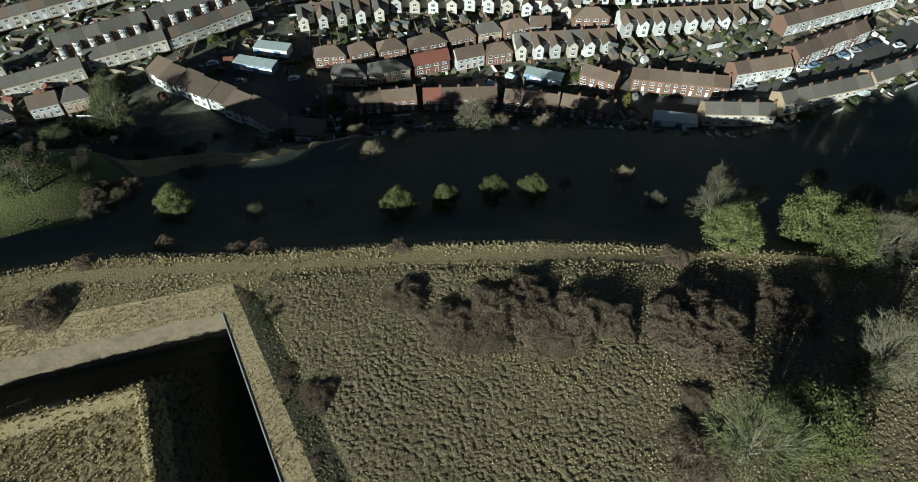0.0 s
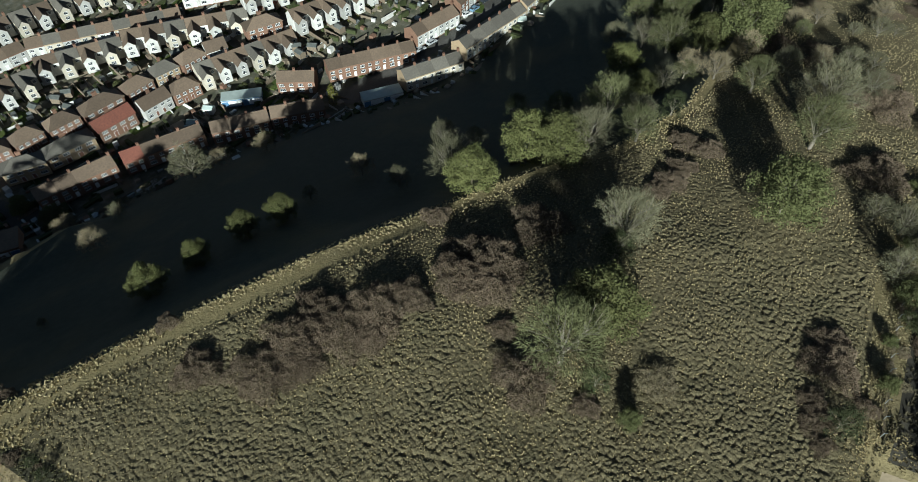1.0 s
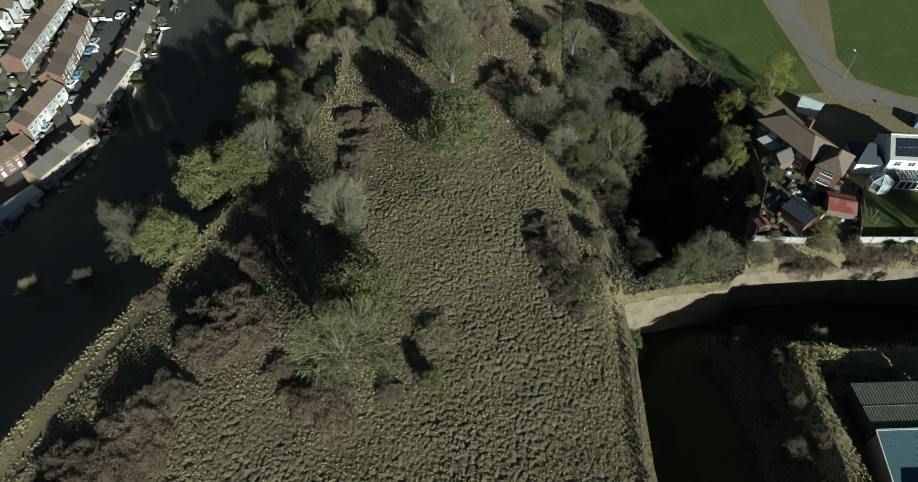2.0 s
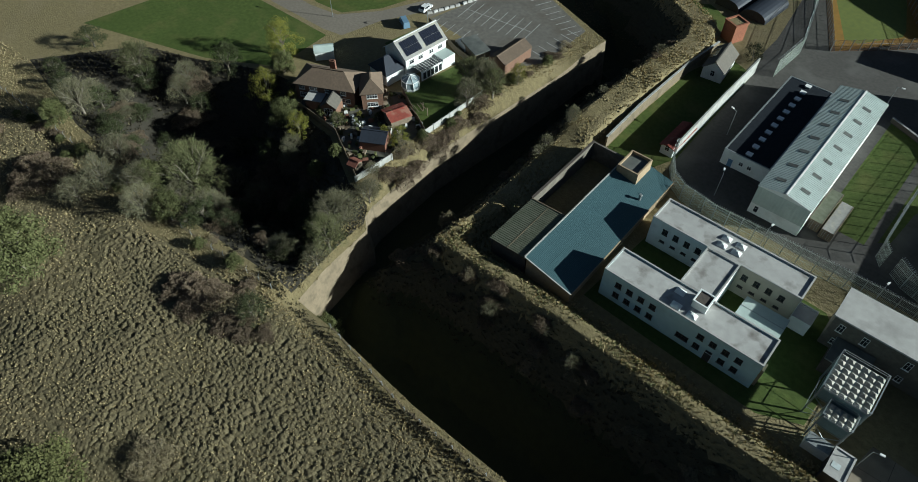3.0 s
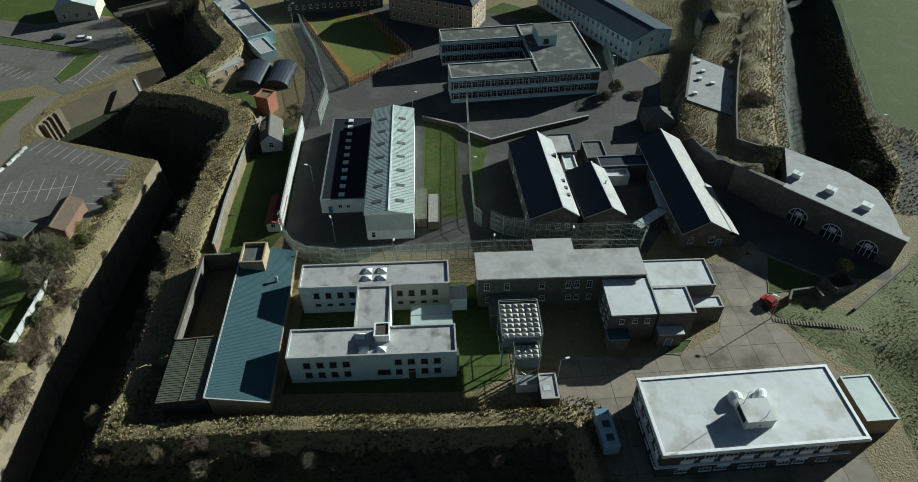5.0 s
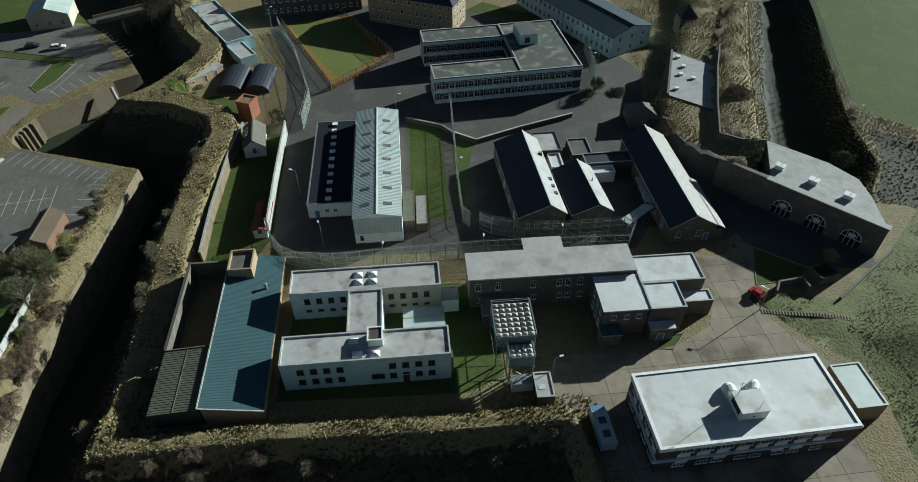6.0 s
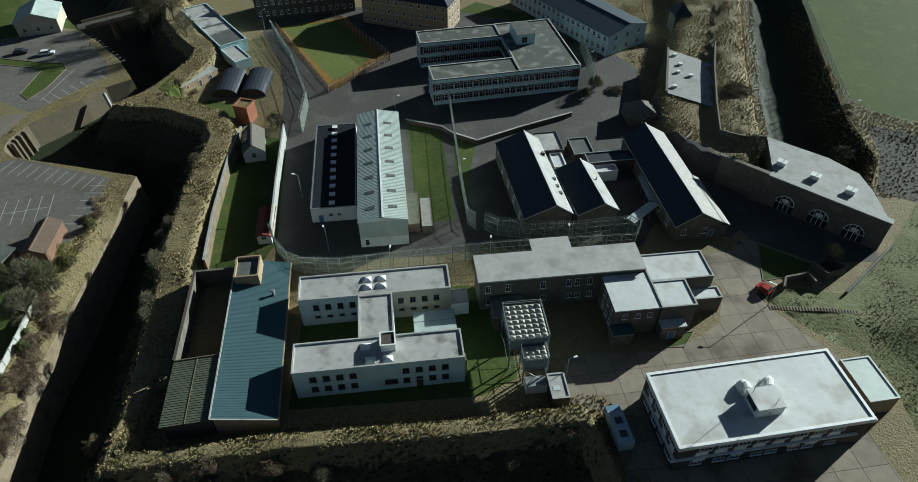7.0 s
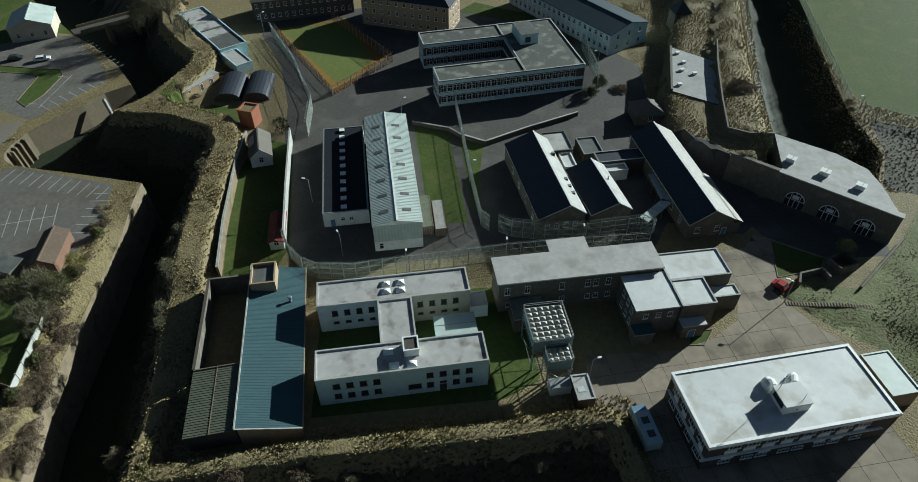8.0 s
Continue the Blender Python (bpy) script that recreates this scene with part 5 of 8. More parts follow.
s.prism([(59.4, 180.0), (54.2, 155.0), (65.0, 148.2), (69.6, 169.5), (70.0, 171.5)], 1.0, 5.4, 1, 0)
for x0, y0, x1, y1 in ((54.2, 155.0, 59.4, 180.0),):
    s.beam((x0, y0, 5.6), (x1, y1, 5.6), 0.6, 0.7, 1)
s.part("deck", cap)
for x, y in ((60.5, 176), (61, 170.5), (59.5, 166), (62.5, 164), (57, 158)):
    box = thing("roof_vent_box", "small white vent on the sunk roof", "vent", x, y, 5.4, 10, "rampart vents")
    s = Shape(TRIM)
    s.box(-0.5, 0.5, -0.4, 0.4, 0, 0.5)
    s.box(-0.6, 0.6, -0.5, 0.5, 0.5, 0.6)
    s.part("cover", box)

# ---- the houses by the moat ----
home = thing("brick_house", "brown brick semi-detached house with a hipped brown roof", "house", -106.5, 47.6, 0, 36.4)
pitched(home, 0, 14.2, 0, 7.4, 4.4, 6.5, BRICK, ROOF_BROWN, axis="x", hip=3.4)
chimney(home, 7.6, 5.4, 5.0, 7.8, 1.3, 0.7, 3, REDBRICK)
for u, w in ((1.6, 1.3), (4.4, 1.8), (8.0, 1.5), (11.6, 1.3)):
    window(home, "S", 0, u, 2.95, w, 1.1, 2)
for u in (1.8, 12.2):
    window(home, "S", 0, u, 0.9, 1.8, 1.2, 2)
s = Shape(BRICK, STONE_FELT)
s.box(3.4, 7.2, -3.0, -0.05, -0.2, 2.5, 0, 1)
s.box(3.2, 7.4, -3.2, 0.0, 2.5, 2.65, 1)
s.part("lean_to", home, "felt-roofed lean-to")
pitched(home, 7.7, 11.3, -4.4, -0.05, 2.5, 3.8, BRICK, ROOF_GREY, axis="y", over=0.2)
window(home, "S", -4.4, 9.5, 0.3, 2.0, 1.9, 2)
wing = thing("brick_cottage", "small brown brick house with a hipped roof", "house", -93.4, 56.9, 0, 58.0)
pitched(wing, 0, 4.8, 0, 7.4, 4.5, 6.4, BRICK, ROOF_BROWN, axis="y", hip=2.6)
for z in (0.7, 2.95):
    window(wing, "S", 0, 2.4, z, 2.4, 1.15, 3)
white_house = thing("white_house", "white rendered house with solar panels on a slate roof", "house", -96.4, 71.6, 0, 94.0)
pitched(white_house, 0, 12.8, 0, 7.6, 5.2, 8.2, WHITE, SLATE, axis="x", over=0.3, fascia=TRIM)
pitched(white_house, -5.4, -0.05, 0.8, 7.0, 3.2, 5.6, WHITE, NAVY, axis="x", hip=2.0)
for x0, x1 in ((0.7, 5.6), (6.9, 12.2)):
    s = Shape(SOLAR, METAL)
    n = 5
    for k in range(n):
        a, b = x0 + (x1 - x0) * k / n + 0.03, x0 + (x1 - x0) * (k + 1) / n - 0.03
        for v0, v1 in ((0.3, 1.7), (1.78, 3.2)):
            pts = [(a, v0, 5.2 + 3.0 * v0 / 3.8 + 0.24), (b, v0, 5.2 + 3.0 * v0 / 3.8 + 0.24), (b, v1, 5.2 + 3.0 * v1 / 3.8 + 0.24), (a, v1, 5.2 + 3.0 * v1 / 3.8 + 0.24)]
            s.solid(pts + [(x, y, z + 0.05) for x, y, z in pts], [(3, 2, 1, 0), (4, 5, 6, 7), (0, 1, 5, 4), (1, 2, 6, 5), (2, 3, 7, 6), (3, 0, 4, 7)])
    s.part("solar_array", white_house, "blue-black solar panel array")
for u in (1.8, 4.6, 8.0, 10.8):
    window(white_house, "S", 0, u, 3.4, 1.4, 1.1, 1)
s = Shape(TRIM, GLASS)
for k in range(9):
    s.box(2.0 + 0.8 * k, 2.08 + 0.8 * k, -3.2, -0.05, 2.35, 2.5)
s.box(1.9, 8.6, -3.3, -3.15, -0.1, 2.4)
s.box(2.0, 8.5, -3.14, -0.1, 2.36, 2.42, 1)
for k in range(5):
    s.box(2.4 + 1.25 * k, 3.3 + 1.25 * k, -3.36, -3.3, 0.3, 2.0, 1)
s.part("glazed_veranda", white_house, "white framed glazed veranda")
s = Shape(WHITE, SHEET)
s.box(8.7, 12.6, -3.4, -0.05, -0.2, 2.9, 0, 1)
s.part("extension", white_house, "flat-roofed white extension")
cons = thing("conservatory", "white-framed octagonal glass conservatory", "conservatory", -93.2, 70.4, 0, 94)
ring8 = [(2.2 * math.cos(math.pi * (k + 0.5) / 4), 2.2 * math.sin(math.pi * (k + 0.5) / 4)) for k in range(8)]
s = Shape(TRIM)
s.prism(ring8, -0.2, 0.6)
for k in range(8):
    (a, b), (c, d) = ring8[k], ring8[(k + 1) % 8]
    s.beam((a, b, 0.6), (a, b, 2.3), 0.12, 0.12)
    s.beam((a, b, 2.3), (c, d, 2.3), 0.12, 0.12)
    s.beam((a, b, 2.3), (0, 0, 3.5), 0.09, 0.09)
s.part("frame", cons)
CLEAR = material("pale_glass", (0.3, 0.36, 0.38), (0.26, 0.32, 0.34), rough=0.1, spec=0.6)
for k in range(8):
    (a, b), (c, d) = ring8[k], ring8[(k + 1) % 8]
    s = Shape(CLEAR)
    q = 0.97
    pts = [(a * q, b * q, 2.3), (c * q, d * q, 2.3), (0, 0, 3.42), (a * q, b * q, 2.26), (c * q, d * q, 2.26), (0, 0, 3.38)]
    s.solid(pts, [(0, 1, 2), (5, 4, 3), (0, 3, 4, 1), (1, 4, 5, 2), (2, 5, 3, 0)])
    s.part("roof_pane", cons)
    s = Shape(CLEAR)
    pts = [(a * q, b * q, 0.6), (c * q, d * q, 0.6), (c * q, d * q, 2.28), (a * q, b * q, 2.28)]
    s.solid(pts + [(x * 0.98, y * 0.98, z) for x, y, z in pts], [(0, 1, 2, 3), (7, 6, 5, 4)])
    s.part("pane", cons)


def outbuilding(name, label, x, y, rz, l, w, eave, ridge, wall, roof, axis="x"):
    ob = thing(name, label, "shed", x, y, 0, rz)
    pitched(ob, 0, l, 0, w, eave, ridge, wall, roof, axis=axis, over=0.15, z0=-0.1)
    return ob


outbuilding("red_roofed_shed", "garden shed with a red painted roof", -83.3, 57.8, 80, 5.0, 5.0, 2.2, 2.9, TIMBER, RED_SHEET)
outbuilding("dark_roofed_shed", "dark-roofed garden workshop with a red end", -82.6, 49.0, 40, 5.5, 5.0, 2.2, 3.4, REDBRICK, NAVY)
outbuilding("orange_shed", "little orange-roofed garden shed", -78.6, 43.2, 20, 2.0, 2.4, 1.9, 2.5, TIMBER, ROOF_RED)
outbuilding("car_park_store", "brown-roofed store at the edge of the car park", -82.6, 90.6, 98, 10.2, 5.0, 2.8, 4.0, BRICK, ROOF_BROWN)
lowg = thing("garage", "long garage with a grey felt roof", "garage", -90.4, 88.6, 0, 168)
slab_block(lowg, 0, 7.5, -3.6, 0.5, 2.4, TIMBER, GREY_FELT, GREY_FELT, over=0.15)
hutg = outbuilding("small_garage", "small garage with a pale roof", -116.5, 58.5, 60, 4.6, 3.4, 2.2, 2.9, WHITE, SHEET)
perg = thing("pergola", "open timber pergola of bare beams", "pergola", -83.2, 61.8, 0, 80)
for k in range(6):
    s = Shape(TIMBER)
    s.box(0.2 + 0.9 * k, 0.32 + 0.9 * k, -0.4, 2.4, 2.2, 2.35)
    s.part("beam", perg)
for u in (0.1, 5.2):
    for v in (0.0, 2.1):
        s = Shape(TIMBER)
        s.box(u, u + 0.14, v, v + 0.14, -0.1, 2.2)
        s.part("post", perg)


def wall_run(name, label, line, h, t, mat, cap=None, base=-0.4, category="wall", step=None):
    """A free-standing wall along a polyline, with a coping."""
    ob = thing(name, label, category, 0, 0, 0)
    for (x0, y0), (x1, y1) in zip(line, line[1:]):
        d = Vector((x1 - x0, y1 - y0, 0))
        s = Shape(mat)
        m = Matrix.Translation((x0, y0, 0)) @ Matrix.Rotation(math.atan2(d.y, d.x), 4, "Z")
        s.box(0, d.length, -t / 2, t / 2, base, h)
        if step:
            k = 0.0
            while k < d.length:
                s.box(k, k + 0.25, -t / 2 - 0.1, t / 2 + 0.1, base, h + 0.1)
                k += step
        w = s.part("length_of_wall", ob)
        w.matrix_basis = m
        if cap:
            s = Shape(cap)
            s.box(-0.05, d.length + 0.05, -t / 2 - 0.06, t / 2 + 0.06, h, h + 0.1)
            w = s.part("coping", ob)
            w.matrix_basis = m
    return ob


wall_run("garden_wall", "pale concrete panel garden wall above the moat", [(-79.9, 81.2), (-78.8, 73), (-77.4, 62.6)], 1.5, 0.14, WALL_GREY, step=2.6)
wall_run("garden_wall", "pale concrete panel garden wall above the moat", [(-75.8, 52.5), (-75.0, 42.5)], 1.5, 0.14, WALL_GREY, step=2.6)
wall_run("garden_fence", "dark timber fence between the two gardens", [(-77.5, 62.6), (-86.5, 65.5), (-92.5, 67.5)], 1.7, 0.1, TIMBER, category="fence")
wall_run("garden_fence", "dark timber fence between the gardens", [(-75.2, 43), (-90, 47.5), (-104, 46)], 1.7, 0.1, TIMBER, category="fence")
wall_run("garden_fence", "dark timber fence beside the car park", [(-81.5, 84), (-90, 87.2), (-97, 87.5), (-112, 90.5)], 1.7, 0.1, TIMBER, category="fence")
wall_run("retaining_wall", "pale rendered retaining wall along the rampart foot", [(-56, 138), (-55.4, 125.8), (-52.4, 104.3), (-49.6, 90)], 3.0, 0.4, MASON, WALL_GREY)
wall_run("perimeter_wall", "tall white concrete perimeter wall", [(-44.8, 138), (-41.4, 117), (-38.3, 99.5)], 4.0, 0.25, WALL_GREY, WALL_GREY)
wall_run("low_wall", "low dark brick terrace wall", [(-14.6, 146), (-5.0, 143.2), (-1.6, 140)], 1.1, 0.35, DARKBRICK, STONE_FELT)
wall_run("low_wall", "low dark brick terrace wall", [(-1.6, 140), (4.4, 137), (15.2, 143.5), (29.3, 151.0)], 1.2, 0.35, DARKBRICK, STONE_FELT)
wall_run("dwarf_wall", "crumbling stone walls of a roofless bunker", [(65.5, 88.8), (66.6, 91.4), (71.5, 92.8), (72.2, 90.4)], 1.6, 0.4, STONE)
wall_run("dwarf_wall", "roofless brick pen below the casemates", [(75.0, 92.4), (73.6, 95.4), (77.6, 97.2), (79.2, 94.0), (75.0, 92.4)], 2.0, 0.3, STONE)
RAMP = thing("rampart_wall", "long low wall climbing the mound", "wall", 0, 0, 0)
for k in range(8):
    a = Vector((77.6, 88.4)).lerp(Vector((92.6, 102.6)), k / 8)
    b = Vector((77.6, 88.4)).lerp(Vector((92.6, 102.6)), (k + 1) / 8)
    s = Shape(STONE)
    s.beam((a.x, a.y, ground_z(a.x, a.y) + 0.3), (b.x, b.y, ground_z(b.x, b.y) + 0.3), 0.4, 1.2)
    s.part("length_of_wall", RAMP)
wall_run("moat_coping", "thin pale coping along the moat edge", [(28.1, -40), (35.9, -73.3)], 0.16, 0.2, WALL_GREY)
wall_run("rampart_side_wall", "brick side wall along the grassy rampart", [(73.5, 132.6), (67.5, 132.8), (63.1, 135), (65.4, 148), (69.5, 167.5), (73.2, 182)], 7.2, 0.4, STONE)

# ---- the town in the valley ----
LOW = -48.0


def nearer(x, y, z):
    """A spot of the valley moved along the line of sight of the hilltop to the level z."""
    k = (95 - z) / 143
    return 12 + (x - 12) * k, -1.4 + (y + 1.4) * k




def semi(label, wall, roof, w=10.4, hip=3.2):
    """A pair of hip-roofed semi-detached houses."""
    ob = thing("semi_detached_houses", label, "house", 0, -900, LOW)
    pitched(ob, 0, w, 0, 7.6, 5.0, 7.9, wall, roof, axis="x", hip=hip, over=0.3)
    chimney(ob, w / 2, 5.2, 5.5, 9.0, 1.2, 0.6, 3)
    for k in range(2):
        for u in (1.5, 3.9):
            x = u if k == 0 else w - u
            window(ob, "S", 0, x, 3.2, 1.4, 1.2, 2, joined=True)
            window(ob, "S", 0, x, 0.8, 1.5 if u > 3 else 1.7, 1.3, 2, joined=True) if u < 3 else door(ob, "S", 0, x, 0.0, 0.9, 2.0, REDBRICK)
    return ob


def terrace(label, wall, roof, w=6.0, front=None):
    """One house of a terrace."""
    ob = thing("terraced_house", label, "house", 0, -900, LOW)
    pitched(ob, 0, w, 0, 7.8, 5.0, 7.4, wall, roof, axis="x", over=0.02)
    if front:
        s = Shape(front)
        s.box(0.05, w - 0.05, -0.06, -0.01, 0, 4.6)
        s.part("render", ob)
    chimney(ob, w - 0.4, 4.0, 6.5, 8.5, 0.8, 0.6, 2)
    window(ob, "S", -0.06 if front else 0, 1.5, 3.1, 1.6, 1.2, 2, joined=True)
    window(ob, "S", -0.06 if front else 0, w - 1.5, 3.1, 1.2, 1.2, 1, joined=True)
    window(ob, "S", -0.06 if front else 0, 1.6, 0.8, 1.8, 1.3, 2, joined=True)
    door(ob, "S", -0.06 if front else 0, w - 1.6, 0.0, 0.9, 2.0, TRIM)
    return ob


def villa(label, wall, roof, w=7.0):
    """A house with a gabled, rendered wing towards the gardens."""
    ob = thing("gabled_villa", label, "house", 0, -900, LOW)
    pitched(ob, 0, w, 2.4, 9.4, 5.0, 7.6, wall, roof, axis="x", over=0.05)
    pitched(ob, 0.4, 4.2, -2.6, 5.4, 5.0, 6.9, wall, roof, axis="y", over=0.25)
    chimney(ob, w - 0.3, 6.0, 6.5, 8.8, 0.9, 0.6, 2)
    window(ob, "S", -2.6, 2.3, 3.2, 1.4, 1.3, 1, joined=True)
    window(ob, "S", -2.6, 2.3, 0.8, 1.6, 1.4, 2, joined=True)
    window(ob, "S", 2.4, w - 1.4, 3.2, 1.1, 1.2, 1, joined=True)
    return ob


def turret(label, wall, roof, w=6.4):
    """A terraced house with a white rounded bay."""
    ob = thing("bay_fronted_house", label, "house", 0, -900, LOW)
    pitched(ob, 0, w, 0, 8.4, 5.4, 8.2, wall, roof, axis="x", over=0.02)
    s = Shape(TOWN_WHITE, ROOF_GREY)
    n = 8
    arc = [(2.0 + 1.6 * math.cos(math.pi + math.pi * k / n), -1.4 * math.sin(math.pi * k / n) + 0.0) for k in range(n + 1)]
    s.prism(arc, -0.2, 5.6, 0, 1)
    s.part("bay", ob, "white rounded bay")
    for k in range(1, n - 1):
        x0, y0 = arc[k]
        x1, y1 = arc[k + 1]
        ang = math.degrees(math.atan2(y1 - y0, x1 - x0))
        for z in (1.0, 3.6):
            p = window(ob, "S", 0, 0, z, 0.5, 1.4, 0, joined=True)
            p.matrix_basis = pose((x0 + x1) / 2, (y0 + y1) / 2 - 0.02, z, 0, 0, ang)
    chimney(ob, w - 0.4, 4.5, 7.0, 9.3, 0.8, 0.6, 3)
    window(ob, "S", 0, w - 1.4, 3.4, 1.1, 1.3, 1, joined=True)
    return ob


SEMI_A = semi("brown hip-roofed brick semi-detached pair", BRICK, ROOF_BROWN)
SEMI_B = semi("hip-roofed semi-detached pair with a grey-brown roof and pale walls", BUFF, ROOF_GREY)
SEMI_C = semi("rendered semi-detached pair under a brown roof", TOWN_WHITE, ROOF_BROWN, hip=0.0)
SEMI_D = semi("semi-detached pair with a new red tile roof", BRICK, ROOF_RED, hip=0.0)
TERR_A = terrace("brown brick terraced house with a brown tiled roof", BRICK, ROOF_BROWN)
TERR_B = terrace("terraced house with pale render and a grey-brown roof", BUFF, ROOF_GREY, front=CREAM)
TERR_C = terrace("red-roofed brick terraced house", REDBRICK, ROOF_RED)
TERR_D = terrace("white-fronted terraced house with a brown roof", BRICK, ROOF_BROWN, front=TOWN_WHITE)
VILLA_A = villa("white rendered villa with a brown gabled roof", TOWN_WHITE, ROOF_BROWN)
VILLA_B = villa("cream rendered villa with a grey gabled roof", CREAM, ROOF_GREY)
TURRET = turret("terraced house with a white rounded bay", BRICK, ROOF_GREY)
PROTO = [SEMI_A, SEMI_B, SEMI_C, SEMI_D, TERR_A, TERR_B, TERR_C, TERR_D, VILLA_A, VILLA_B, TURRET]


def row(p, q, kinds, n, unit, group, z=LOW, gap=0.0, depth=1.0):
    """Houses side by side from p to q, fronts towards the hill."""
    eye = Vector((12.0, -1.4))
    p, q = (eye + (Vector(v) - eye) * (90 - float(valley(v[0]))) / 138 for v in (p, q))
    z = float(valley((p.x + q.x) / 2))
    d = q - p
    rz, step = math.degrees(math.atan2(d.y, d.x)), d.length / n
    for k in range(n):
        a = p + d * (k + gap / 2) / n
        ob = copy_thing(kinds[k % len(kinds)], pose(a.x, a.y, z, 0, 0, rz) @ Matrix.Diagonal(((step * (1 - gap)) / unit, 0.9 * depth, 0.88, 1.0)))
        tagged(ob, group=group)


for p, q, n, kinds in (((4, -181.7), (-19.7, -179.5), 4, [TERR_A]), ((-21.5, -178.4), (-46.4, -172.9), 4, [TERR_C, TERR_A, TERR_A, TERR_A]), ((-47.9, -170.9), (-65.5, -164.3), 3, [TERR_A]),
                       ((-65.4, -163.1), (-82.3, -156.5), 3, [TERR_A]), ((-94.3, -169), (-130.7, -163.1), 6, [TERR_A]), ((-133.3, -164.9), (-158.2, -166.9), 4, [TERR_D]),
                       ((-160.5, -168.2), (-197.5, -177.3), 6, [TERR_A, TERR_D]), ((-78.4, -178.4), (-89.2, -171.4), 2, [TERR_A]),
                       ((-110.5, -146.6), (-137.5, -144.4), 4, [TERR_B]), ((-139.4, -144.9), (-176.9, -147.6), 6, [TERR_B]), ((-178.1, -148.3), (-208, -153), 5, [TERR_B]),
                       ((118.5, -220.7), (92.6, -227.4), 5, [TERR_B]), ((91.9, -230.9), (64.1, -238.5), 5, [TERR_B]), ((63.7, -239.2), (31.9, -246.5), 6, [TERR_D, TERR_B]), ((148, -226), (121, -235.5), 5, [TERR_B])):
    row(p, q, kinds, n, 6.0, "terraced houses")
row((103.7, -242.4), (71.7, -252.5), [TURRET], 6, 6.4, "bay-fronted houses")
row((70, -253), (34, -262), [TURRET], 6, 6.4, "bay-fronted houses")
for p, q, kind in (((11.5, -212.7), (0.2, -210.9), SEMI_A), ((-1.4, -210.5), (-10.7, -211.6), SEMI_A), ((-12, -210.1), (-22.4, -210.5), SEMI_A), ((-23.5, -209.4), (-38, -210.4), SEMI_A),
                   ((-39.3, -210.1), (-49.5, -211.5), SEMI_A), ((-50.8, -212), (-60.3, -212.8), SEMI_B), ((-61.1, -210.9), (-71.8, -213.2), SEMI_A), ((-71.3, -211.4), (-79.6, -211.3), SEMI_C),
                   ((-89.5, -212.9), (-105.9, -214), SEMI_A), ((6.9, -200.5), (-5, -196.7), SEMI_B), ((-5.6, -197.6), (-20.9, -196.9), SEMI_B), ((-22.9, -198.2), (-36.1, -199.2), SEMI_D),
                   ((-38.8, -197.8), (-49.3, -198.9), SEMI_C), ((-49.9, -197.9), (-60, -198.4), SEMI_A)):
    row(p, q, [kind], 1, 10.4, "semi-detached houses", depth=0.9)
row((-60.7, -197.9), (-103.8, -200.7), [VILLA_B, VILLA_A, VILLA_A], 6, 7.0, "gabled villas", depth=0.9)
row((-104, -201), (-162.6, -202.9), [VILLA_A], 8, 7.0, "gabled villas", depth=0.9)
row((15.4, -240.9), (-22, -240), [VILLA_B, VILLA_A], 5, 7.0, "gabled villas", gap=0.12)
row((-23, -245.6), (-51.7, -236.8), [VILLA_A, VILLA_B], 4, 7.0, "gabled villas")
row((-51.7, -236.8), (-98.3, -226.4), [VILLA_A, VILLA_A, VILLA_B], 6, 7.0, "gabled villas")
row((-98.3, -226.4), (-165, -222), [VILLA_A], 9, 7.0, "gabled villas")
row((20, -262), (-26, -262), [TERR_D], 7, 6.0, "terraced houses")
row((-26, -262), (-80, -246), [TERR_D, TERR_B], 9, 6.0, "terraced houses")
row((-82, -245), (-150, -238), [TERR_D], 10, 6.0, "terraced houses")
row((10, -284), (-70, -282), [VILLA_A, VILLA_B], 10, 7.0, "gabled villas", gap=0.1)
row((-72, -278), (-140, -262), [TERR_B], 10, 6.0, "terraced houses")
row((150, -262), (20, -290), [TERR_B, TERR_D], 20, 6.0, "terraced houses")
row((-168, -188), (-225, -196), [TERR_D], 8, 6.0, "terraced houses")
row((-168, -212), (-240, -216), [VILLA_A], 9, 7.0, "gabled villas")
row((108, -206.2), (88, -209.5), [SEMI_C, SEMI_B], 2, 10.4, "semi-detached houses", gap=0.1)
row((134, -196), (112, -205), [SEMI_C, SEMI_B], 2, 10.4, "semi-detached houses", gap=0.1)
row((140, -180), (122, -190), [SEMI_B], 1, 10.4, "semi-detached houses", gap=0.1)
for ob in PROTO:
    for o in (ob, *ob.children_recursive):
        bpy.data.objects.remove(o)

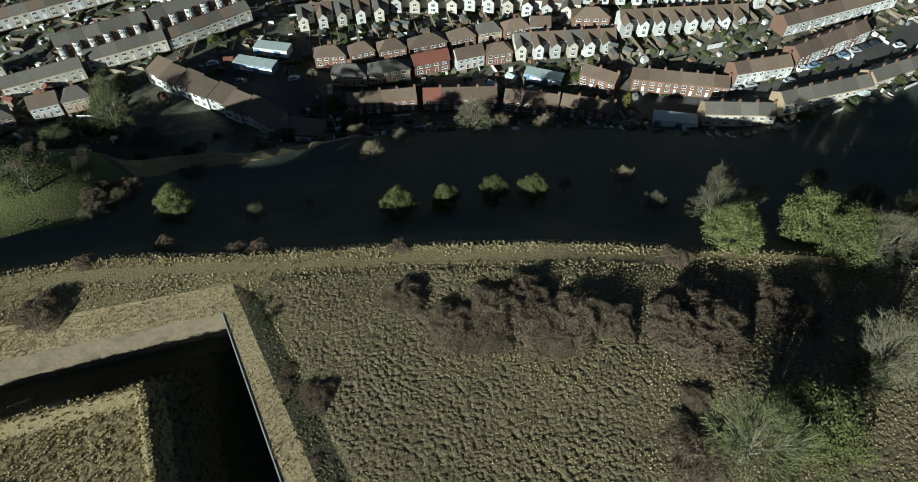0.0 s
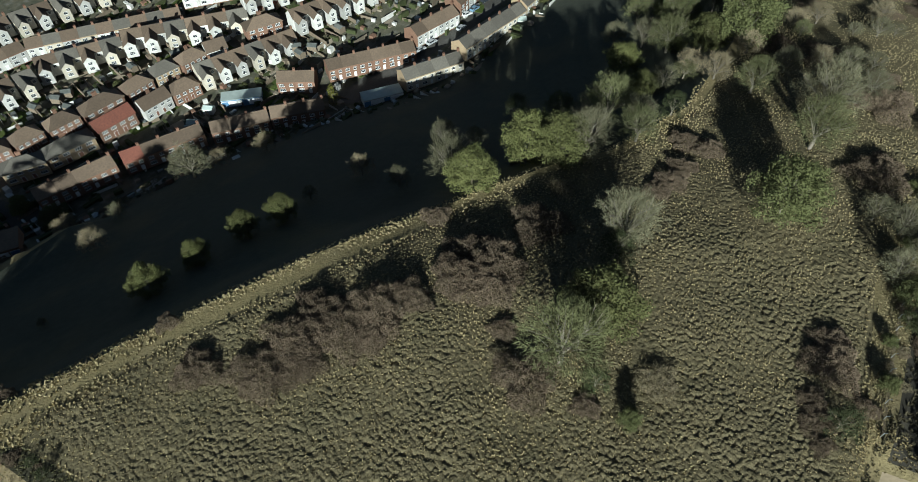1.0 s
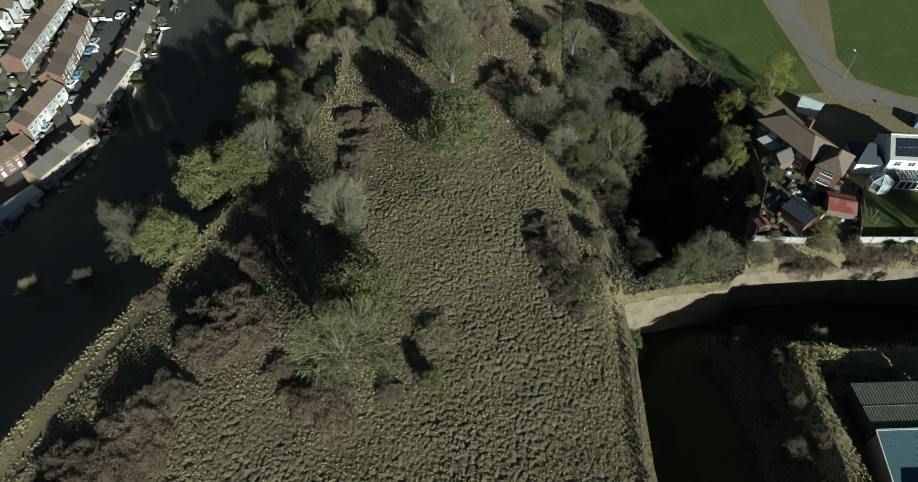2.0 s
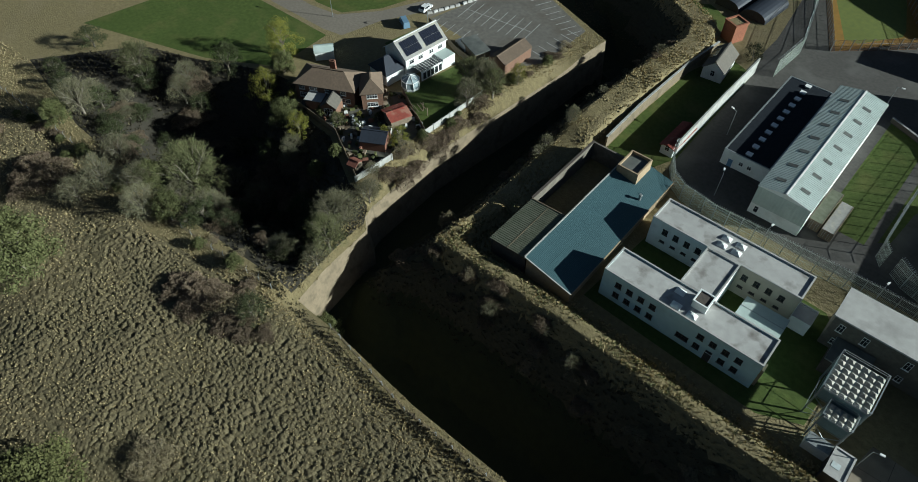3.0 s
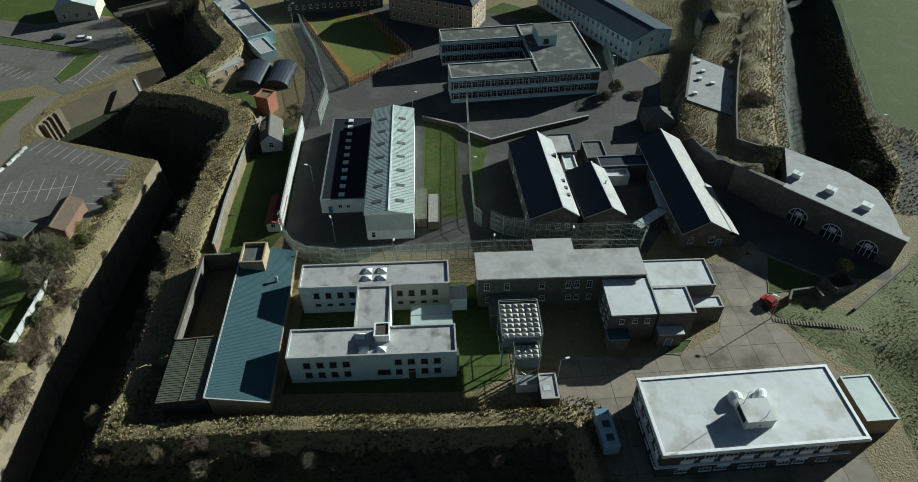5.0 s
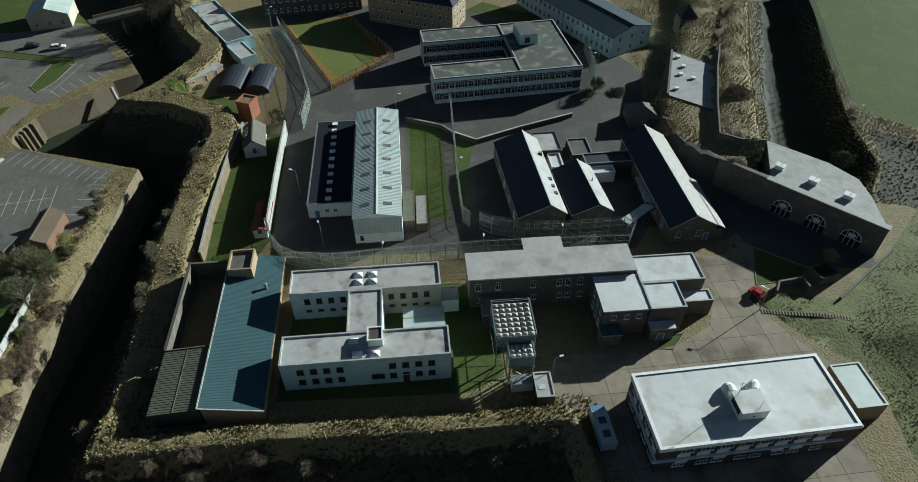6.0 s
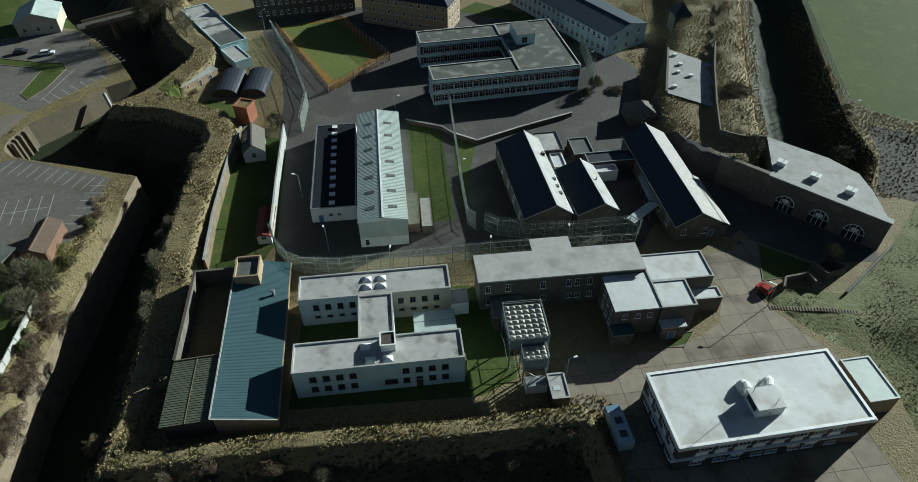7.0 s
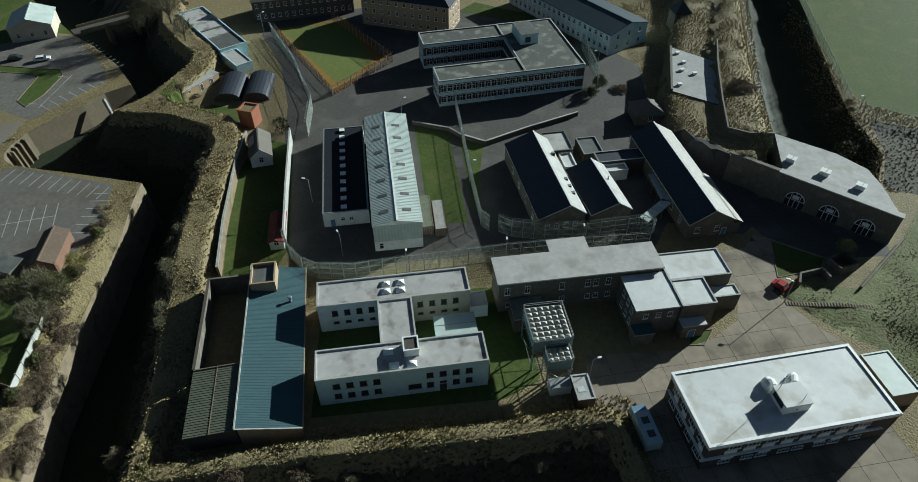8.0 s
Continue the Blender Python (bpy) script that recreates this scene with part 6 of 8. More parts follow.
# Stepped block of flats, garages and sheds.
flats = thing("stepped_flats", "long stepped block of flats with brown mono-pitch roofs", "building", 68.6, -211.4, -42.8, 135.2)
for k in range(8):
    x0, y0 = 7.25 * k, -0.7 * (k % 2)
    s = Shape(TOWN_WHITE, ROOF_BROWN)
    pts = [(x0, y0, -0.5), (x0 + 7.2, y0, -0.5), (x0 + 7.2, y0 + 6.6, -0.5), (x0, y0 + 6.6, -0.5)]
    pts += [(x0, y0, 4.5), (x0 + 7.2, y0, 4.5), (x0 + 7.2, y0 + 6.6, 6.3), (x0, y0 + 6.6, 6.3)]
    s.solid(pts, [(0, 1, 5, 4), (1, 2, 6, 5), (2, 3, 7, 6), (3, 0, 4, 7)])
    s.part("wall", flats)
    s = Shape(ROOF_BROWN)
    top = [(x0 - 0.1, y0 - 0.5, 4.4), (x0 + 7.35, y0 - 0.5, 4.4), (x0 + 7.35, y0 + 6.9, 6.4), (x0 - 0.1, y0 + 6.9, 6.4)]
    s.solid(top + [(x, y, z + 0.2) for x, y, z in top], [(3, 2, 1, 0), (4, 5, 6, 7), (0, 1, 5, 4), (1, 2, 6, 5), (2, 3, 7, 6), (3, 0, 4, 7)])
    s.part("roof", flats)
    for z in (0.6, 2.8):
        window(flats, "S", y0, x0 + 1.9, z, 1.8, 1.3, 2)
        window(flats, "S", y0, x0 + 5.3, z, 1.8, 1.3, 2)


def garage_row(label, p, q, w, h, wall, roof, n):
    p, q = (Vector(nearer(*v, float(valley(v[0])))) for v in (p, q))
    d = q - p
    ob = thing("garage_row", label, "garages", p.x, p.y, max(float(valley(p.x)), ground_z((p.x + q.x) / 2, (p.y + q.y) / 2) - 0.2), math.degrees(math.atan2(d.y, d.x)))
    slab_block(ob, 0, d.length, 0, w, h, wall, roof, roof, over=0.1, thick=0.15)
    for k in range(n):
        door(ob, "S", 0, d.length * (k + 0.5) / n, 0, 2.2, 2.0, TRIM if k % 3 else BLUE)


garage_row("brown-roofed garage block beside the flats", (25, -166.2), (14.8, -161.2), 8, 2.8, BRICK, ROOF_BROWN, 4)
garage_row("row of pale-roofed lock-up garages", (33.1, -227.7), (20.9, -218.6), 5, 2.5, TOWN_WHITE, SHEET, 5)
garage_row("row of blue-doored lock-up garages", (41, -220), (27, -208), 5, 2.5, BLUE, SHEET, 6)
garage_row("row of blue-doored garages behind the terrace", (-60.4, -186.3), (-72.6, -180.3), 5, 2.5, BLUE, SHEET, 6)
garage_row("low pale garages beside the street", (-93, -148.5), (-108, -145.5), 5, 2.4, TOWN_WHITE, SHEET, 6)
row_fence = random.Random(11)


def garden_walls():
    """Fences between the long back gardens."""
    for x0, x1, y0, y1, step in ((-162, -92, -198, -181, 7.3), (-60, 8, -188, -184, 6.2), (-80, 10, -236, -226, 7.5), (-205, -115, -140, -133, 6.4)):
        ob = thing("garden_fences", "weathered timber fences between back gardens", "fence", 0, 0, LOW)
        x = x0
        while x < x1:
            s = Shape(TIMBER)
            t = row_fence.uniform(-0.6, 0.6)
            zz = float(valley(x)) - LOW
            s.box(x, x + 0.12, y0, y1, zz - 0.2, zz + 1.5)
            s.part("panel_run", ob)
            x += step + t


garden_walls()


def garden_shed(x, y, rz, k):
    ob = thing("garden_shed", ("small timber shed with a felt roof", "small white timber garden shed", "small timber shed with red roof")[k % 3], "shed", x, y, float(valley(x)), rz, "garden sheds")
    pitched(ob, 0, 2.6, 0, 3.4, 1.9, 2.5, (TIMBER, TOWN_WHITE, TIMBER)[k % 3], (GREY_FELT, SHEET, ROOF_RED)[k % 3], over=0.1, z0=-0.1)


for k in range(46):
    band = ((-160, -92, -197, -184), (-60, 8, -190, -184), (-160, -100, -221, -217), (-80, 10, -234, -222), (-205, -115, -141, -134), (40, 120, -218, -198))[k % 6]
    garden_shed(row_fence.uniform(band[0], band[1]), row_fence.uniform(band[2], band[3]), row_fence.uniform(0, 90), k)


def town_clutter():
    """Lawns, fences, sheds, bins and hedges of the back gardens."""
    rng = random.Random(23)
    s = Shape(TIMBER, TOWN_WHITE, BRICK, LAWN, LEAF_DARK, CONC, MOSSY, METAL)
    spots = [(rng.uniform(-240, 150), rng.uniform(-290, -128)) for _ in range(5200)]
    levels = height(*np.array(spots).T)
    roads = inside(*np.array(spots).T, STREET)
    for (x, y), z, road in zip(spots, levels.tolist(), roads.tolist()):
        if road or z > -48 + 13.5 * float(smooth((-x - 45) / 115)) + 7.5 or (-30 < x < 75 and -215 < y < -160 and x - 12 > (y + 200) * 0.8):
            continue
        a = math.radians(rng.choice((-8, 0, 8, 82, 90, 98)) + (12 if x < -60 else 0) - (22 if x > 20 else 0))
        kind = rng.random()
        if kind < 0.22:
            l, w, h, m = rng.uniform(4, 9), 0.1, rng.uniform(1.0, 1.7), rng.choice((0, 0, 5, 1))
        elif kind < 0.42:
            l, w, h, m = rng.uniform(3, 7), rng.uniform(2, 4), 0.05, rng.choice((3, 3, 5))
        elif kind < 0.62:
            l, w, h, m = rng.uniform(1.5, 5), rng.uniform(0.7, 1.4), rng.uniform(0.8, 2.0), 4
        else:
            l, w, h, m = rng.uniform(0.5, 2.4), rng.uniform(0.5, 1.8), rng.uniform(0.4, 1.9), rng.choice((0, 1, 1, 2, 5, 6, 7))
        c, q = math.cos(a), math.sin(a)
        foot = [(x + u * c - v * q, y + u * q + v * c) for u, v in ((0, 0), (l, 0), (l, w), (0, w))]
        s.prism(foot, z - 0.4, z + h, m)
    tagged(new("garden_clutter", s.mesh("garden_clutter")), "patchwork of lawns, fences, sheds and hedges in back gardens", "garden clutter", kind="stuff")


town_clutter()

# ---- trees and scrub ----
def leaf_cloud(rng, centres, radius, count, size, mat, flat=0.0):
    """Small leaves strewn round clump centres."""
    s = Shape(mat)
    for c in centres:
        for _ in range(count):
            d = Vector((rng.gauss(0, 1), rng.gauss(0, 1), rng.gauss(0, 1))).normalized()
            p = Vector(c) + d * radius * rng.uniform(0.55, 1.05)
            n = (d + Vector((rng.uniform(-1, 1), rng.uniform(-1, 1), rng.uniform(-0.4, 1))) * 0.8).normalized()
            a = n.orthogonal().normalized()
            a.rotate(Matrix.Rotation(rng.uniform(0, 6.28), 3, n))
            b = n.cross(a)
            w = size * rng.uniform(0.6, 1.3)
            s.face([p - a * w * 0.5, p + b * w * 0.34, p + a * w * 0.5, p - b * w * 0.34])
    return s


def crown_centres(rng, n, wide, low, high, lumps):
    """Clump centres over an uneven dome."""
    out = []
    for k in range(n):
        a, t = rng.uniform(0, 6.283), rng.random() ** 0.6
        h = rng.uniform(-0.35, 1.0)
        r = math.sqrt(max(0.0, 1 - max(h, 0) ** 2)) * (1 - 0.35 * max(0, -h))
        lump = 1 + 0.24 * math.sin(a * lumps + k % 3) + rng.uniform(-0.16, 0.1)
        out.append((wide * r * lump * math.cos(a) * (0.45 + 0.55 * t), wide * r * lump * math.sin(a) * (0.45 + 0.55 * t), low + (high - low) * (h + 0.35) / 1.35 * rng.uniform(0.88, 1.03)))
    return out


def wood(rng, height, reach, limbs, mat, twigs=0, twig_mat=None, spread=1.0, width=0.05):
    """Trunk and limbs, and a haze of bare twigs on them."""
    s, t = Shape(mat), Shape(twig_mat or mat)
    fork = height * 0.3
    s.tube((0, 0, -0.5), (0.05, 0.02, fork), height * 0.036, height * 0.026, 7)
    ends = []
    for k in range(limbs):
        a = 6.283 * k / limbs + rng.uniform(-0.4, 0.4)
        up = rng.uniform(0.25, 1.0)
        r = reach * math.sqrt(max(0.05, 1 - (up - 0.25) ** 2)) * rng.uniform(0.6, 0.95)
        p0 = Vector((0, 0, fork * rng.uniform(0.7, 1.0)))
        p2 = Vector((r * math.cos(a), r * math.sin(a), fork + (height - fork) * up * rng.uniform(0.75, 0.95)))
        p1 = p0.lerp(p2, 0.5) + Vector((rng.uniform(-0.3, 0.3), rng.uniform(-0.3, 0.3), 0.4))
        s.tube(p0, p1, height * 0.016, height * 0.011, 5)
        s.tube(p1, p2, height * 0.011, height * 0.004, 5)
        ends += [(p1, p2), (p0.lerp(p1, 0.6), p1)]
        for _ in range(4):
            q0 = p1.lerp(p2, rng.uniform(0.0, 0.8))
            q1 = q0 + (p2 - p0).normalized() * reach * 0.3 + Vector((rng.uniform(-1, 1), rng.uniform(-1, 1), rng.uniform(-0.1, 0.8))) * reach * 0.28
            s.tube(q0, q1, height * 0.006, height * 0.002, 4)
            ends.append((q0, q1))
    for _ in range(twigs):
        a, b = ends[rng.randrange(len(ends))]
        p = a.lerp(b, rng.uniform(0.2, 1.0))
        d = ((b - a).normalized() + Vector((rng.uniform(-1, 1), rng.uniform(-1, 1), rng.uniform(-0.3, 1.0))) * spread).normalized()
        q = p + d * reach * rng.uniform(0.12, 0.36)
        n = d.orthogonal().normalized() * width
        n.rotate(Matrix.Rotation(rng.uniform(0, 6.28), 3, d))
        t.face([p - n, p + n, q])
    return s, t


def leafy(name, label, mat, seed, clumps=170, per=95, height=6.0, low=1.2, leaf=0.18):
    rng = random.Random(seed)
    ob = thing(name, label, "tree", 0, -900, 0)
    s, _ = wood(rng, height * 0.85, 2.2, 6, BARK)
    s.part("trunk", ob)
    leaf_cloud(rng, crown_centres(rng, clumps, 2.75, low, height - 0.4, rng.choice((3, 4, 5))), 0.64, per, leaf, mat).part("crown", ob)
    return ob


def bare(name, label, bark, twig, seed, twigs=1200, height=6.0, limbs=13, width=0.018, shell=300, fan=17):
    """Limbs, and a round haze of fine twigs."""
    rng = random.Random(seed)
    ob = thing(name, label, "tree", 0, -900, 0)
    s, t = wood(rng, height, 2.5, limbs, bark, twigs, twig, 1.0, width)
    core = Vector((0, 0, height * 0.45))
    for c in crown_centres(rng, shell, 2.7, height * 0.28, height, rng.choice((3, 4, 5))):
        c = Vector(c)
        out = (c - core).normalized()
        for _ in range(fan):
            d = (out + Vector((rng.uniform(-1, 1), rng.uniform(-1, 1), rng.uniform(-0.8, 1))) * 0.9).normalized()
            p = c + Vector((rng.uniform(-0.3, 0.3), rng.uniform(-0.3, 0.3), rng.uniform(-0.3, 0.3))) - out * 0.2
            n = d.orthogonal().normalized() * width
            n.rotate(Matrix.Rotation(rng.uniform(0, 6.28), 3, d))
            t.face([p - n, p + n, p + d * rng.uniform(0.2, 0.48)])
    s.part("trunk", ob)
    t.part("crown", ob)
    return ob


def scrub(name, label, mat, seed, n=10000, tall=2.0, width=0.026, leafmat=None):
    """A low dense thicket of arching stems."""
    rng = random.Random(seed)
    ob = thing(name, label, "bush", 0, -900, 0)
    s, t = Shape(BARK), Shape(mat)
    for k in range(26):
        a, r = rng.uniform(0, 6.283), 2.6 * math.sqrt(rng.random())
        s.tube((r * 0.7 * math.cos(a), r * 0.7 * math.sin(a), -0.4), (r * math.cos(a), r * math.sin(a), tall * 0.5), 0.05, 0.02, 4)
    for k in range(n):
        a, r = rng.uniform(0, 6.283), 3.0 * math.sqrt(rng.random())
        edge = 1 + 0.2 * math.sin(3 * a + seed) + 0.12 * math.sin(7 * a)
        top = tall * math.sqrt(max(0.03, 1 - (r / 3.05) ** 2)) * (0.85 + 0.16 * math.sin(r * 3 + a * 4))
        p = Vector((r * edge * math.cos(a), r * edge * math.sin(a), top * rng.uniform(0.55, 0.9)))
        d = Vector((rng.uniform(-1, 1), rng.uniform(-1, 1), rng.uniform(-0.2, 1.1))).normalized()
        nn = d.orthogonal().normalized() * width
        nn.rotate(Matrix.Rotation(rng.uniform(0, 6.28), 3, d))
        t.face([p - nn, p + nn, p + d * rng.uniform(0.14, 0.36)])
    s.part("stems", ob)
    t.part("crown", ob)
    return ob


KINDS = {
    "evergreen": [leafy("evergreen_tree", "round olive-green evergreen tree", LEAF_OLIVE, k) for k in (1, 2, 3)],
    "green": [leafy("green_tree", "dense green leafy tree", LEAF_GREEN, k) for k in (4, 5)],
    "dark": [leafy("dark_evergreen", "dark evergreen tree with a ragged crown", LEAF_DARK, k, 90, 50) for k in (6, 7)],
    "yellow": [leafy("yellow_conifer", "tall yellow-green garden conifer", LEAF_YELLOW, k, 90, 50, 7.5, 0.6) for k in (8, 9)],
    "bare": [bare("bare_tree", "leafless grey-brown winter tree", BARK, TWIG, k) for k in (10, 11, 12)],
    "pale": [bare("pale_bare_tree", "leafless pale straw-coloured winter tree", BARK, PALE_TWIG, k, 1200, 5.4, 14) for k in (13, 14)],
    "lichened": [bare("lichened_tree", "leafless tree with greenish lichened twigs", BARK, TWIG_GREEN, k, 1200, 6.2, 14, 0.02, 320, 18) for k in (15, 16)],
    "thicket": [scrub("bramble_thicket", "dense brown leafless bramble and thorn thicket", TWIG_BROWN, k) for k in (17, 18, 19)],
    "pale_bush": [scrub("pale_bush", "pale buff winter bush", PALE_TWIG, k, 5000, 2.4) for k in (20, 21)],
}
grove = random.Random(5)


def plant(kind, x, y, d, squash=1.0):
    proto = KINDS[kind][grove.randrange(len(KINDS[kind]))]
    if x < -56 and 30 < y < 118 and away(x, y, OUTER) < 3.2:
        x -= 3.4
    k = d / 6.0
    z = ground_z(x, y)
    m = pose(x, y, z - 0.05, 0, 0, grove.uniform(0, 360)) @ Matrix.Diagonal((k, k, k * squash * grove.uniform(0.9, 1.12), 1))
    return tagged(copy_thing(proto, m), group=kind.replace("_", " ") + " growth")


EVERGREEN_1 = [(48.2, -114.5, 8.7), (-0.0, -100.4, 7.6), (-11.0, -101.5, 6.5), (-22.8, -102.0, 6.6), (-31.6, -99.5, 7.0), (-63.0, -70.5, 11.0), (-82.6, -70.0, 14.0), (-82.4, -61.5, 12.0), (-48.9, -27.7, 14.0), (8.0, -188.4, 6.7), (-134.4, -78.7, 10.7), (-148.4, -61.9, 11.6), (-183.8, -83.0, 12.7)]
BARE_1 = [(30.8, -105.5, 5.4), (19.1, -110.4, 2.5), (-8.6, -147.5, 5.2), (-41.1, -103.0, 4.6), (-57.0, -88.5, 6.4), (-66.0, -80.0, 12.4), (-77.6, -94.1, 8.5), (-81.9, -87.0, 6.9), (-108.5, -71.2, 9.5), (-31.8, -150.8, 12.3), (13.2, -206.8, 4.9), (-66.5, -34.6, 13.5), (68.3, -194.9, 6.6), (-143.4, -39.2, 8.0), (-106.8, -56.8, 8.9), (-129.6, -24.4, 15.2), (-93.3, 5.7, 7.6), (-105.3, 2.3, 8.0), (-148.8, -81.4, 9.4), (-147.3, -90.1, 8.7), (-105.4, -2.9, 6.7), (-133.0, 7.3, 8.9), (-95.8, 28.9, 8.4), (-69.8, 36.0, 8.7), (-62.6, 25.5, 5.5), (-167.6, -71.1, 11.3), (-86.9, -57.8, 12.9), (-80.9, 82.6, 8.6), (-112.2, 8.2, 7.0), (-71.7, 22.2, 6.9), (-104.5, 26.8, 8.7), (-129.5, 28.6, 7.8)]
BARE_2 = [(-78.9, 76.0, 7.1), (-57.4, 79.9, 3.6), (-56.6, 76.6, 3.0), (-95.0, 198.1, 12.9), (-107.3, 204.7, 11.3), (-104.5, 209.5, 11.4), (-86.8, 186.5, 8.2), (-66.5, 42.4, 5.8), (-65.1, 33.4, 9.0)]
PALE_BARE_1 = [(1.5, -135.3, 7.3), (-56.4, -102.3, 7.2), (-94.8, -63.7, 13.0), (-40.7, -151.8, 7.1), (-53.1, -145.7, 7.7), (-135.0, -59.6, 8.4), (-131.5, -51.2, 8.4), (-146.5, -50.5, 7.8), (-68.2, 44.1, 4.7), (-55.6, 51.6, 3.9), (-57.2, 51.9, 2.9), (-23.2, 42.3, 2.3)]
DARK_TREE_1 = [(-101.9, -90.4, 8.0), (-62.9, -33.7, 7.3), (78.5, -124.8, 12.3), (-38.5, -20.2, 5.3), (-58.5, 10.6, 6.3), (-111.8, -51.2, 6.7), (-126.4, 40.1, 7.7), (97.2, 138.7, 7.9), (-48.1, 141.6, 5.1), (68.4, 127.5, 6.1)]
GREEN_TREE_1 = [(3.3, -172.5, 8.3), (76.6, -209.9, 6.9), (-152.2, -54.1, 15.5), (-94.5, -16.7, 14.1), (-37.1, -12.9, 3.8), (-102.7, 41.9, 6.9), (-117.2, 50.2, 6.0), (-101.1, 10.3, 6.6), (-132.4, 1.9, 6.2), (-90.6, 9.6, 6.2), (-85.8, 39.3, 3.9), (-84.4, 43.8, 2.8), (37.3, 165.9, 3.8), (34.1, 160.5, 3.1), (-56.7, 21.4, 6.3)]
THICKET_1 = [(47.0, -94.1, 6.0), (33.5, -88.7, 4.7), (29.1, -87.7, 4.9), (60.5, -91.3, 4.0), (3.2, -80.3, 4.0), (32.4, -147.1, 3.5), (-48.5, -67.0, 6.2), (-80.5, -71.3, 5.7), (68.4, -143.6, 8.7), (60.8, -127.1, 7.8), (68.9, -181.2, 9.2), (47.8, -136.1, 6.6), (67.7, -123.6, 6.2), (4.5, -68.3, 7.8), (-2.1, -60.6, 10.0), (-10.4, -61.0, 11.1), (-16.5, -57.1, 11.1), (-23.6, -56.3, 11.2), (-29.4, -54.4, 8.3), (-16.5, -63.1, 9.3), (-39.2, -51.6, 10.1), (-46.2, -48.8, 12.0), (-40.8, -46.3, 10.5), (-45.5, -54.5, 10.0), (-60.7, -49.7, 11.7), (-7.2, -56.9, 7.9), (-19.3, -52.8, 7.0), (66.7, -81.0, 8.5), (21.7, -53.2, 5.8), (-142.2, -14.8, 13.0), (-118.0, -7.1, 12.7), (-90.2, -37.5, 7.9)]
THICKET_2 = [(-85.4, -38.0, 6.4), (-104.3, -43.1, 7.1), (-104.9, -37.0, 7.0), (-68.2, 5.4, 9.4), (-72.5, 3.2, 6.8), (-141.8, -19.6, 9.8), (-36.1, -37.8, 5.0), (-31.6, -28.8, 10.5), (-34.7, -19.3, 4.8), (-60.3, 5.8, 5.3), (-131.2, 32.1, 10.4), (-100.0, 34.4, 10.0), (-92.8, 39.1, 8.1), (-90.9, 34.7, 9.6), (-154.7, -47.5, 10.7), (-95.5, -38.3, 7.0), (-57.4, 7.5, 5.8), (-54.2, 10.0, 4.2), (-64.7, 12.4, 4.4), (-82.7, 15.3, 6.0), (-70.2, 62.9, 5.7), (-69.0, 56.0, 4.9), (-69.9, 48.7, 4.8), (-72.9, 70.9, 5.3), (-72.0, 67.8, 4.5), (-74.6, 78.7, 5.4), (-73.2, 47.5, 3.7), (71.9, 153.7, 6.9), (43.0, 164.6, 4.4), (-7.2, 180.8, 4.8), (28.6, 195.4, 7.9), (-68.0, 52.0, 6.9)]
THICKET_3 = [(-72.3, 76.0, 5.1), (-71.6, 65.4, 5.5), (-54.2, 39.7, 5.2), (-72.7, 61.8, 5.1), (-77.0, 80.0, 5.5)]
PALE_BUSH_1 = [(-51.3, -59.4, 4.9), (-73.2, -53.5, 6.1), (67.1, -62.6, 3.9), (-45.8, -13.3, 7.2), (-32.1, -34.8, 3.9), (-72.9, 56.2, 5.9)]
LICHENED_1 = [(-37.7, -26.8, 15.0), (77.1, -186.0, 14.9), (91.9, -176.7, 12.6), (81.1, -202.5, 10.2), (-147.5, -72.7, 12.8), (-157.6, -76.3, 13.4), (-130.8, -41.3, 9.8), (-106.7, -65.0, 14.5), (-105.2, -78.4, 9.6), (-117.9, -21.2, 12.9), (-160.2, -90.9, 10.0), (-99.5, 17.2, 14.6), (-140.4, 23.5, 9.4), (-64.2, 29.3, 8.3), (-98.0, -51.9, 10.5), (-165.0, -78.7, 11.8), (-74.8, 82.9, 7.5), (-92.3, 49.4, 3.8), (77.5, 97.3, 4.5), (-84.5, 80.8, 8.0)]
YELLOW_TREE_1 = [(-114.0, 43.4, 8.2), (-97.1, 42.2, 5.4), (-123.6, 53.8, 9.0), (-78.7, 56.7, 4.4), (-81.2, 54.6, 3.4), (-79.1, 91.9, 4.1)]
for kind, spots in (("evergreen", EVERGREEN_1), ("bare", BARE_1), ("bare", BARE_2), ("pale", PALE_BARE_1), ("dark", DARK_TREE_1), ("green", GREEN_TREE_1), ("thicket", THICKET_1), ("thicket", THICKET_2), ("thicket", THICKET_3), ("pale_bush", PALE_BUSH_1), ("lichened", LICHENED_1), ("yellow", YELLOW_TREE_1)):
    for x, y, d in spots:
        plant(kind, x, y, d)

# Scrub along the ramparts, the counterscarp and the garden edge, and small growth in the town's gardens.
def along(line, n, kinds, off, spread, d0, d1, seed):
    rng = random.Random(seed)
    seg = [(Vector(a), Vector(b)) for a, b in zip(line, line[1:])]
    tot = sum((b - a).length for a, b in seg)
    for _ in range(n):
        u = rng.uniform(0, tot)
        for a, b in seg:
            if u <= (b - a).length:
                break
            u -= (b - a).length
        t = (b - a).normalized()
        p = a + t * u + Vector((t.y, -t.x)) * (off + rng.uniform(-spread, spread))
        plant(rng.choice(kinds), p.x, p.y, rng.uniform(d0, d1), 0.8)


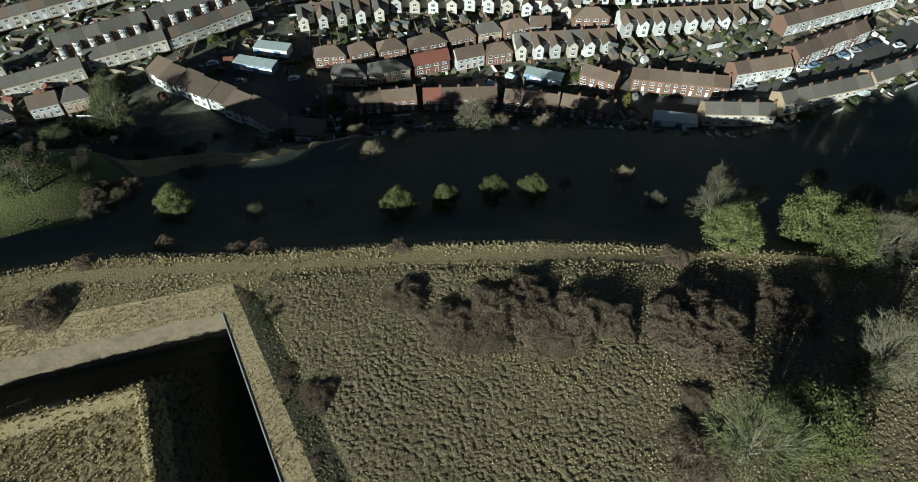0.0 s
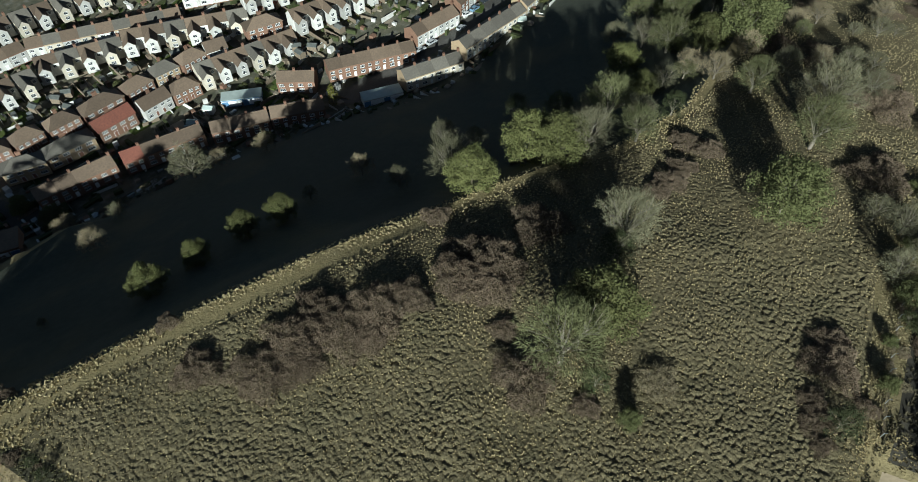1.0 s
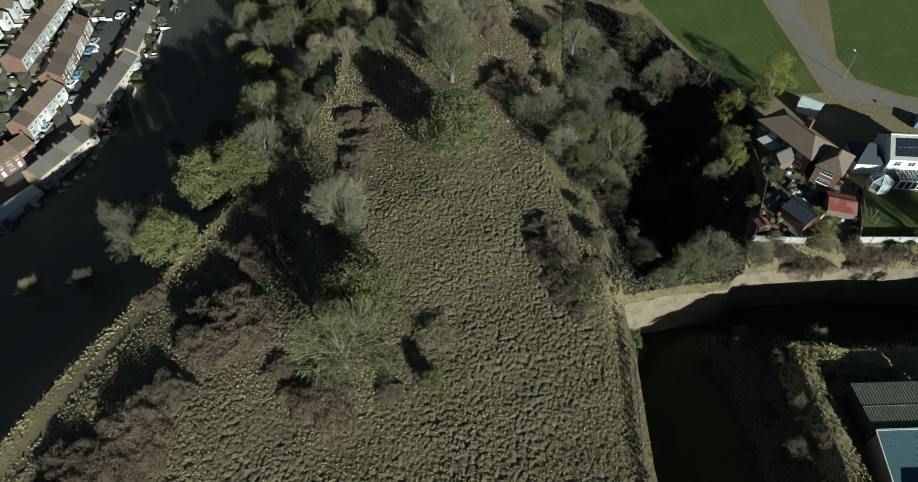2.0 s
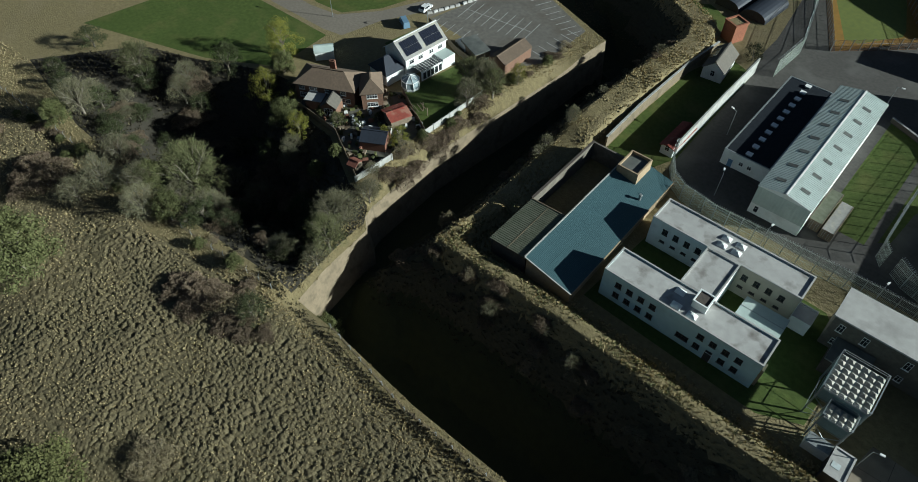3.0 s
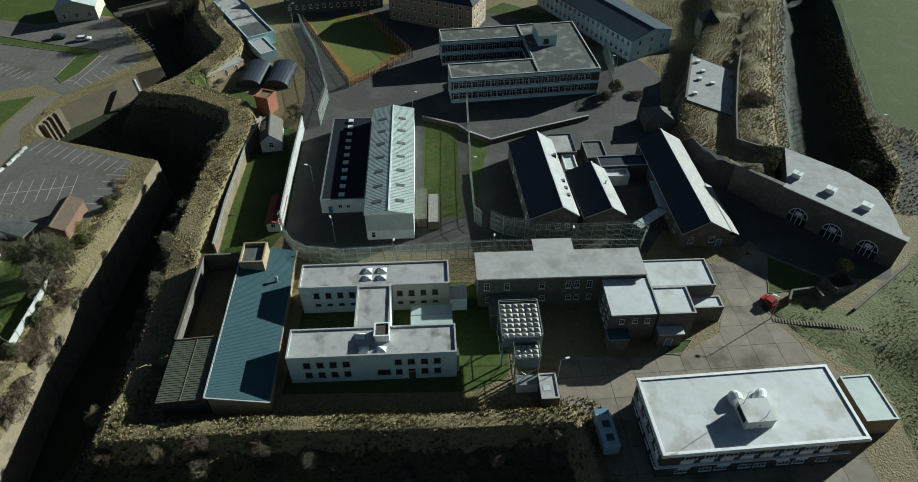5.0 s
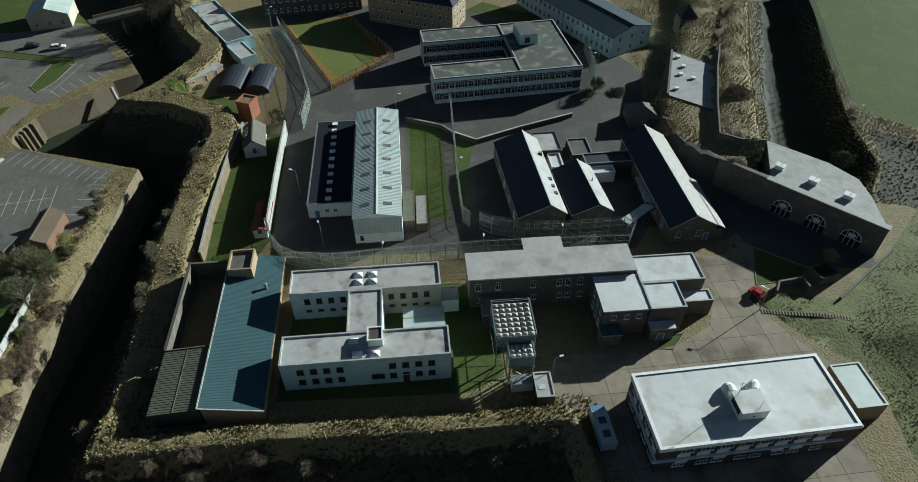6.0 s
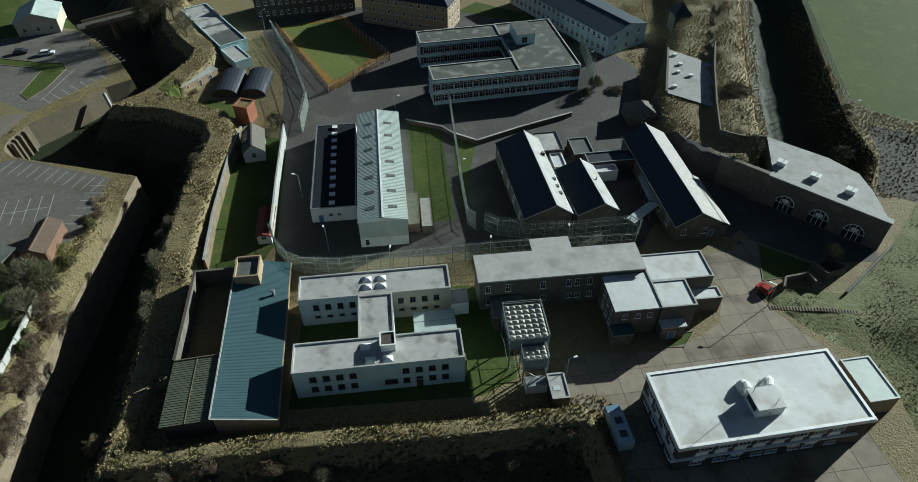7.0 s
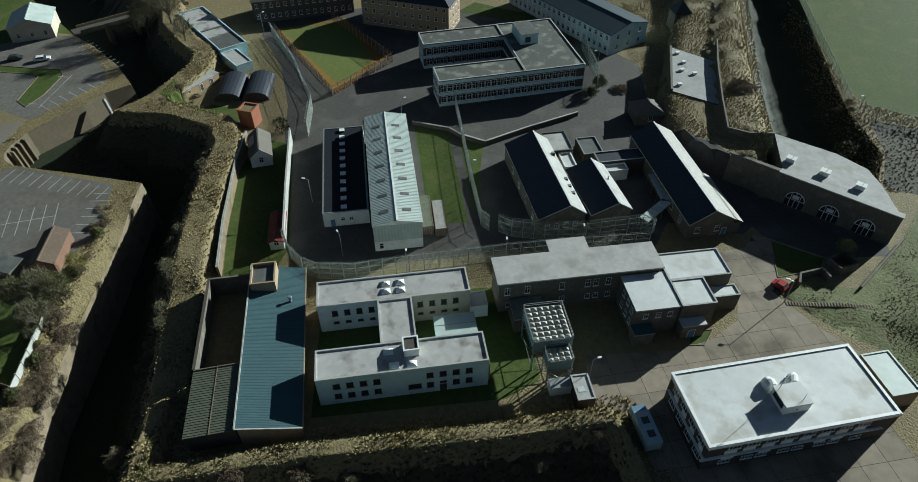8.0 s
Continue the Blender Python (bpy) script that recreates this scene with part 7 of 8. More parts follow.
along([(-53.5, 70), (-58.5, 100), (-61, 129)], 26, ["thicket", "thicket", "pale_bush", "bare"], -3.2, 2.0, 1.6, 4.0, 1)
along([(-52, 47), (-25, 50), (8, 54.5), (24, 58)], 40, ["thicket", "thicket", "bare", "pale_bush"], 4.2, 2.6, 1.6, 4.2, 2)
along([(-66.5, 38), (-71, 62), (-74, 90), (-77, 112)], 30, ["thicket", "pale_bush", "thicket", "pale_bush", "green", "bare"], -3.0, 3.0, 1.4, 3.6, 3)
along([(-72, 183), (-75, 165), (-86, 149), (-70, 143)], 16, ["thicket", "pale_bush"], -2.0, 2.0, 1.5, 3.5, 4)
along([(-70, 24), (-90, 26), (-112, 30), (-140, 22)], 48, ["dark", "thicket", "thicket", "bare", "dark"], 0.0, 9.0, 3.5, 8.0, 5)
along([(-84, 17), (-120, 13), (-158, 12)], 34, ["dark", "thicket", "bare", "dark"], 0.0, 7.0, 4.0, 8.5, 21)
along([(-66, 16), (-100, 5), (-160, -8), (-210, -18)], 40, ["thicket", "thicket", "pale_bush", "green"], 0.0, 1.6, 1.8, 3.6, 6)
along([(-66, 26), (-82, 30), (-100, 36), (-122, 46)], 28, ["thicket", "dark", "thicket", "bare", "dark"], 0.0, 6.0, 3.5, 7.5, 7)
along([(-84, 60), (-92, 50), (-104, 42), (-114, 48)], 26, ["green", "yellow", "thicket", "dark", "bare"], 0.0, 3.0, 1.4, 3.2, 8)
along([(31, -76), (20.8, -39), (6.5, 5)], 22, ["thicket", "thicket", "dark"], 0.0, 1.4, 1.0, 3.0, 9)
along([(96, 136), (104, 160)], 5, ["thicket", "bare"], 0.0, 2.5, 2.0, 4.0, 10)
along([(90, -160), (60, -172), (20, -160), (-30, -158), (-70, -150)], 46, ["bare", "pale", "evergreen", "thicket", "lichened"], 0.0, 8.0, 2.5, 6.0, 11)
along([(-85, -148), (-120, -136), (-180, -134)], 26, ["thicket", "bare", "evergreen"], 0.0, 3.0, 1.6, 4.0, 12)
along([(-60, -189), (-100, -186), (-160, -186)], 34, ["thicket", "evergreen", "green", "bare", "yellow"], 0.0, 5.0, 1.2, 3.4, 13)
along([(10, -229), (-40, -224), (-100, -217), (-160, -214)], 44, ["thicket", "evergreen", "bare", "green"], 0.0, 3.5, 1.4, 3.6, 14)
along([(8, -190), (-30, -187), (-60, -181)], 24, ["thicket", "evergreen", "green"], 0.0, 2.5, 1.2, 2.8, 15)
along([(130, -212), (90, -214), (60, -226), (30, -236)], 34, ["thicket", "evergreen", "bare", "lichened"], 0.0, 6.0, 1.8, 4.6, 16)
along([(120, -178), (96, -188), (80, -198)], 26, ["bare", "lichened", "evergreen", "thicket"], 0.0, 8.0, 3.0, 6.5, 17)
along([(-120, -60), (-150, -72), (-200, -92)], 26, ["lichened", "bare", "pale", "evergreen"], 0.0, 14.0, 5.0, 9.0, 18)
along([(-140, -22), (-180, -36), (-240, -52)], 44, ["bare", "lichened", "pale", "thicket", "thicket"], 0.0, 16.0, 4.0, 9.0, 19)
along([(70, -113), (64, -122), (66, -132), (84, -136)], 26, ["thicket", "thicket", "bare", "pale_bush"], 0.0, 4.0, 2.0, 5.0, 20)
plant("yellow", -86.5, -157.0, 4.2, 1.5)
plant("yellow", -148.0, -196.5, 9.0, 0.8)
for group in KINDS.values():
    for ob in group:
        for o in (ob, *ob.children_recursive):
            bpy.data.objects.remove(o)

# ---- fences, yards, vehicles ----
def fence(name, label, line, h=4.4, step=2.8, mat=None, wires=7, bars=3):
    """Welded-mesh fence: a post and a barred panel for each bay."""
    mat = mat or MESH_FENCE
    ob = thing(name, label, "fence", 0, 0, 0)

    def post():
        s = Shape(METAL)
        s.box(-0.06, 0.06, -0.06, 0.06, -0.3, h + 0.15)
        s.beam((0, 0, h + 0.1), (0, -0.35, h + 0.45), 0.06, 0.06)
        return s.mesh("fence_post")

    def panel(w):
        s = Shape(mat)
        for k in range(wires):
            x = w * (k + 0.5) / wires
            s.box(x - 0.028, x + 0.028, -0.012, 0.012, 0.0, h)
        for k in range(bars + 1):
            z = h * k / bars
            s.box(0.06, w - 0.06, -0.02, 0.02, z, z + 0.07)
        return s.mesh("fence_panel")

    def coil(w):
        s = Shape(METAL)
        turns = int(w / 0.4)
        pts = [Vector((w * k / (turns * 6), -0.2 + 0.26 * math.cos(k * math.pi / 3), h + 0.4 + 0.26 * math.sin(k * math.pi / 3))) for k in range(turns * 6 + 1)]
        for p, q in zip(pts, pts[1:]):
            s.beam(p, q, 0.03, 0.03)
        return s.mesh("wire_coil")

    for (x0, y0), (x1, y1) in zip(line, line[1:]):
        d = Vector((x1 - x0, y1 - y0))
        n = max(1, round(d.length / step))
        w = round(d.length / n, 2)
        rz = math.degrees(math.atan2(d.y, d.x))
        for k in range(n):
            x, y = x0 + d.x * k / n, y0 + d.y * k / n
            z = ground_z(x, y)
            o = new("fence_post", shared(("post", h), post))
            o.parent, o.matrix_basis = ob, pose(x, y, z, 0, 0, rz)
            if h > 4:
                o = new("wire_coil", shared(("coil", w, h), lambda: coil(w)))
                o.parent, o.matrix_basis = ob, pose(x, y, z, 0, 0, rz)
            o = new("fence_panel", shared(("panel", w, h, mat.name, wires), lambda: panel(w)))
            o.parent, o.matrix_basis = ob, pose(x, y, z, 0, 0, rz)
    return ob


INNER = [(-38.3, 99.5), (-36.5, 95.5), (-33, 91.5), (-29.6, 90), (-22, 90), (-11.6, 92.2), (0.3, 94.4), (8, 95.8), (20, 97.6), (38, 99.6), (39.6, 104), (37.4, 104.6), (25.2, 102.3), (16.5, 102), (9.5, 103), (6.6, 104.7)]
fence("security_fence", "tall pale green weldmesh security fence", INNER, 4.4, wires=13)
fence("security_fence", "tall pale green weldmesh security fence beside the path", [(-3.5, 154.2), (1.3, 117.6), (3.0, 106.5), (4.8, 104.6)], 4.4, wires=13)
fence("security_fence", "tall pale weldmesh fence along the sloping lane", [(-63, 196.5), (-51.3, 175), (-42.3, 153.5), (-41, 140)], 4.4, wires=15)
RUSTY = material("rusty_fence_paint", (0.2, 0.1, 0.04), (0.12, 0.07, 0.035), big=0.5, fine=2.0)
fence("pitch_fence", "rust-coloured mesh fence round the sports pitch", [(-62.5, 199), (-38, 160.4), (-23, 180), (-46, 209.5)], 3.0, 2.4, RUSTY, wires=9)
fence("field_fence", "pale palisade fence along the far ditch", [(121, 262), (116, 226), (104.5, 157), (106, 153), (118, 146.5), (150, 143)], 2.6, 3.2, MESH_FENCE, wires=9)
fence("security_fence", "pale weldmesh fence beside the offices", [(36, 163), (37, 171), (35, 190)], 4.4, wires=13)
fence("field_fence", "post and wire fence between field and ditch", [(-62, 16), (-80, 11), (-100, 6.5), (-130, 0.5), (-160, -6)], 1.2, 3.0, TIMBER, wires=1, bars=3)
fence("moat_fence", "wire fence along the moat edge", [(-57, 19.5), (-28, 20.5), (-9, 24.2), (2, 25.5)], 1.2, 3.0, TIMBER, wires=1, bars=2)


def lamp_post(x, y, h, label, rz=0.0):
    ob = thing("lamp_post", label, "street lamp", x, y, ground_z(x, y), rz, "lamp posts")
    s = Shape(METAL)
    s.tube((0, 0, -0.3), (0, 0, h), 0.09, 0.06, 7)
    s.beam((0, 0, h - 0.05), (1.1, 0, h + 0.15), 0.07, 0.07)
    s.part("pole", ob)
    s = Shape(TRIM)
    s.box(0.8, 1.5, -0.16, 0.16, h + 0.1, h + 0.28)
    s.part("lamp_head", ob, "pale lamp head")


for x, y, h, rz in ((-35.3, 113.9, 6.5, 170), (-25.8, 96.5, 6, 120), (-17.5, 147.5, 7, 10), (21.3, 66.2, 6, 20), (61.4, 84.8, 6, 160), (0.5, 122, 6, 0), (-12.0, 91.0, 6, 90), (8.0, 94.6, 6, 90),
                    (24, 98.8, 6, 90), (-115.8, 115, 7, 20), (-130.8, 72.5, 7, 200), (-66, 198, 7, 45), (38, 176, 6, 180), (104, 152, 6, 200), (-110, 88.5, 6, 0)):
    lamp_post(x, y, h, "slim galvanised lamp post with one pale head", rz)


def tank_tower():
    """Sectional water tanks with pressed pyramid panels on a braced steel tower."""
    ob = thing("water_tanks", "pale sectional water tanks on a braced steel tower", "water tank", 11.4, 68.2, 0, 9.0)
    PANEL = material("pressed_panel", (0.42, 0.4, 0.34), (0.3, 0.29, 0.25), big=0.4, fine=1.2, stain=(0.22, 0.21, 0.17), stain_scale=0.8, stain_amount=0.6)
    AQUA = material("tank_side", (0.25, 0.33, 0.32), (0.18, 0.24, 0.24), big=0.3, fine=1.0)
    for x0, y0, nx, ny, z0, z1, c in ((0.0, 0.0, 6, 7, 5.4, 7.8, 1.1), (1.9, -3.4, 4, 3, 4.2, 6.4, 1.0)):
        s = Shape(AQUA)
        s.box(x0, x0 + nx * c, y0, y0 + ny * c, z0, z1)
        for k in range(nx + 1):
            s.box(x0 + k * c - 0.04, x0 + k * c + 0.04, y0 - 0.05, y0, z0, z1)
        s.part("tank_body", ob, "weathered blue-green tank side")
        for i in range(nx):
            for j in range(ny):
                a, b = x0 + i * c, y0 + j * c
                s = Shape(PANEL)
                pts = [(a + 0.03, b + 0.03, z1), (a + c - 0.03, b + 0.03, z1), (a + c - 0.03, b + c - 0.03, z1), (a + 0.03, b + c - 0.03, z1), (a + c / 2, b + c / 2, z1 + 0.42)]
                s.solid(pts, [(0, 1, 4), (1, 2, 4), (2, 3, 4), (3, 0, 4)])
                s.part("roof_panel", ob)
        for x, y in ((x0, y0), (x0 + nx * c, y0), (x0, y0 + ny * c), (x0 + nx * c, y0 + ny * c)):
            s = Shape(METAL)
            s.box(x - 0.12, x + 0.12, y - 0.12, y + 0.12, -0.3, z1 + 1.0)
            s.part("leg", ob)
        X0, X1, Y0, Y1 = x0 - 0.15, x0 + nx * c + 0.15, y0 - 0.15, y0 + ny * c + 0.15
        for z in (2.0, z0, z1 + 0.95, z1 + 0.5):
            for p, q in (((X0, Y0, z), (X1, Y0, z)), ((X1, Y0, z), (X1, Y1, z)), ((X1, Y1, z), (X0, Y1, z)), ((X0, Y1, z), (X0, Y0, z))):
                s = Shape(METAL)
                s.beam(p, q, 0.07, 0.07)
                s.part("rail", ob)
        for p, q in (((X0, Y0, 0), (X1, Y0, z0)), ((X1, Y0, 0), (X0, Y0, z0)), ((X1, Y0, 0), (X1, Y1, z0)), ((X0, Y1, 0), (X0, Y0, z0))):
            s = Shape(METAL)
            s.beam(p, q, 0.08, 0.08)
            s.part("brace", ob)
    s = Shape(TRIM, METAL)
    s.box(2.1, 5.7, -5.6, -3.6, -0.2, 2.2, 0, 1)
    s.part("valve_box", ob, "white valve housing")


tank_tower()
rshed = thing("flat_roofed_shed", "small flat-roofed shed with rust-stained felt", "shed", 18.5, 60.3, 0, 9)
flat_block(rshed, 0, 3.0, 0, 5.0, 2.9, DARKBRICK, STONE_FELT, STONE_FELT, rim=0.08)
s = Shape(RUST)
s.box(0.5, 1.7, 1.6, 2.6, 2.83, 2.87)
s.part("rust_patch", rshed, "rust-red patch")


def wheels(ob, spots, r=0.34, w=0.22):
    for x, y in spots:
        s = Shape(RUBBER)
        s.tube((x, y - w / 2, r), (x, y + w / 2, r), r, r, 12)
        t = s.part("wheel", ob)
        s = Shape(METAL)
        s.tube((x, y - w / 2 - 0.012, r), (x, y + w / 2 + 0.012, r), r * 0.6, r * 0.6, 8)
        s.part("rim", t)


def car(x, y, rz, paint, label, z=None, van=False, kind="car", l=4.2):
    ob = thing(kind, label, kind, x, y, ground_z(x, y) if z is None else z, rz, "parked " + kind + "s")
    k = l / 4.2
    side = [(-2.1, 0.3), (2.1, 0.3), (2.08, 0.72), (1.2, 0.85), (0.6, 1.42), (-1.3, 1.45), (-1.95, 0.95), (-2.1, 0.75)] if not van else \
           [(-2.1, 0.3), (2.1, 0.3), (2.08, 0.85), (1.5, 1.05), (1.0, 1.9), (-2.05, 1.95), (-2.1, 1.0)]
    n = len(side)
    s = Shape(paint)
    pts = [(a * k, -0.86 + (0.12 if b > 1.2 else 0), b) for a, b in side] + [(a * k, 0.86 - (0.12 if b > 1.2 else 0), b) for a, b in side]
    s.solid(pts, [tuple(range(n)), tuple(range(n, 2 * n))[::-1]] + [(i, i + n, (i + 1) % n + n, (i + 1) % n) for i in range(n)])
    s.part("body", ob)
    s = Shape(GLASS)
    if van:
        s.solid([(1.06 * k, -0.74, 1.84), (1.06 * k, 0.74, 1.84), (1.5 * k, 0.76, 1.12), (1.5 * k, -0.76, 1.12)], [(0, 1, 2, 3)])
    else:
        for a, b in (((0.62, 1.41), (1.16, 0.9)), ((-1.92, 1.0), (-1.36, 1.43))):
            s.solid([(a[0] * k + 0.03, -0.7, a[1] + 0.02), (a[0] * k + 0.03, 0.7, a[1] + 0.02), (b[0] * k + 0.03, 0.74, b[1] + 0.02), (b[0] * k + 0.03, -0.74, b[1] + 0.02)], [(0, 1, 2, 3)])
        for sg in (-1, 1):
            s.solid([(-1.6 * k, 0.868 * sg, 0.95), (0.85 * k, 0.868 * sg, 0.92), (0.5 * k, 0.762 * sg, 1.38), (-1.25 * k, 0.762 * sg, 1.4)], [(0, 1, 2, 3)])
    s.part("glazing", ob)
    wheels(ob, [(1.3 * k, -0.78), (1.3 * k, 0.78), (-1.3 * k, -0.78), (-1.3 * k, 0.78)])


car(-129.4, 180.0, 20, CARS[0], "white hatchback parked on the asphalt", l=4.6)
car(-137.8, 180.4, 18, CARS[1], "dark saloon parked on the asphalt")
car(-115.6, 85.0, 160, CARS[3], "pale blue van on the drive", van=True, kind="van", l=4.8)
car(-117.8, 93.8, 105, CARS[0], "white car by the lane")
car(-98.0, 90.4, 170, CARS[0], "white camper van by the fence", van=True, kind="van", l=5.2)
car(-92.0, 91.5, 170, CARS[4], "silver trailer boat hull under a cover", kind="boat", l=4.5)
car(61.9, 88.9, 130, CARS[2], "small red car beside the roofless bunker", l=2.9)
street = random.Random(3)
for k, (x, y) in enumerate(((-112.9, -154.0), (-121.8, -150.8), (-126.8, -150.2), (-146.2, -151.4), (-150.6, -151.6), (-157.7, -152.6), (-163.5, -154.0), (-169.3, -155.4), (-174.2, -156.6), (-178.6, -157.4), (-139.0, -147.2), (-186, -154.2),
                            (20, -207), (-12, -205), (-25, -205), (-52, -205.2), (-66, -205.8), (-90, -206.6), (38, -205), (45, -212), (47, -216))):
    car(x, y, 178 + street.uniform(-6, 10), CARS[street.randrange(5)], ("parked hatchback on the street by the terrace", "parked saloon at the kerb of the street")[k % 2], z=float(valley(x)))

lorry = thing("box_lorry", "pale blue box lorry with a dusty roof", "lorry", 28.8, 56.3, 0, 102)
s = Shape(material("lorry_paint", (0.36, 0.46, 0.5), (0.28, 0.36, 0.4), rough=0.4, stain=(0.5, 0.46, 0.38), stain_scale=0.5, stain_amount=0.5))
s.box(-3.7, 2.2, -1.25, 1.25, 0.9, 3.1)
s.part("box_body", lorry)
s = Shape(CARS[3])
s.solid([(2.25, -1.2, 0.6), (3.9, -1.2, 0.6), (3.9, 1.2, 0.6), (2.25, 1.2, 0.6), (2.25, -1.2, 2.8), (3.4, -1.15, 2.8), (3.4, 1.15, 2.8), (2.25, 1.2, 2.8)], [(0, 1, 5, 4), (1, 2, 6, 5), (2, 3, 7, 6), (3, 0, 4, 7), (4, 5, 6, 7)])
s.part("cab", lorry)
s = Shape(GLASS)
s.box(-2.6, -1.4, -0.6, 0.6, 3.1, 3.16)
s.box(-0.2, 1.0, -0.6, 0.6, 3.1, 3.16)
s.part("roof_hatch", lorry)
wheels(lorry, [(3.0, -1.1), (3.0, 1.1), (-2.4, -1.1), (-2.4, 1.1)], 0.48, 0.3)


def container(x, y, rz, l, w, h, mat, roof, label):
    ob = thing("shipping_container", label, "container", x, y, 0, rz, "storage containers")
    s = Shape(mat, roof)
    s.box(0, w, 0, l, 0.05, h, 0, 1)
    k = 0.2
    while k < l:
        s.box(-0.04, w + 0.04, k, k + 0.14, 0.15, h - 0.15)
        k += 0.34
    for a in (0, w - 0.1):
        s.box(a, a + 0.1, -0.02, l + 0.02, h, h + 0.06)
    s.part("body", ob)
    s = Shape(METAL)
    for a in (0.5, 0.9, w - 0.9, w - 0.5):
        s.box(a, a + 0.05, -0.08, -0.02, 0.2, h - 0.2)
    s.part("door_bars", ob)


for k in range(3):
    container(41.2 + 2.62 * k, 37.4 + 0.5 * k, 10.7, 6.06, 2.44, 2.6, BLUE, RUST, "blue steel container with a rusting white top")
container(49.4, 41.0, 10.7, 4.2, 6.4, 2.4, GREY_FELT, NAVY, "wide black-topped steel store")
container(50.2, 35.4, 10.7, 5.0, 9.2, 2.3, REDBRICK, RED_SHEET, "wide store with a red corrugated roof")
container(35.2, 37.3, 6.0, 3.2, 2.4, 2.1, SHEET, SHEET, "small pale green metal store")
container(-9.6, 103.0, 8.0, 10.5, 2.5, 2.5, TIMBER, MOSSY, "long storage container with a mossy top")
container(-6.7, 102.6, 8.0, 9.5, 2.4, 2.3, TIMBER, SLATE, "storage container with a patchy pale top")


# Painted bays, joints and kerbs.
def strip(name, label, runs, w, mat, z=0.006, h=0.008, category="markings"):
    ob = thing(name, label, category, 0, 0, 0, 0, "", "structure")
    for (x0, y0), (x1, y1) in runs:
        s = Shape(mat)
        d = Vector((x1 - x0, y1 - y0))
        s.box(0, d.length, -w / 2, w / 2, 0, h)
        o = s.part("line", ob)
        o.matrix_basis = pose(x0, y0, ground_z(x0, y0) + z, 0, 0, math.degrees(math.atan2(d.y, d.x)))


PAINT = material("worn_road_paint", (0.5, 0.5, 0.48), (0.28, 0.28, 0.27), big=0.5, fine=2.0, amount=0.9)


def bays(p, q, n, depth, side):
    p, q = Vector(p), Vector(q)
    d = (q - p).normalized()
    nrm = Vector((-d.y, d.x)) * side * depth
    return [(tuple(p.lerp(q, k / n)), tuple(p.lerp(q, k / n) + nrm)) for k in range(n + 1)]


strip("bay_markings", "worn white parking bay lines", bays((-109.5, 125.4), (-84, 118.9), 10, 4.8, -1) + bays((-81.6, 116.5), (-81.0, 103), 5, 4.8, -1)
      + bays((-110.9, 102.6), (-91.8, 108.4), 8, 4.6, 1) + bays((-110.9, 102.6), (-91.8, 108.4), 8, 4.6, -1) + [((-110.9, 102.6), (-91.8, 108.4))] + bays((-112, 94), (-100, 97.2), 5, 4.2, -1), 0.13, PAINT)
strip("bay_markings", "white bay lines on the upper car park", bays((-104.5, 166), (-114, 152), 6, 4.6, -1) + bays((-107, 174), (-124, 190), 9, 4.8, -1) + [((-116.5, 171), (-117.5, 153))]
      + bays((-150, 164), (-132, 158), 8, 4.5, -1) + bays((-117.2, 170), (-118.2, 155), 1, 3.0, -1), 0.14, PAINT)
strip("pitch_lines", "pale line markings on the pitch", [((-60, 198.5), (-39, 164)), ((-39, 164), (-26, 180.5))], 0.1, PAINT, 0.01)
kerb = thing("kerb", "pale concrete kerb round the grass", "kerb", 0, 0, 0, 0, "", "structure")
for poly in (LAWN_F, ISLAND, LAWN_E):
    for (x0, y0), (x1, y1) in zip(poly, poly[1:] + poly[:1]):
        s = Shape(CONC)
        d = Vector((x1 - x0, y1 - y0))
        s.box(0, d.length, -0.07, 0.07, -0.15, 0.12)
        o = s.part("kerb_length", kerb)
        o.matrix_basis = pose(x0, y0, 0, 0, 0, math.degrees(math.atan2(d.y, d.x)))
blocks = random.Random(8)
for (x0, y0), (x1, y1), n in (((-115.6, 93.5), (-113.4, 103.2), 6), ((-113.4, 103.8), (-112.4, 114), 6), ((-112.2, 114.8), (-112.3, 123), 5)):
    for k in range(n):
        ob = thing("barrier_block", "pale concrete barrier block beside the lane", "barrier", x0 + (x1 - x0) * k / n, y0 + (y1 - y0) * k / n, 0, 80 + blocks.uniform(-12, 12), "barrier blocks")
        s = Shape(PALE_FELT)
        s.solid([(-0.7, -0.35, 0), (0.7, -0.35, 0), (0.7, 0.35, 0), (-0.7, 0.35, 0), (-0.6, -0.22, 0.6), (0.6, -0.22, 0.6), (0.6, 0.22, 0.6), (-0.6, 0.22, 0.6)],
                [(0, 1, 5, 4), (1, 2, 6, 5), (2, 3, 7, 6), (3, 0, 4, 7), (4, 5, 6, 7)])
        s.part("block", ob)
steps = thing("earth_steps", "pale steps climbing the grassy mound", "steps", 0, 0, 0)
for k in range(30):
    x, y = 61.8 + 0.55 * k, 84.6 - 0.04 * k
    s = Shape(CONC)
    z = ground_z(x, y)
    s.box(x, x + 0.26, y - 0.5, y + 0.5, z - 0.2, z + 0.12)
    s.part("tread", steps)
pipe = thing("outfall_pipe", "pale pipe running down the moat wall", "pipe", 0, 0, 0)
s = Shape(WALL_GREY)
s.tube((-101.4, 157.4, 0.2), (-99.2, 155.2, -4.6), 0.5, 0.5, 12)
s.part("tube", pipe)
bridge = thing("moat_bridge", "narrow concrete bridge across the moat", "bridge", -125.5, 201.0, 0, 40)
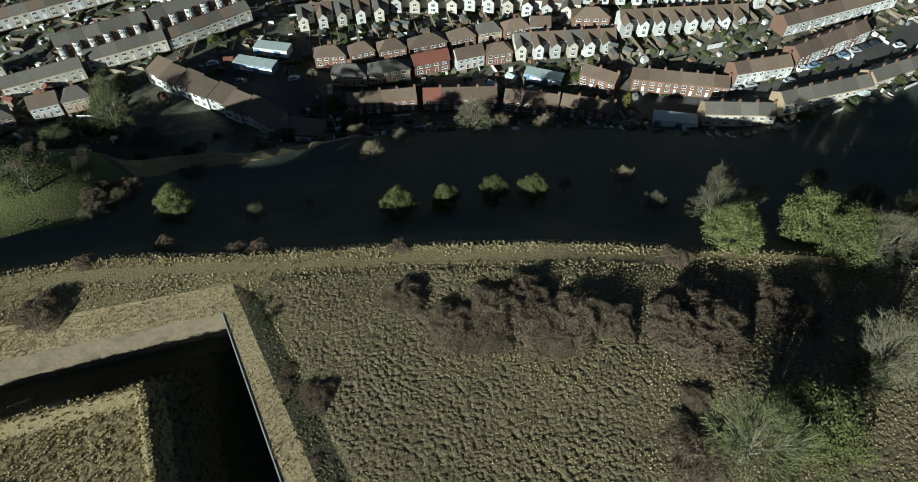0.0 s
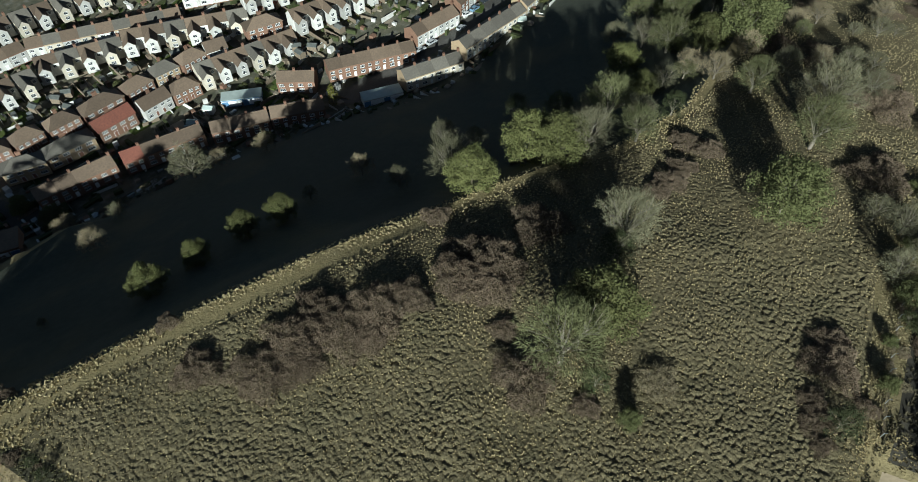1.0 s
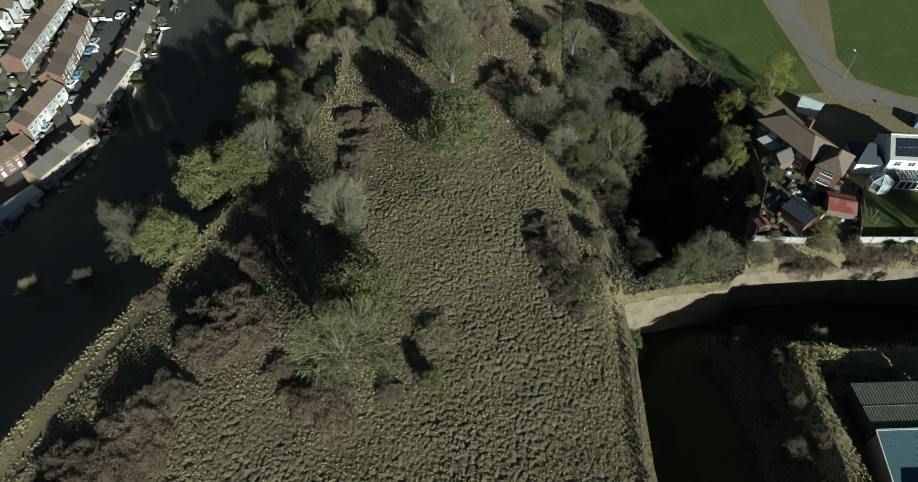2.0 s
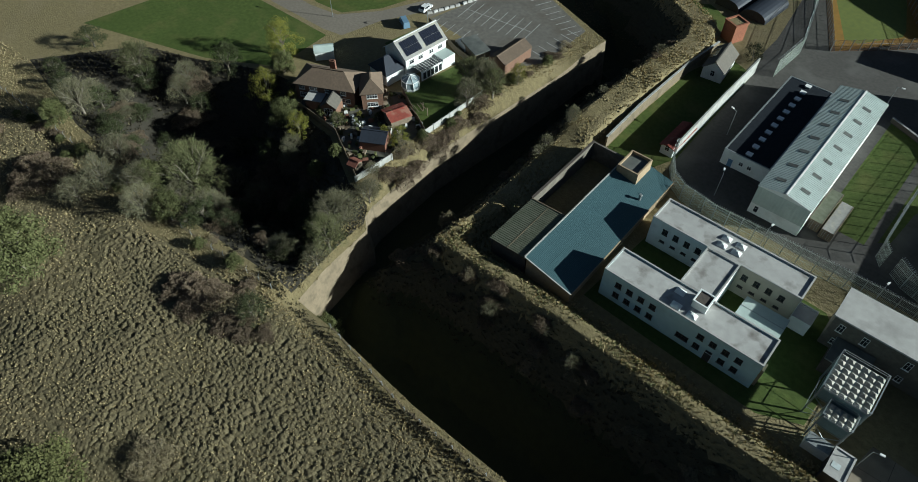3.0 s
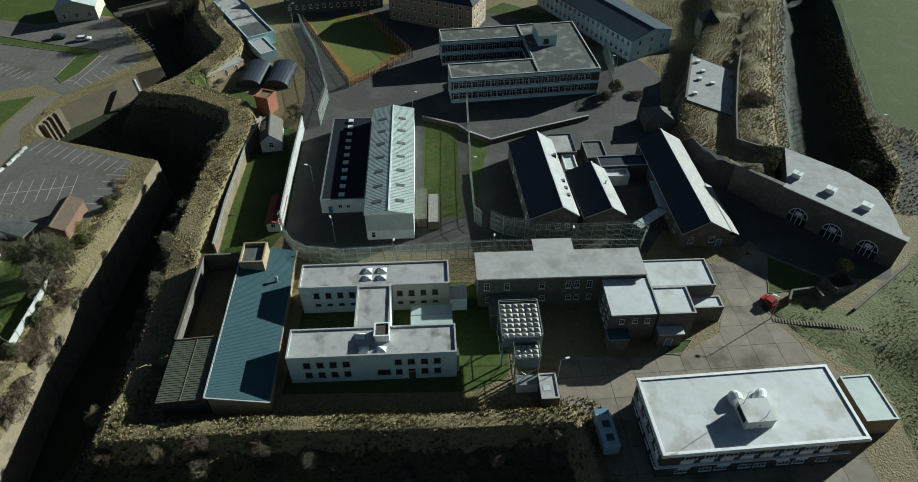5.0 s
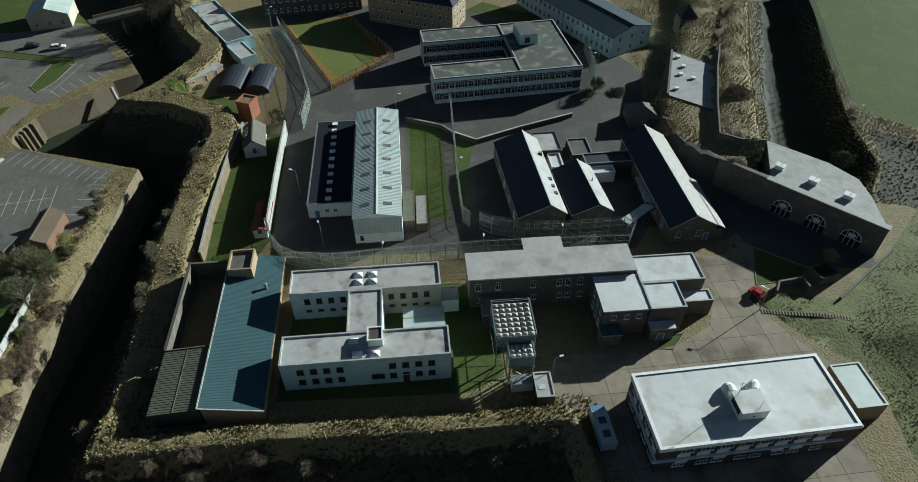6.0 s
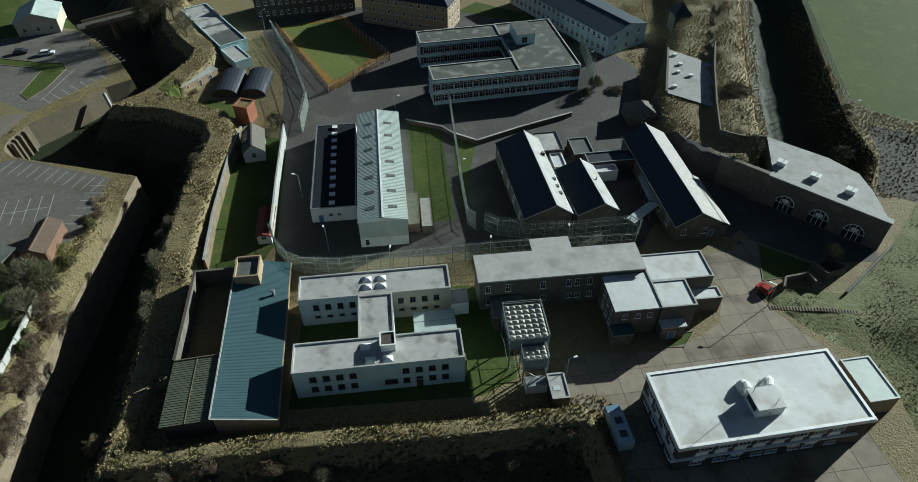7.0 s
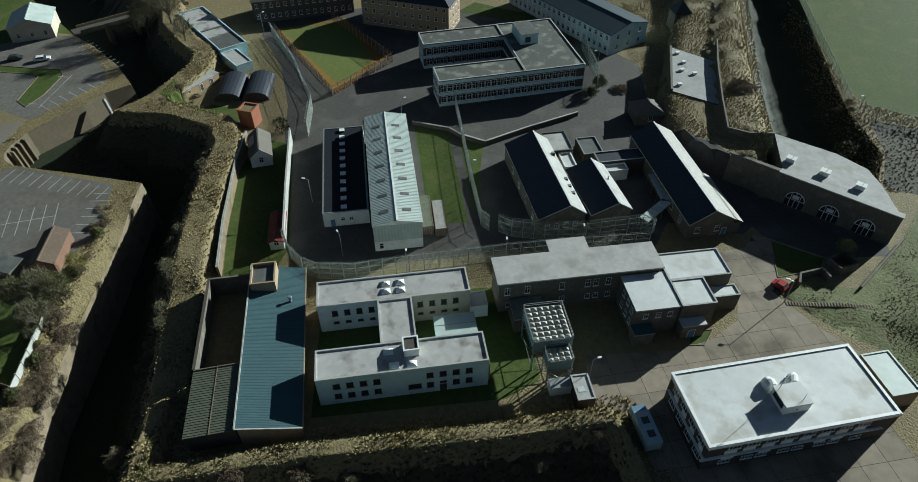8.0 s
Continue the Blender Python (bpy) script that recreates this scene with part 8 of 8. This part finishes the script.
s = Shape(ASPHALT, MASON)
s.box(-4, 34, -2.4, 2.4, -0.5, 0.15, 1, 0)
s.part("deck", bridge)
for v in (-2.5, 2.3):
    s = Shape(MASON)
    s.box(-2, 34, v, v + 0.2, 0.15, 1.1)
    s.part("parapet", bridge)
for u in (6, 15, 24):
    s = Shape(MASON)
    s.box(u, u + 1.2, -2.2, 2.2, -12, -0.5)
    s.part("pier", bridge)
marks = thing("painted_wall_mark", "small white painted mark on the moat wall", "marking", 61.6, -73.5, -3.0, 181)
s = Shape(TRIM)
for k in range(2):
    s.box(0.9 * k, 0.9 * k + 0.6, -0.02, 0.02, 0.0, 0.14)
    s.box(0.9 * k, 0.9 * k + 0.6, -0.02, 0.02, 0.4, 0.54)
    s.box(0.9 * k, 0.9 * k + 0.6, -0.02, 0.02, 0.8, 0.94)
    s.box(0.9 * k + 0.46, 0.9 * k + 0.6, -0.02, 0.02, 0.1, 0.84)
s.part("bars", marks)

# Grass tufts, uncounted.
def tufts(name, label, keep, box, gap, r0, r1, tall, mat, seed, blades=9):
    rng = np.random.default_rng(seed)
    gx, gy = np.meshgrid(np.arange(box[0], box[1], gap), np.arange(box[2], box[3], gap))
    x, y = gx.ravel() + rng.uniform(-0.5, 0.5, gx.size) * gap, gy.ravel() + rng.uniform(-0.5, 0.5, gx.size) * gap
    k = keep(x, y)
    x, y = x[k], y[k]
    n, sides = x.size, blades
    z = height(x, y) + np.where(inside(x, y, FIELD) | glacis(x, y), 0.85 * field_lump(x, y), 0)
    r = rng.uniform(r0, r1, n) * (0.85 + 0.5 * fbm(x, y, 0.25, 7, 2))
    h = tall * rng.uniform(0.5, 1.2, n) * (0.8 + 0.7 * np.clip(fbm(x, y, 0.12, 4, 3) + 0.2, -0.5, 0.8))
    a = rng.uniform(0, 6.283, n)[:, None] + np.arange(sides) * (2 * np.pi / sides) * 1.618 + rng.uniform(-0.5, 0.5, (n, sides))
    c, q = np.cos(a), np.sin(a)
    reach = np.sqrt((np.arange(sides) + rng.uniform(0.1, 0.9, (n, sides))) / sides)
    out, foot = r[:, None] * reach * rng.uniform(0.75, 1.25, (n, sides)), r[:, None] * reach * rng.uniform(0.1, 0.6, (n, sides))
    w = r[:, None] * rng.uniform(0.2, 0.42, (n, sides))
    zz = np.repeat((z - 0.05)[:, None], sides, 1)
    bx, by = x[:, None] + foot * c, y[:, None] + foot * q
    tip = np.stack([x[:, None] + out * c, y[:, None] + out * q, zz + h[:, None] * (1.12 - 0.75 * reach) * rng.uniform(0.75, 1.15, (n, sides))], 2)
    v = np.stack([np.stack([bx - w * q, by + w * c, zz], 2), np.stack([bx + w * q, by - w * c, zz], 2), tip], 2).reshape(-1, 3)
    f = [np.arange(n * sides * 3).reshape(1, -1, 3)]
    me = bpy.data.meshes.new(name)
    me.from_pydata(v.tolist(), [], np.concatenate(f, 1).reshape(-1, 3).tolist())
    me.materials.append(mat)
    tagged(new(name, me), label, "grass", kind="stuff")


FOOTPATHS = [[(8.2, -68.7), (8.7, -63.2), (6.0, -56.6), (0.6, -50.2), (-9.7, -42.3), (-17.1, -36.4)],
             [(20.5, -39.1), (18.8, -48.2), (22.9, -61.0), (28.7, -74.7), (30.5, -79.2)],
             [(-108.1, -2.8), (-92.2, -2.9), (-79.0, 1.3), (-59.2, 2.4), (-49.4, 0.7), (-37.3, -4.3), (-24.8, -8.9)],
             [(-87.1, -23.5), (-74.3, -22.9), (-60.4, -22.4), (-45.0, -17.5), (-27.2, -18.0)],
             [(-92.2, 4.6), (-68.8, 9.8), (-36.3, 15.6), (-17.5, 19.1)]]


def field_spot(x, y):
    wave = 0.5 * fbm(x, y, 0.1, 3, 2)
    worn = np.zeros(x.shape, bool)
    for line in FOOTPATHS:
        worn |= away(x + wave, y - wave, line) < 0.42
    bare = fbm(x * 0.6 + y * 0.5, y - x * 0.4, 0.42, 12, 2) < -0.55
    margin = inside(x, y, [(-57, 16), (-90, 4), (-120, 0), (-220, -18), (-220, -8), (-162, 4), (-130, 4.5), (-92, 10.5), (-72, 15.5)])
    return (inside(x, y, FIELD) | margin) & (x > -235) & ~worn & ~bare


def fort_grass(x, y):
    bank = inside(x, y, FORT) & (x > 38) & (y < 33) & ~inside(x, y, CONCRETE)
    bank = bank & ~inside(x, y, MOUND)
    return bank | (inside(x, y, FORT) & (x > 40) & (y < 0)) | ((away(x, y, CREST) < np.where(inside(x, y, FORT), 6.5, 2.4)) & (y > -70) & (x < 50) & (y < 190))


def keep_grass(x, y):
    z = height(x, y)
    roof = inside(x, y, [(58.5, 181), (53.5, 155), (65.5, 147.6), (70.5, 172)]) | inside(x, y, [(74, 133.5), (69, 117), (60, 121), (92, 100), (93, 122)])
    return ((y > 119) & (x > 48) & (x < 122) & (z > -6.5) & ~inside(x, y, PLAYING_FIELD) & ~inside(x, y, EAST_BANK)) & ~inside(x, y, YARD) & ~inside(x, y, CONCRETE) & ~roof & ~inside(x, y, LAWN_E)


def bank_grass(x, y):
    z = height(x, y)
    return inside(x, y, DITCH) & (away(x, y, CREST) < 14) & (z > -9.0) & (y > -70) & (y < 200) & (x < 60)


tufts("grass_tufts", "straw-coloured grass tussocks all over the field", field_spot, (-200, 31, -82, 25), 0.66, 0.2, 0.44, 0.46, TUFT, 1, 10)
tufts("rampart_tufts", "dry grass tussocks along the rampart crest", fort_grass, (-110, 112, -70, 190), 0.68, 0.34, 0.66, 0.55, RAMP_TUFT, 2, 11)
tufts("moat_edge_tufts", "rough grass along the outer edge of the moat", lambda x, y: (away(x, y, OUTER) < np.where((x < -58) & (y > 34) & (y < 118), 9.0, 6.0)) & ~inside(x, y, DITCH) & ~inside(x, y, GARDEN) & ~inside(x, y, PATIO) & ~inside(x, y, CARPARK) & ~inside(x, y, UPPER_PARK) & ~inside(x, y, TRACK)
      & ((y > -20) | inside(x, y, RIM)), (-125, 80, -82, 190), 0.6, 0.25, 0.46, 0.36, RAMP_TUFT, 3, 8)
tufts("keep_tufts", "dry grass on the casemate mound", keep_grass, (48, 130, 50, 262), 0.72, 0.34, 0.66, 0.5, RAMP_TUFT, 4, 10)
tufts("brow_tufts", "pale grass tussocks along the brow of the hill", lambda x, y: (away(x, y, BROW) < 2.2 + 1.6 * fbm(x, y, 0.15, 3, 2)), (-130, 130, -105, -40), 0.75, 0.3, 0.6, 0.5, TUFT, 5)
tufts("scrub_tufts", "dark low scrub beside the field", lambda x, y: inside(x, y, SCRUB_STRIP), (4, 36, -82, 5), 0.7, 0.35, 0.7, 0.6, SCRUB_TUFT, 6, 11)
# Bank tufts get the dark tone to match the shaded bank.
tufts("bank_tufts", "coarse grass on the ditch bank, shade put in its dark tone", bank_grass, (-110, 60, -70, 200), 0.95, 0.4, 0.8, 0.5, DARK_TUFT, 7, 8)
tufts("hedge_tufts", "dark straggling hedge between field and moat", lambda x, y: away(x, y + 0.6 * fbm(x, y, 0.1, 2, 2), [(-66, 16.5), (-57, 17), (-28, 19.6), (-9, 22.8), (3, 24)]) < 0.9, (-70, 6, 12, 28), 0.6, 0.35, 0.7, 0.9, DARK_TUFT, 8, 9)


def yard_clutter():
    """Pots, chairs, planters and odds and ends on the terraces behind the brick houses."""
    rng = random.Random(29)
    s = Shape(TRIM, TIMBER, REDBRICK, LEAF_DARK, METAL, LEAF_GREEN)
    for _ in range(330):
        x, y = rng.uniform(-107, -77), rng.uniform(44, 67)
        if not inside(np.array([x]), np.array([y]), PATIO)[0]:
            continue
        l, w, h = rng.uniform(0.3, 1.3), rng.uniform(0.3, 0.9), rng.uniform(0.3, 1.1)
        a = rng.uniform(0, 3.14)
        c, q = math.cos(a), math.sin(a)
        z = 0.0
        s.prism([(x + u * c - v * q, y + u * q + v * c) for u, v in ((0, 0), (l, 0), (l * 0.9, w), (0.1 * l, w))], z - 0.1, z + h, rng.choice((0, 1, 1, 2, 3, 3, 4, 5)))
    tagged(new("terrace_clutter", s.mesh("terrace_clutter")), "pots, chairs and planters strewn over garden terraces", "garden clutter", kind="stuff")


yard_clutter()
tufts("mound_tufts", "olive grass tussocks on the mound and the spur", lambda x, y: (inside(x, y, MOUND) | inside(x, y, HILL_GREEN)) & ~inside(x, y, CONCRETE), (60, 125, -135, 120), 0.75, 0.28, 0.5, 0.22, OLIVE_TUFT, 9, 8)
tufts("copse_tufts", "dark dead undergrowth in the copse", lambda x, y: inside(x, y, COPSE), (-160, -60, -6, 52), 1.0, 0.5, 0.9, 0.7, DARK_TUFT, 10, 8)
# Dark tufts repeat the shade painted on the bank under them.
tufts("east_bank_tufts", "rough grass beyond the casemates, its colour dimmed for shade", lambda x, y: inside(x, y, EAST_BANK), (96, 150, 112, 152), 1.0, 0.4, 0.7, 0.45, DARK_TUFT, 11, 8)


def brow_ground(x, y):
    lane = away(x, y + 0.5 * fbm(x, y, 0.1, 5, 2), [(-70, -63), (-43, -68), (-20, -72.6), (1, -77.6), (33.5, -83.6), (52, -86.6), (75, -90), (120, -98)]) < 1.5
    return (y < -58) & (x > -72) & (x < 112) & ~inside(x, y, BELOW) & ~inside(x, y, FIELD) & ~inside(x, y, DITCH) & ~inside(x, y, FORT) & ~inside(x, y, RIM) & ~inside(x, y, SCRUB_STRIP) & ~lane


tufts("verge_tufts", "rough grass between the moat and the brow track", brow_ground, (-72, 112, -100, -58), 0.72, 0.34, 0.64, 0.5, TUFT, 12, 10)


# Concrete slabs of the yard, laid in bays.
def cut(poly, a, b, c):
    """The piece of a polygon where a x + b y <= c."""
    out = []
    for (x0, y0), (x1, y1) in zip(poly, poly[1:] + poly[:1]):
        d0, d1 = a * x0 + b * y0 - c, a * x1 + b * y1 - c
        if d0 <= 0:
            out.append((x0, y0))
        if d0 * d1 < 0:
            t = d0 / (d0 - d1)
            out.append((x0 + (x1 - x0) * t, y0 + (y1 - y0) * t))
    return out


def slabs():
    yard_ob = bpy.data.objects["concrete_yard"]
    rng = random.Random(17)
    ang = radians(10.7)
    ux, uy = math.cos(ang), math.sin(ang)
    step, gap = 4.6, 0.07
    for i in range(-2, 22):
        for j in range(2, 26):
            u0, v0 = i * step + 24, j * step - 12
            piece = list(CONCRETE)
            for a, b, c in ((-ux, -uy, -u0), (ux, uy, u0 + step - gap), (uy, -ux, -v0), (-uy, ux, v0 + step - gap)):
                piece = cut(piece, a, b, c) if piece else piece
            if len(piece) < 3:
                continue
            area = abs(sum(x0 * y1 - x1 * y0 for (x0, y0), (x1, y1) in zip(piece, piece[1:] + piece[:1]))) / 2
            if area < 0.6:
                continue
            s = Shape(CONC)
            s.prism(piece, -0.02, 0.012 + rng.uniform(0, 0.012))
            s.part("slab", yard_ob)


slabs()
for k, (x, y) in enumerate(((-115.2, 133.2), (-115.4, 135.0), (-115.2, 136.9), (-114.9, 138.8))):
    ob = thing("wall_buttress", "stone buttress against the curved moat wall", "buttress", x, y, 0, 6 - 4 * k, "moat buttresses")
    s = Shape(EARTHY)
    pts = [(0, -0.3, -7), (1.5, -0.3, -7), (1.5, 0.3, -7), (0, 0.3, -7), (0, -0.3, -0.3), (0.8, -0.3, -0.6), (0.8, 0.3, -0.6), (0, 0.3, -0.3)]
    s.solid(pts, [(0, 1, 5, 4), (1, 2, 6, 5), (2, 3, 7, 6), (3, 0, 4, 7), (4, 5, 6, 7), (3, 2, 1, 0)])
    s.part("masonry", ob)
tufts("crest_tufts", "olive winter grass on the front rampart", lambda x, y: (away(x, y, CREST) < 5.2) & inside(x, y, FORT) & (y > 42) & (y < 64) & (x > -50) & (x < 25), (-52, 26, 42, 64), 0.6, 0.3, 0.55, 0.5, OLIVE_TUFT, 13, 10)
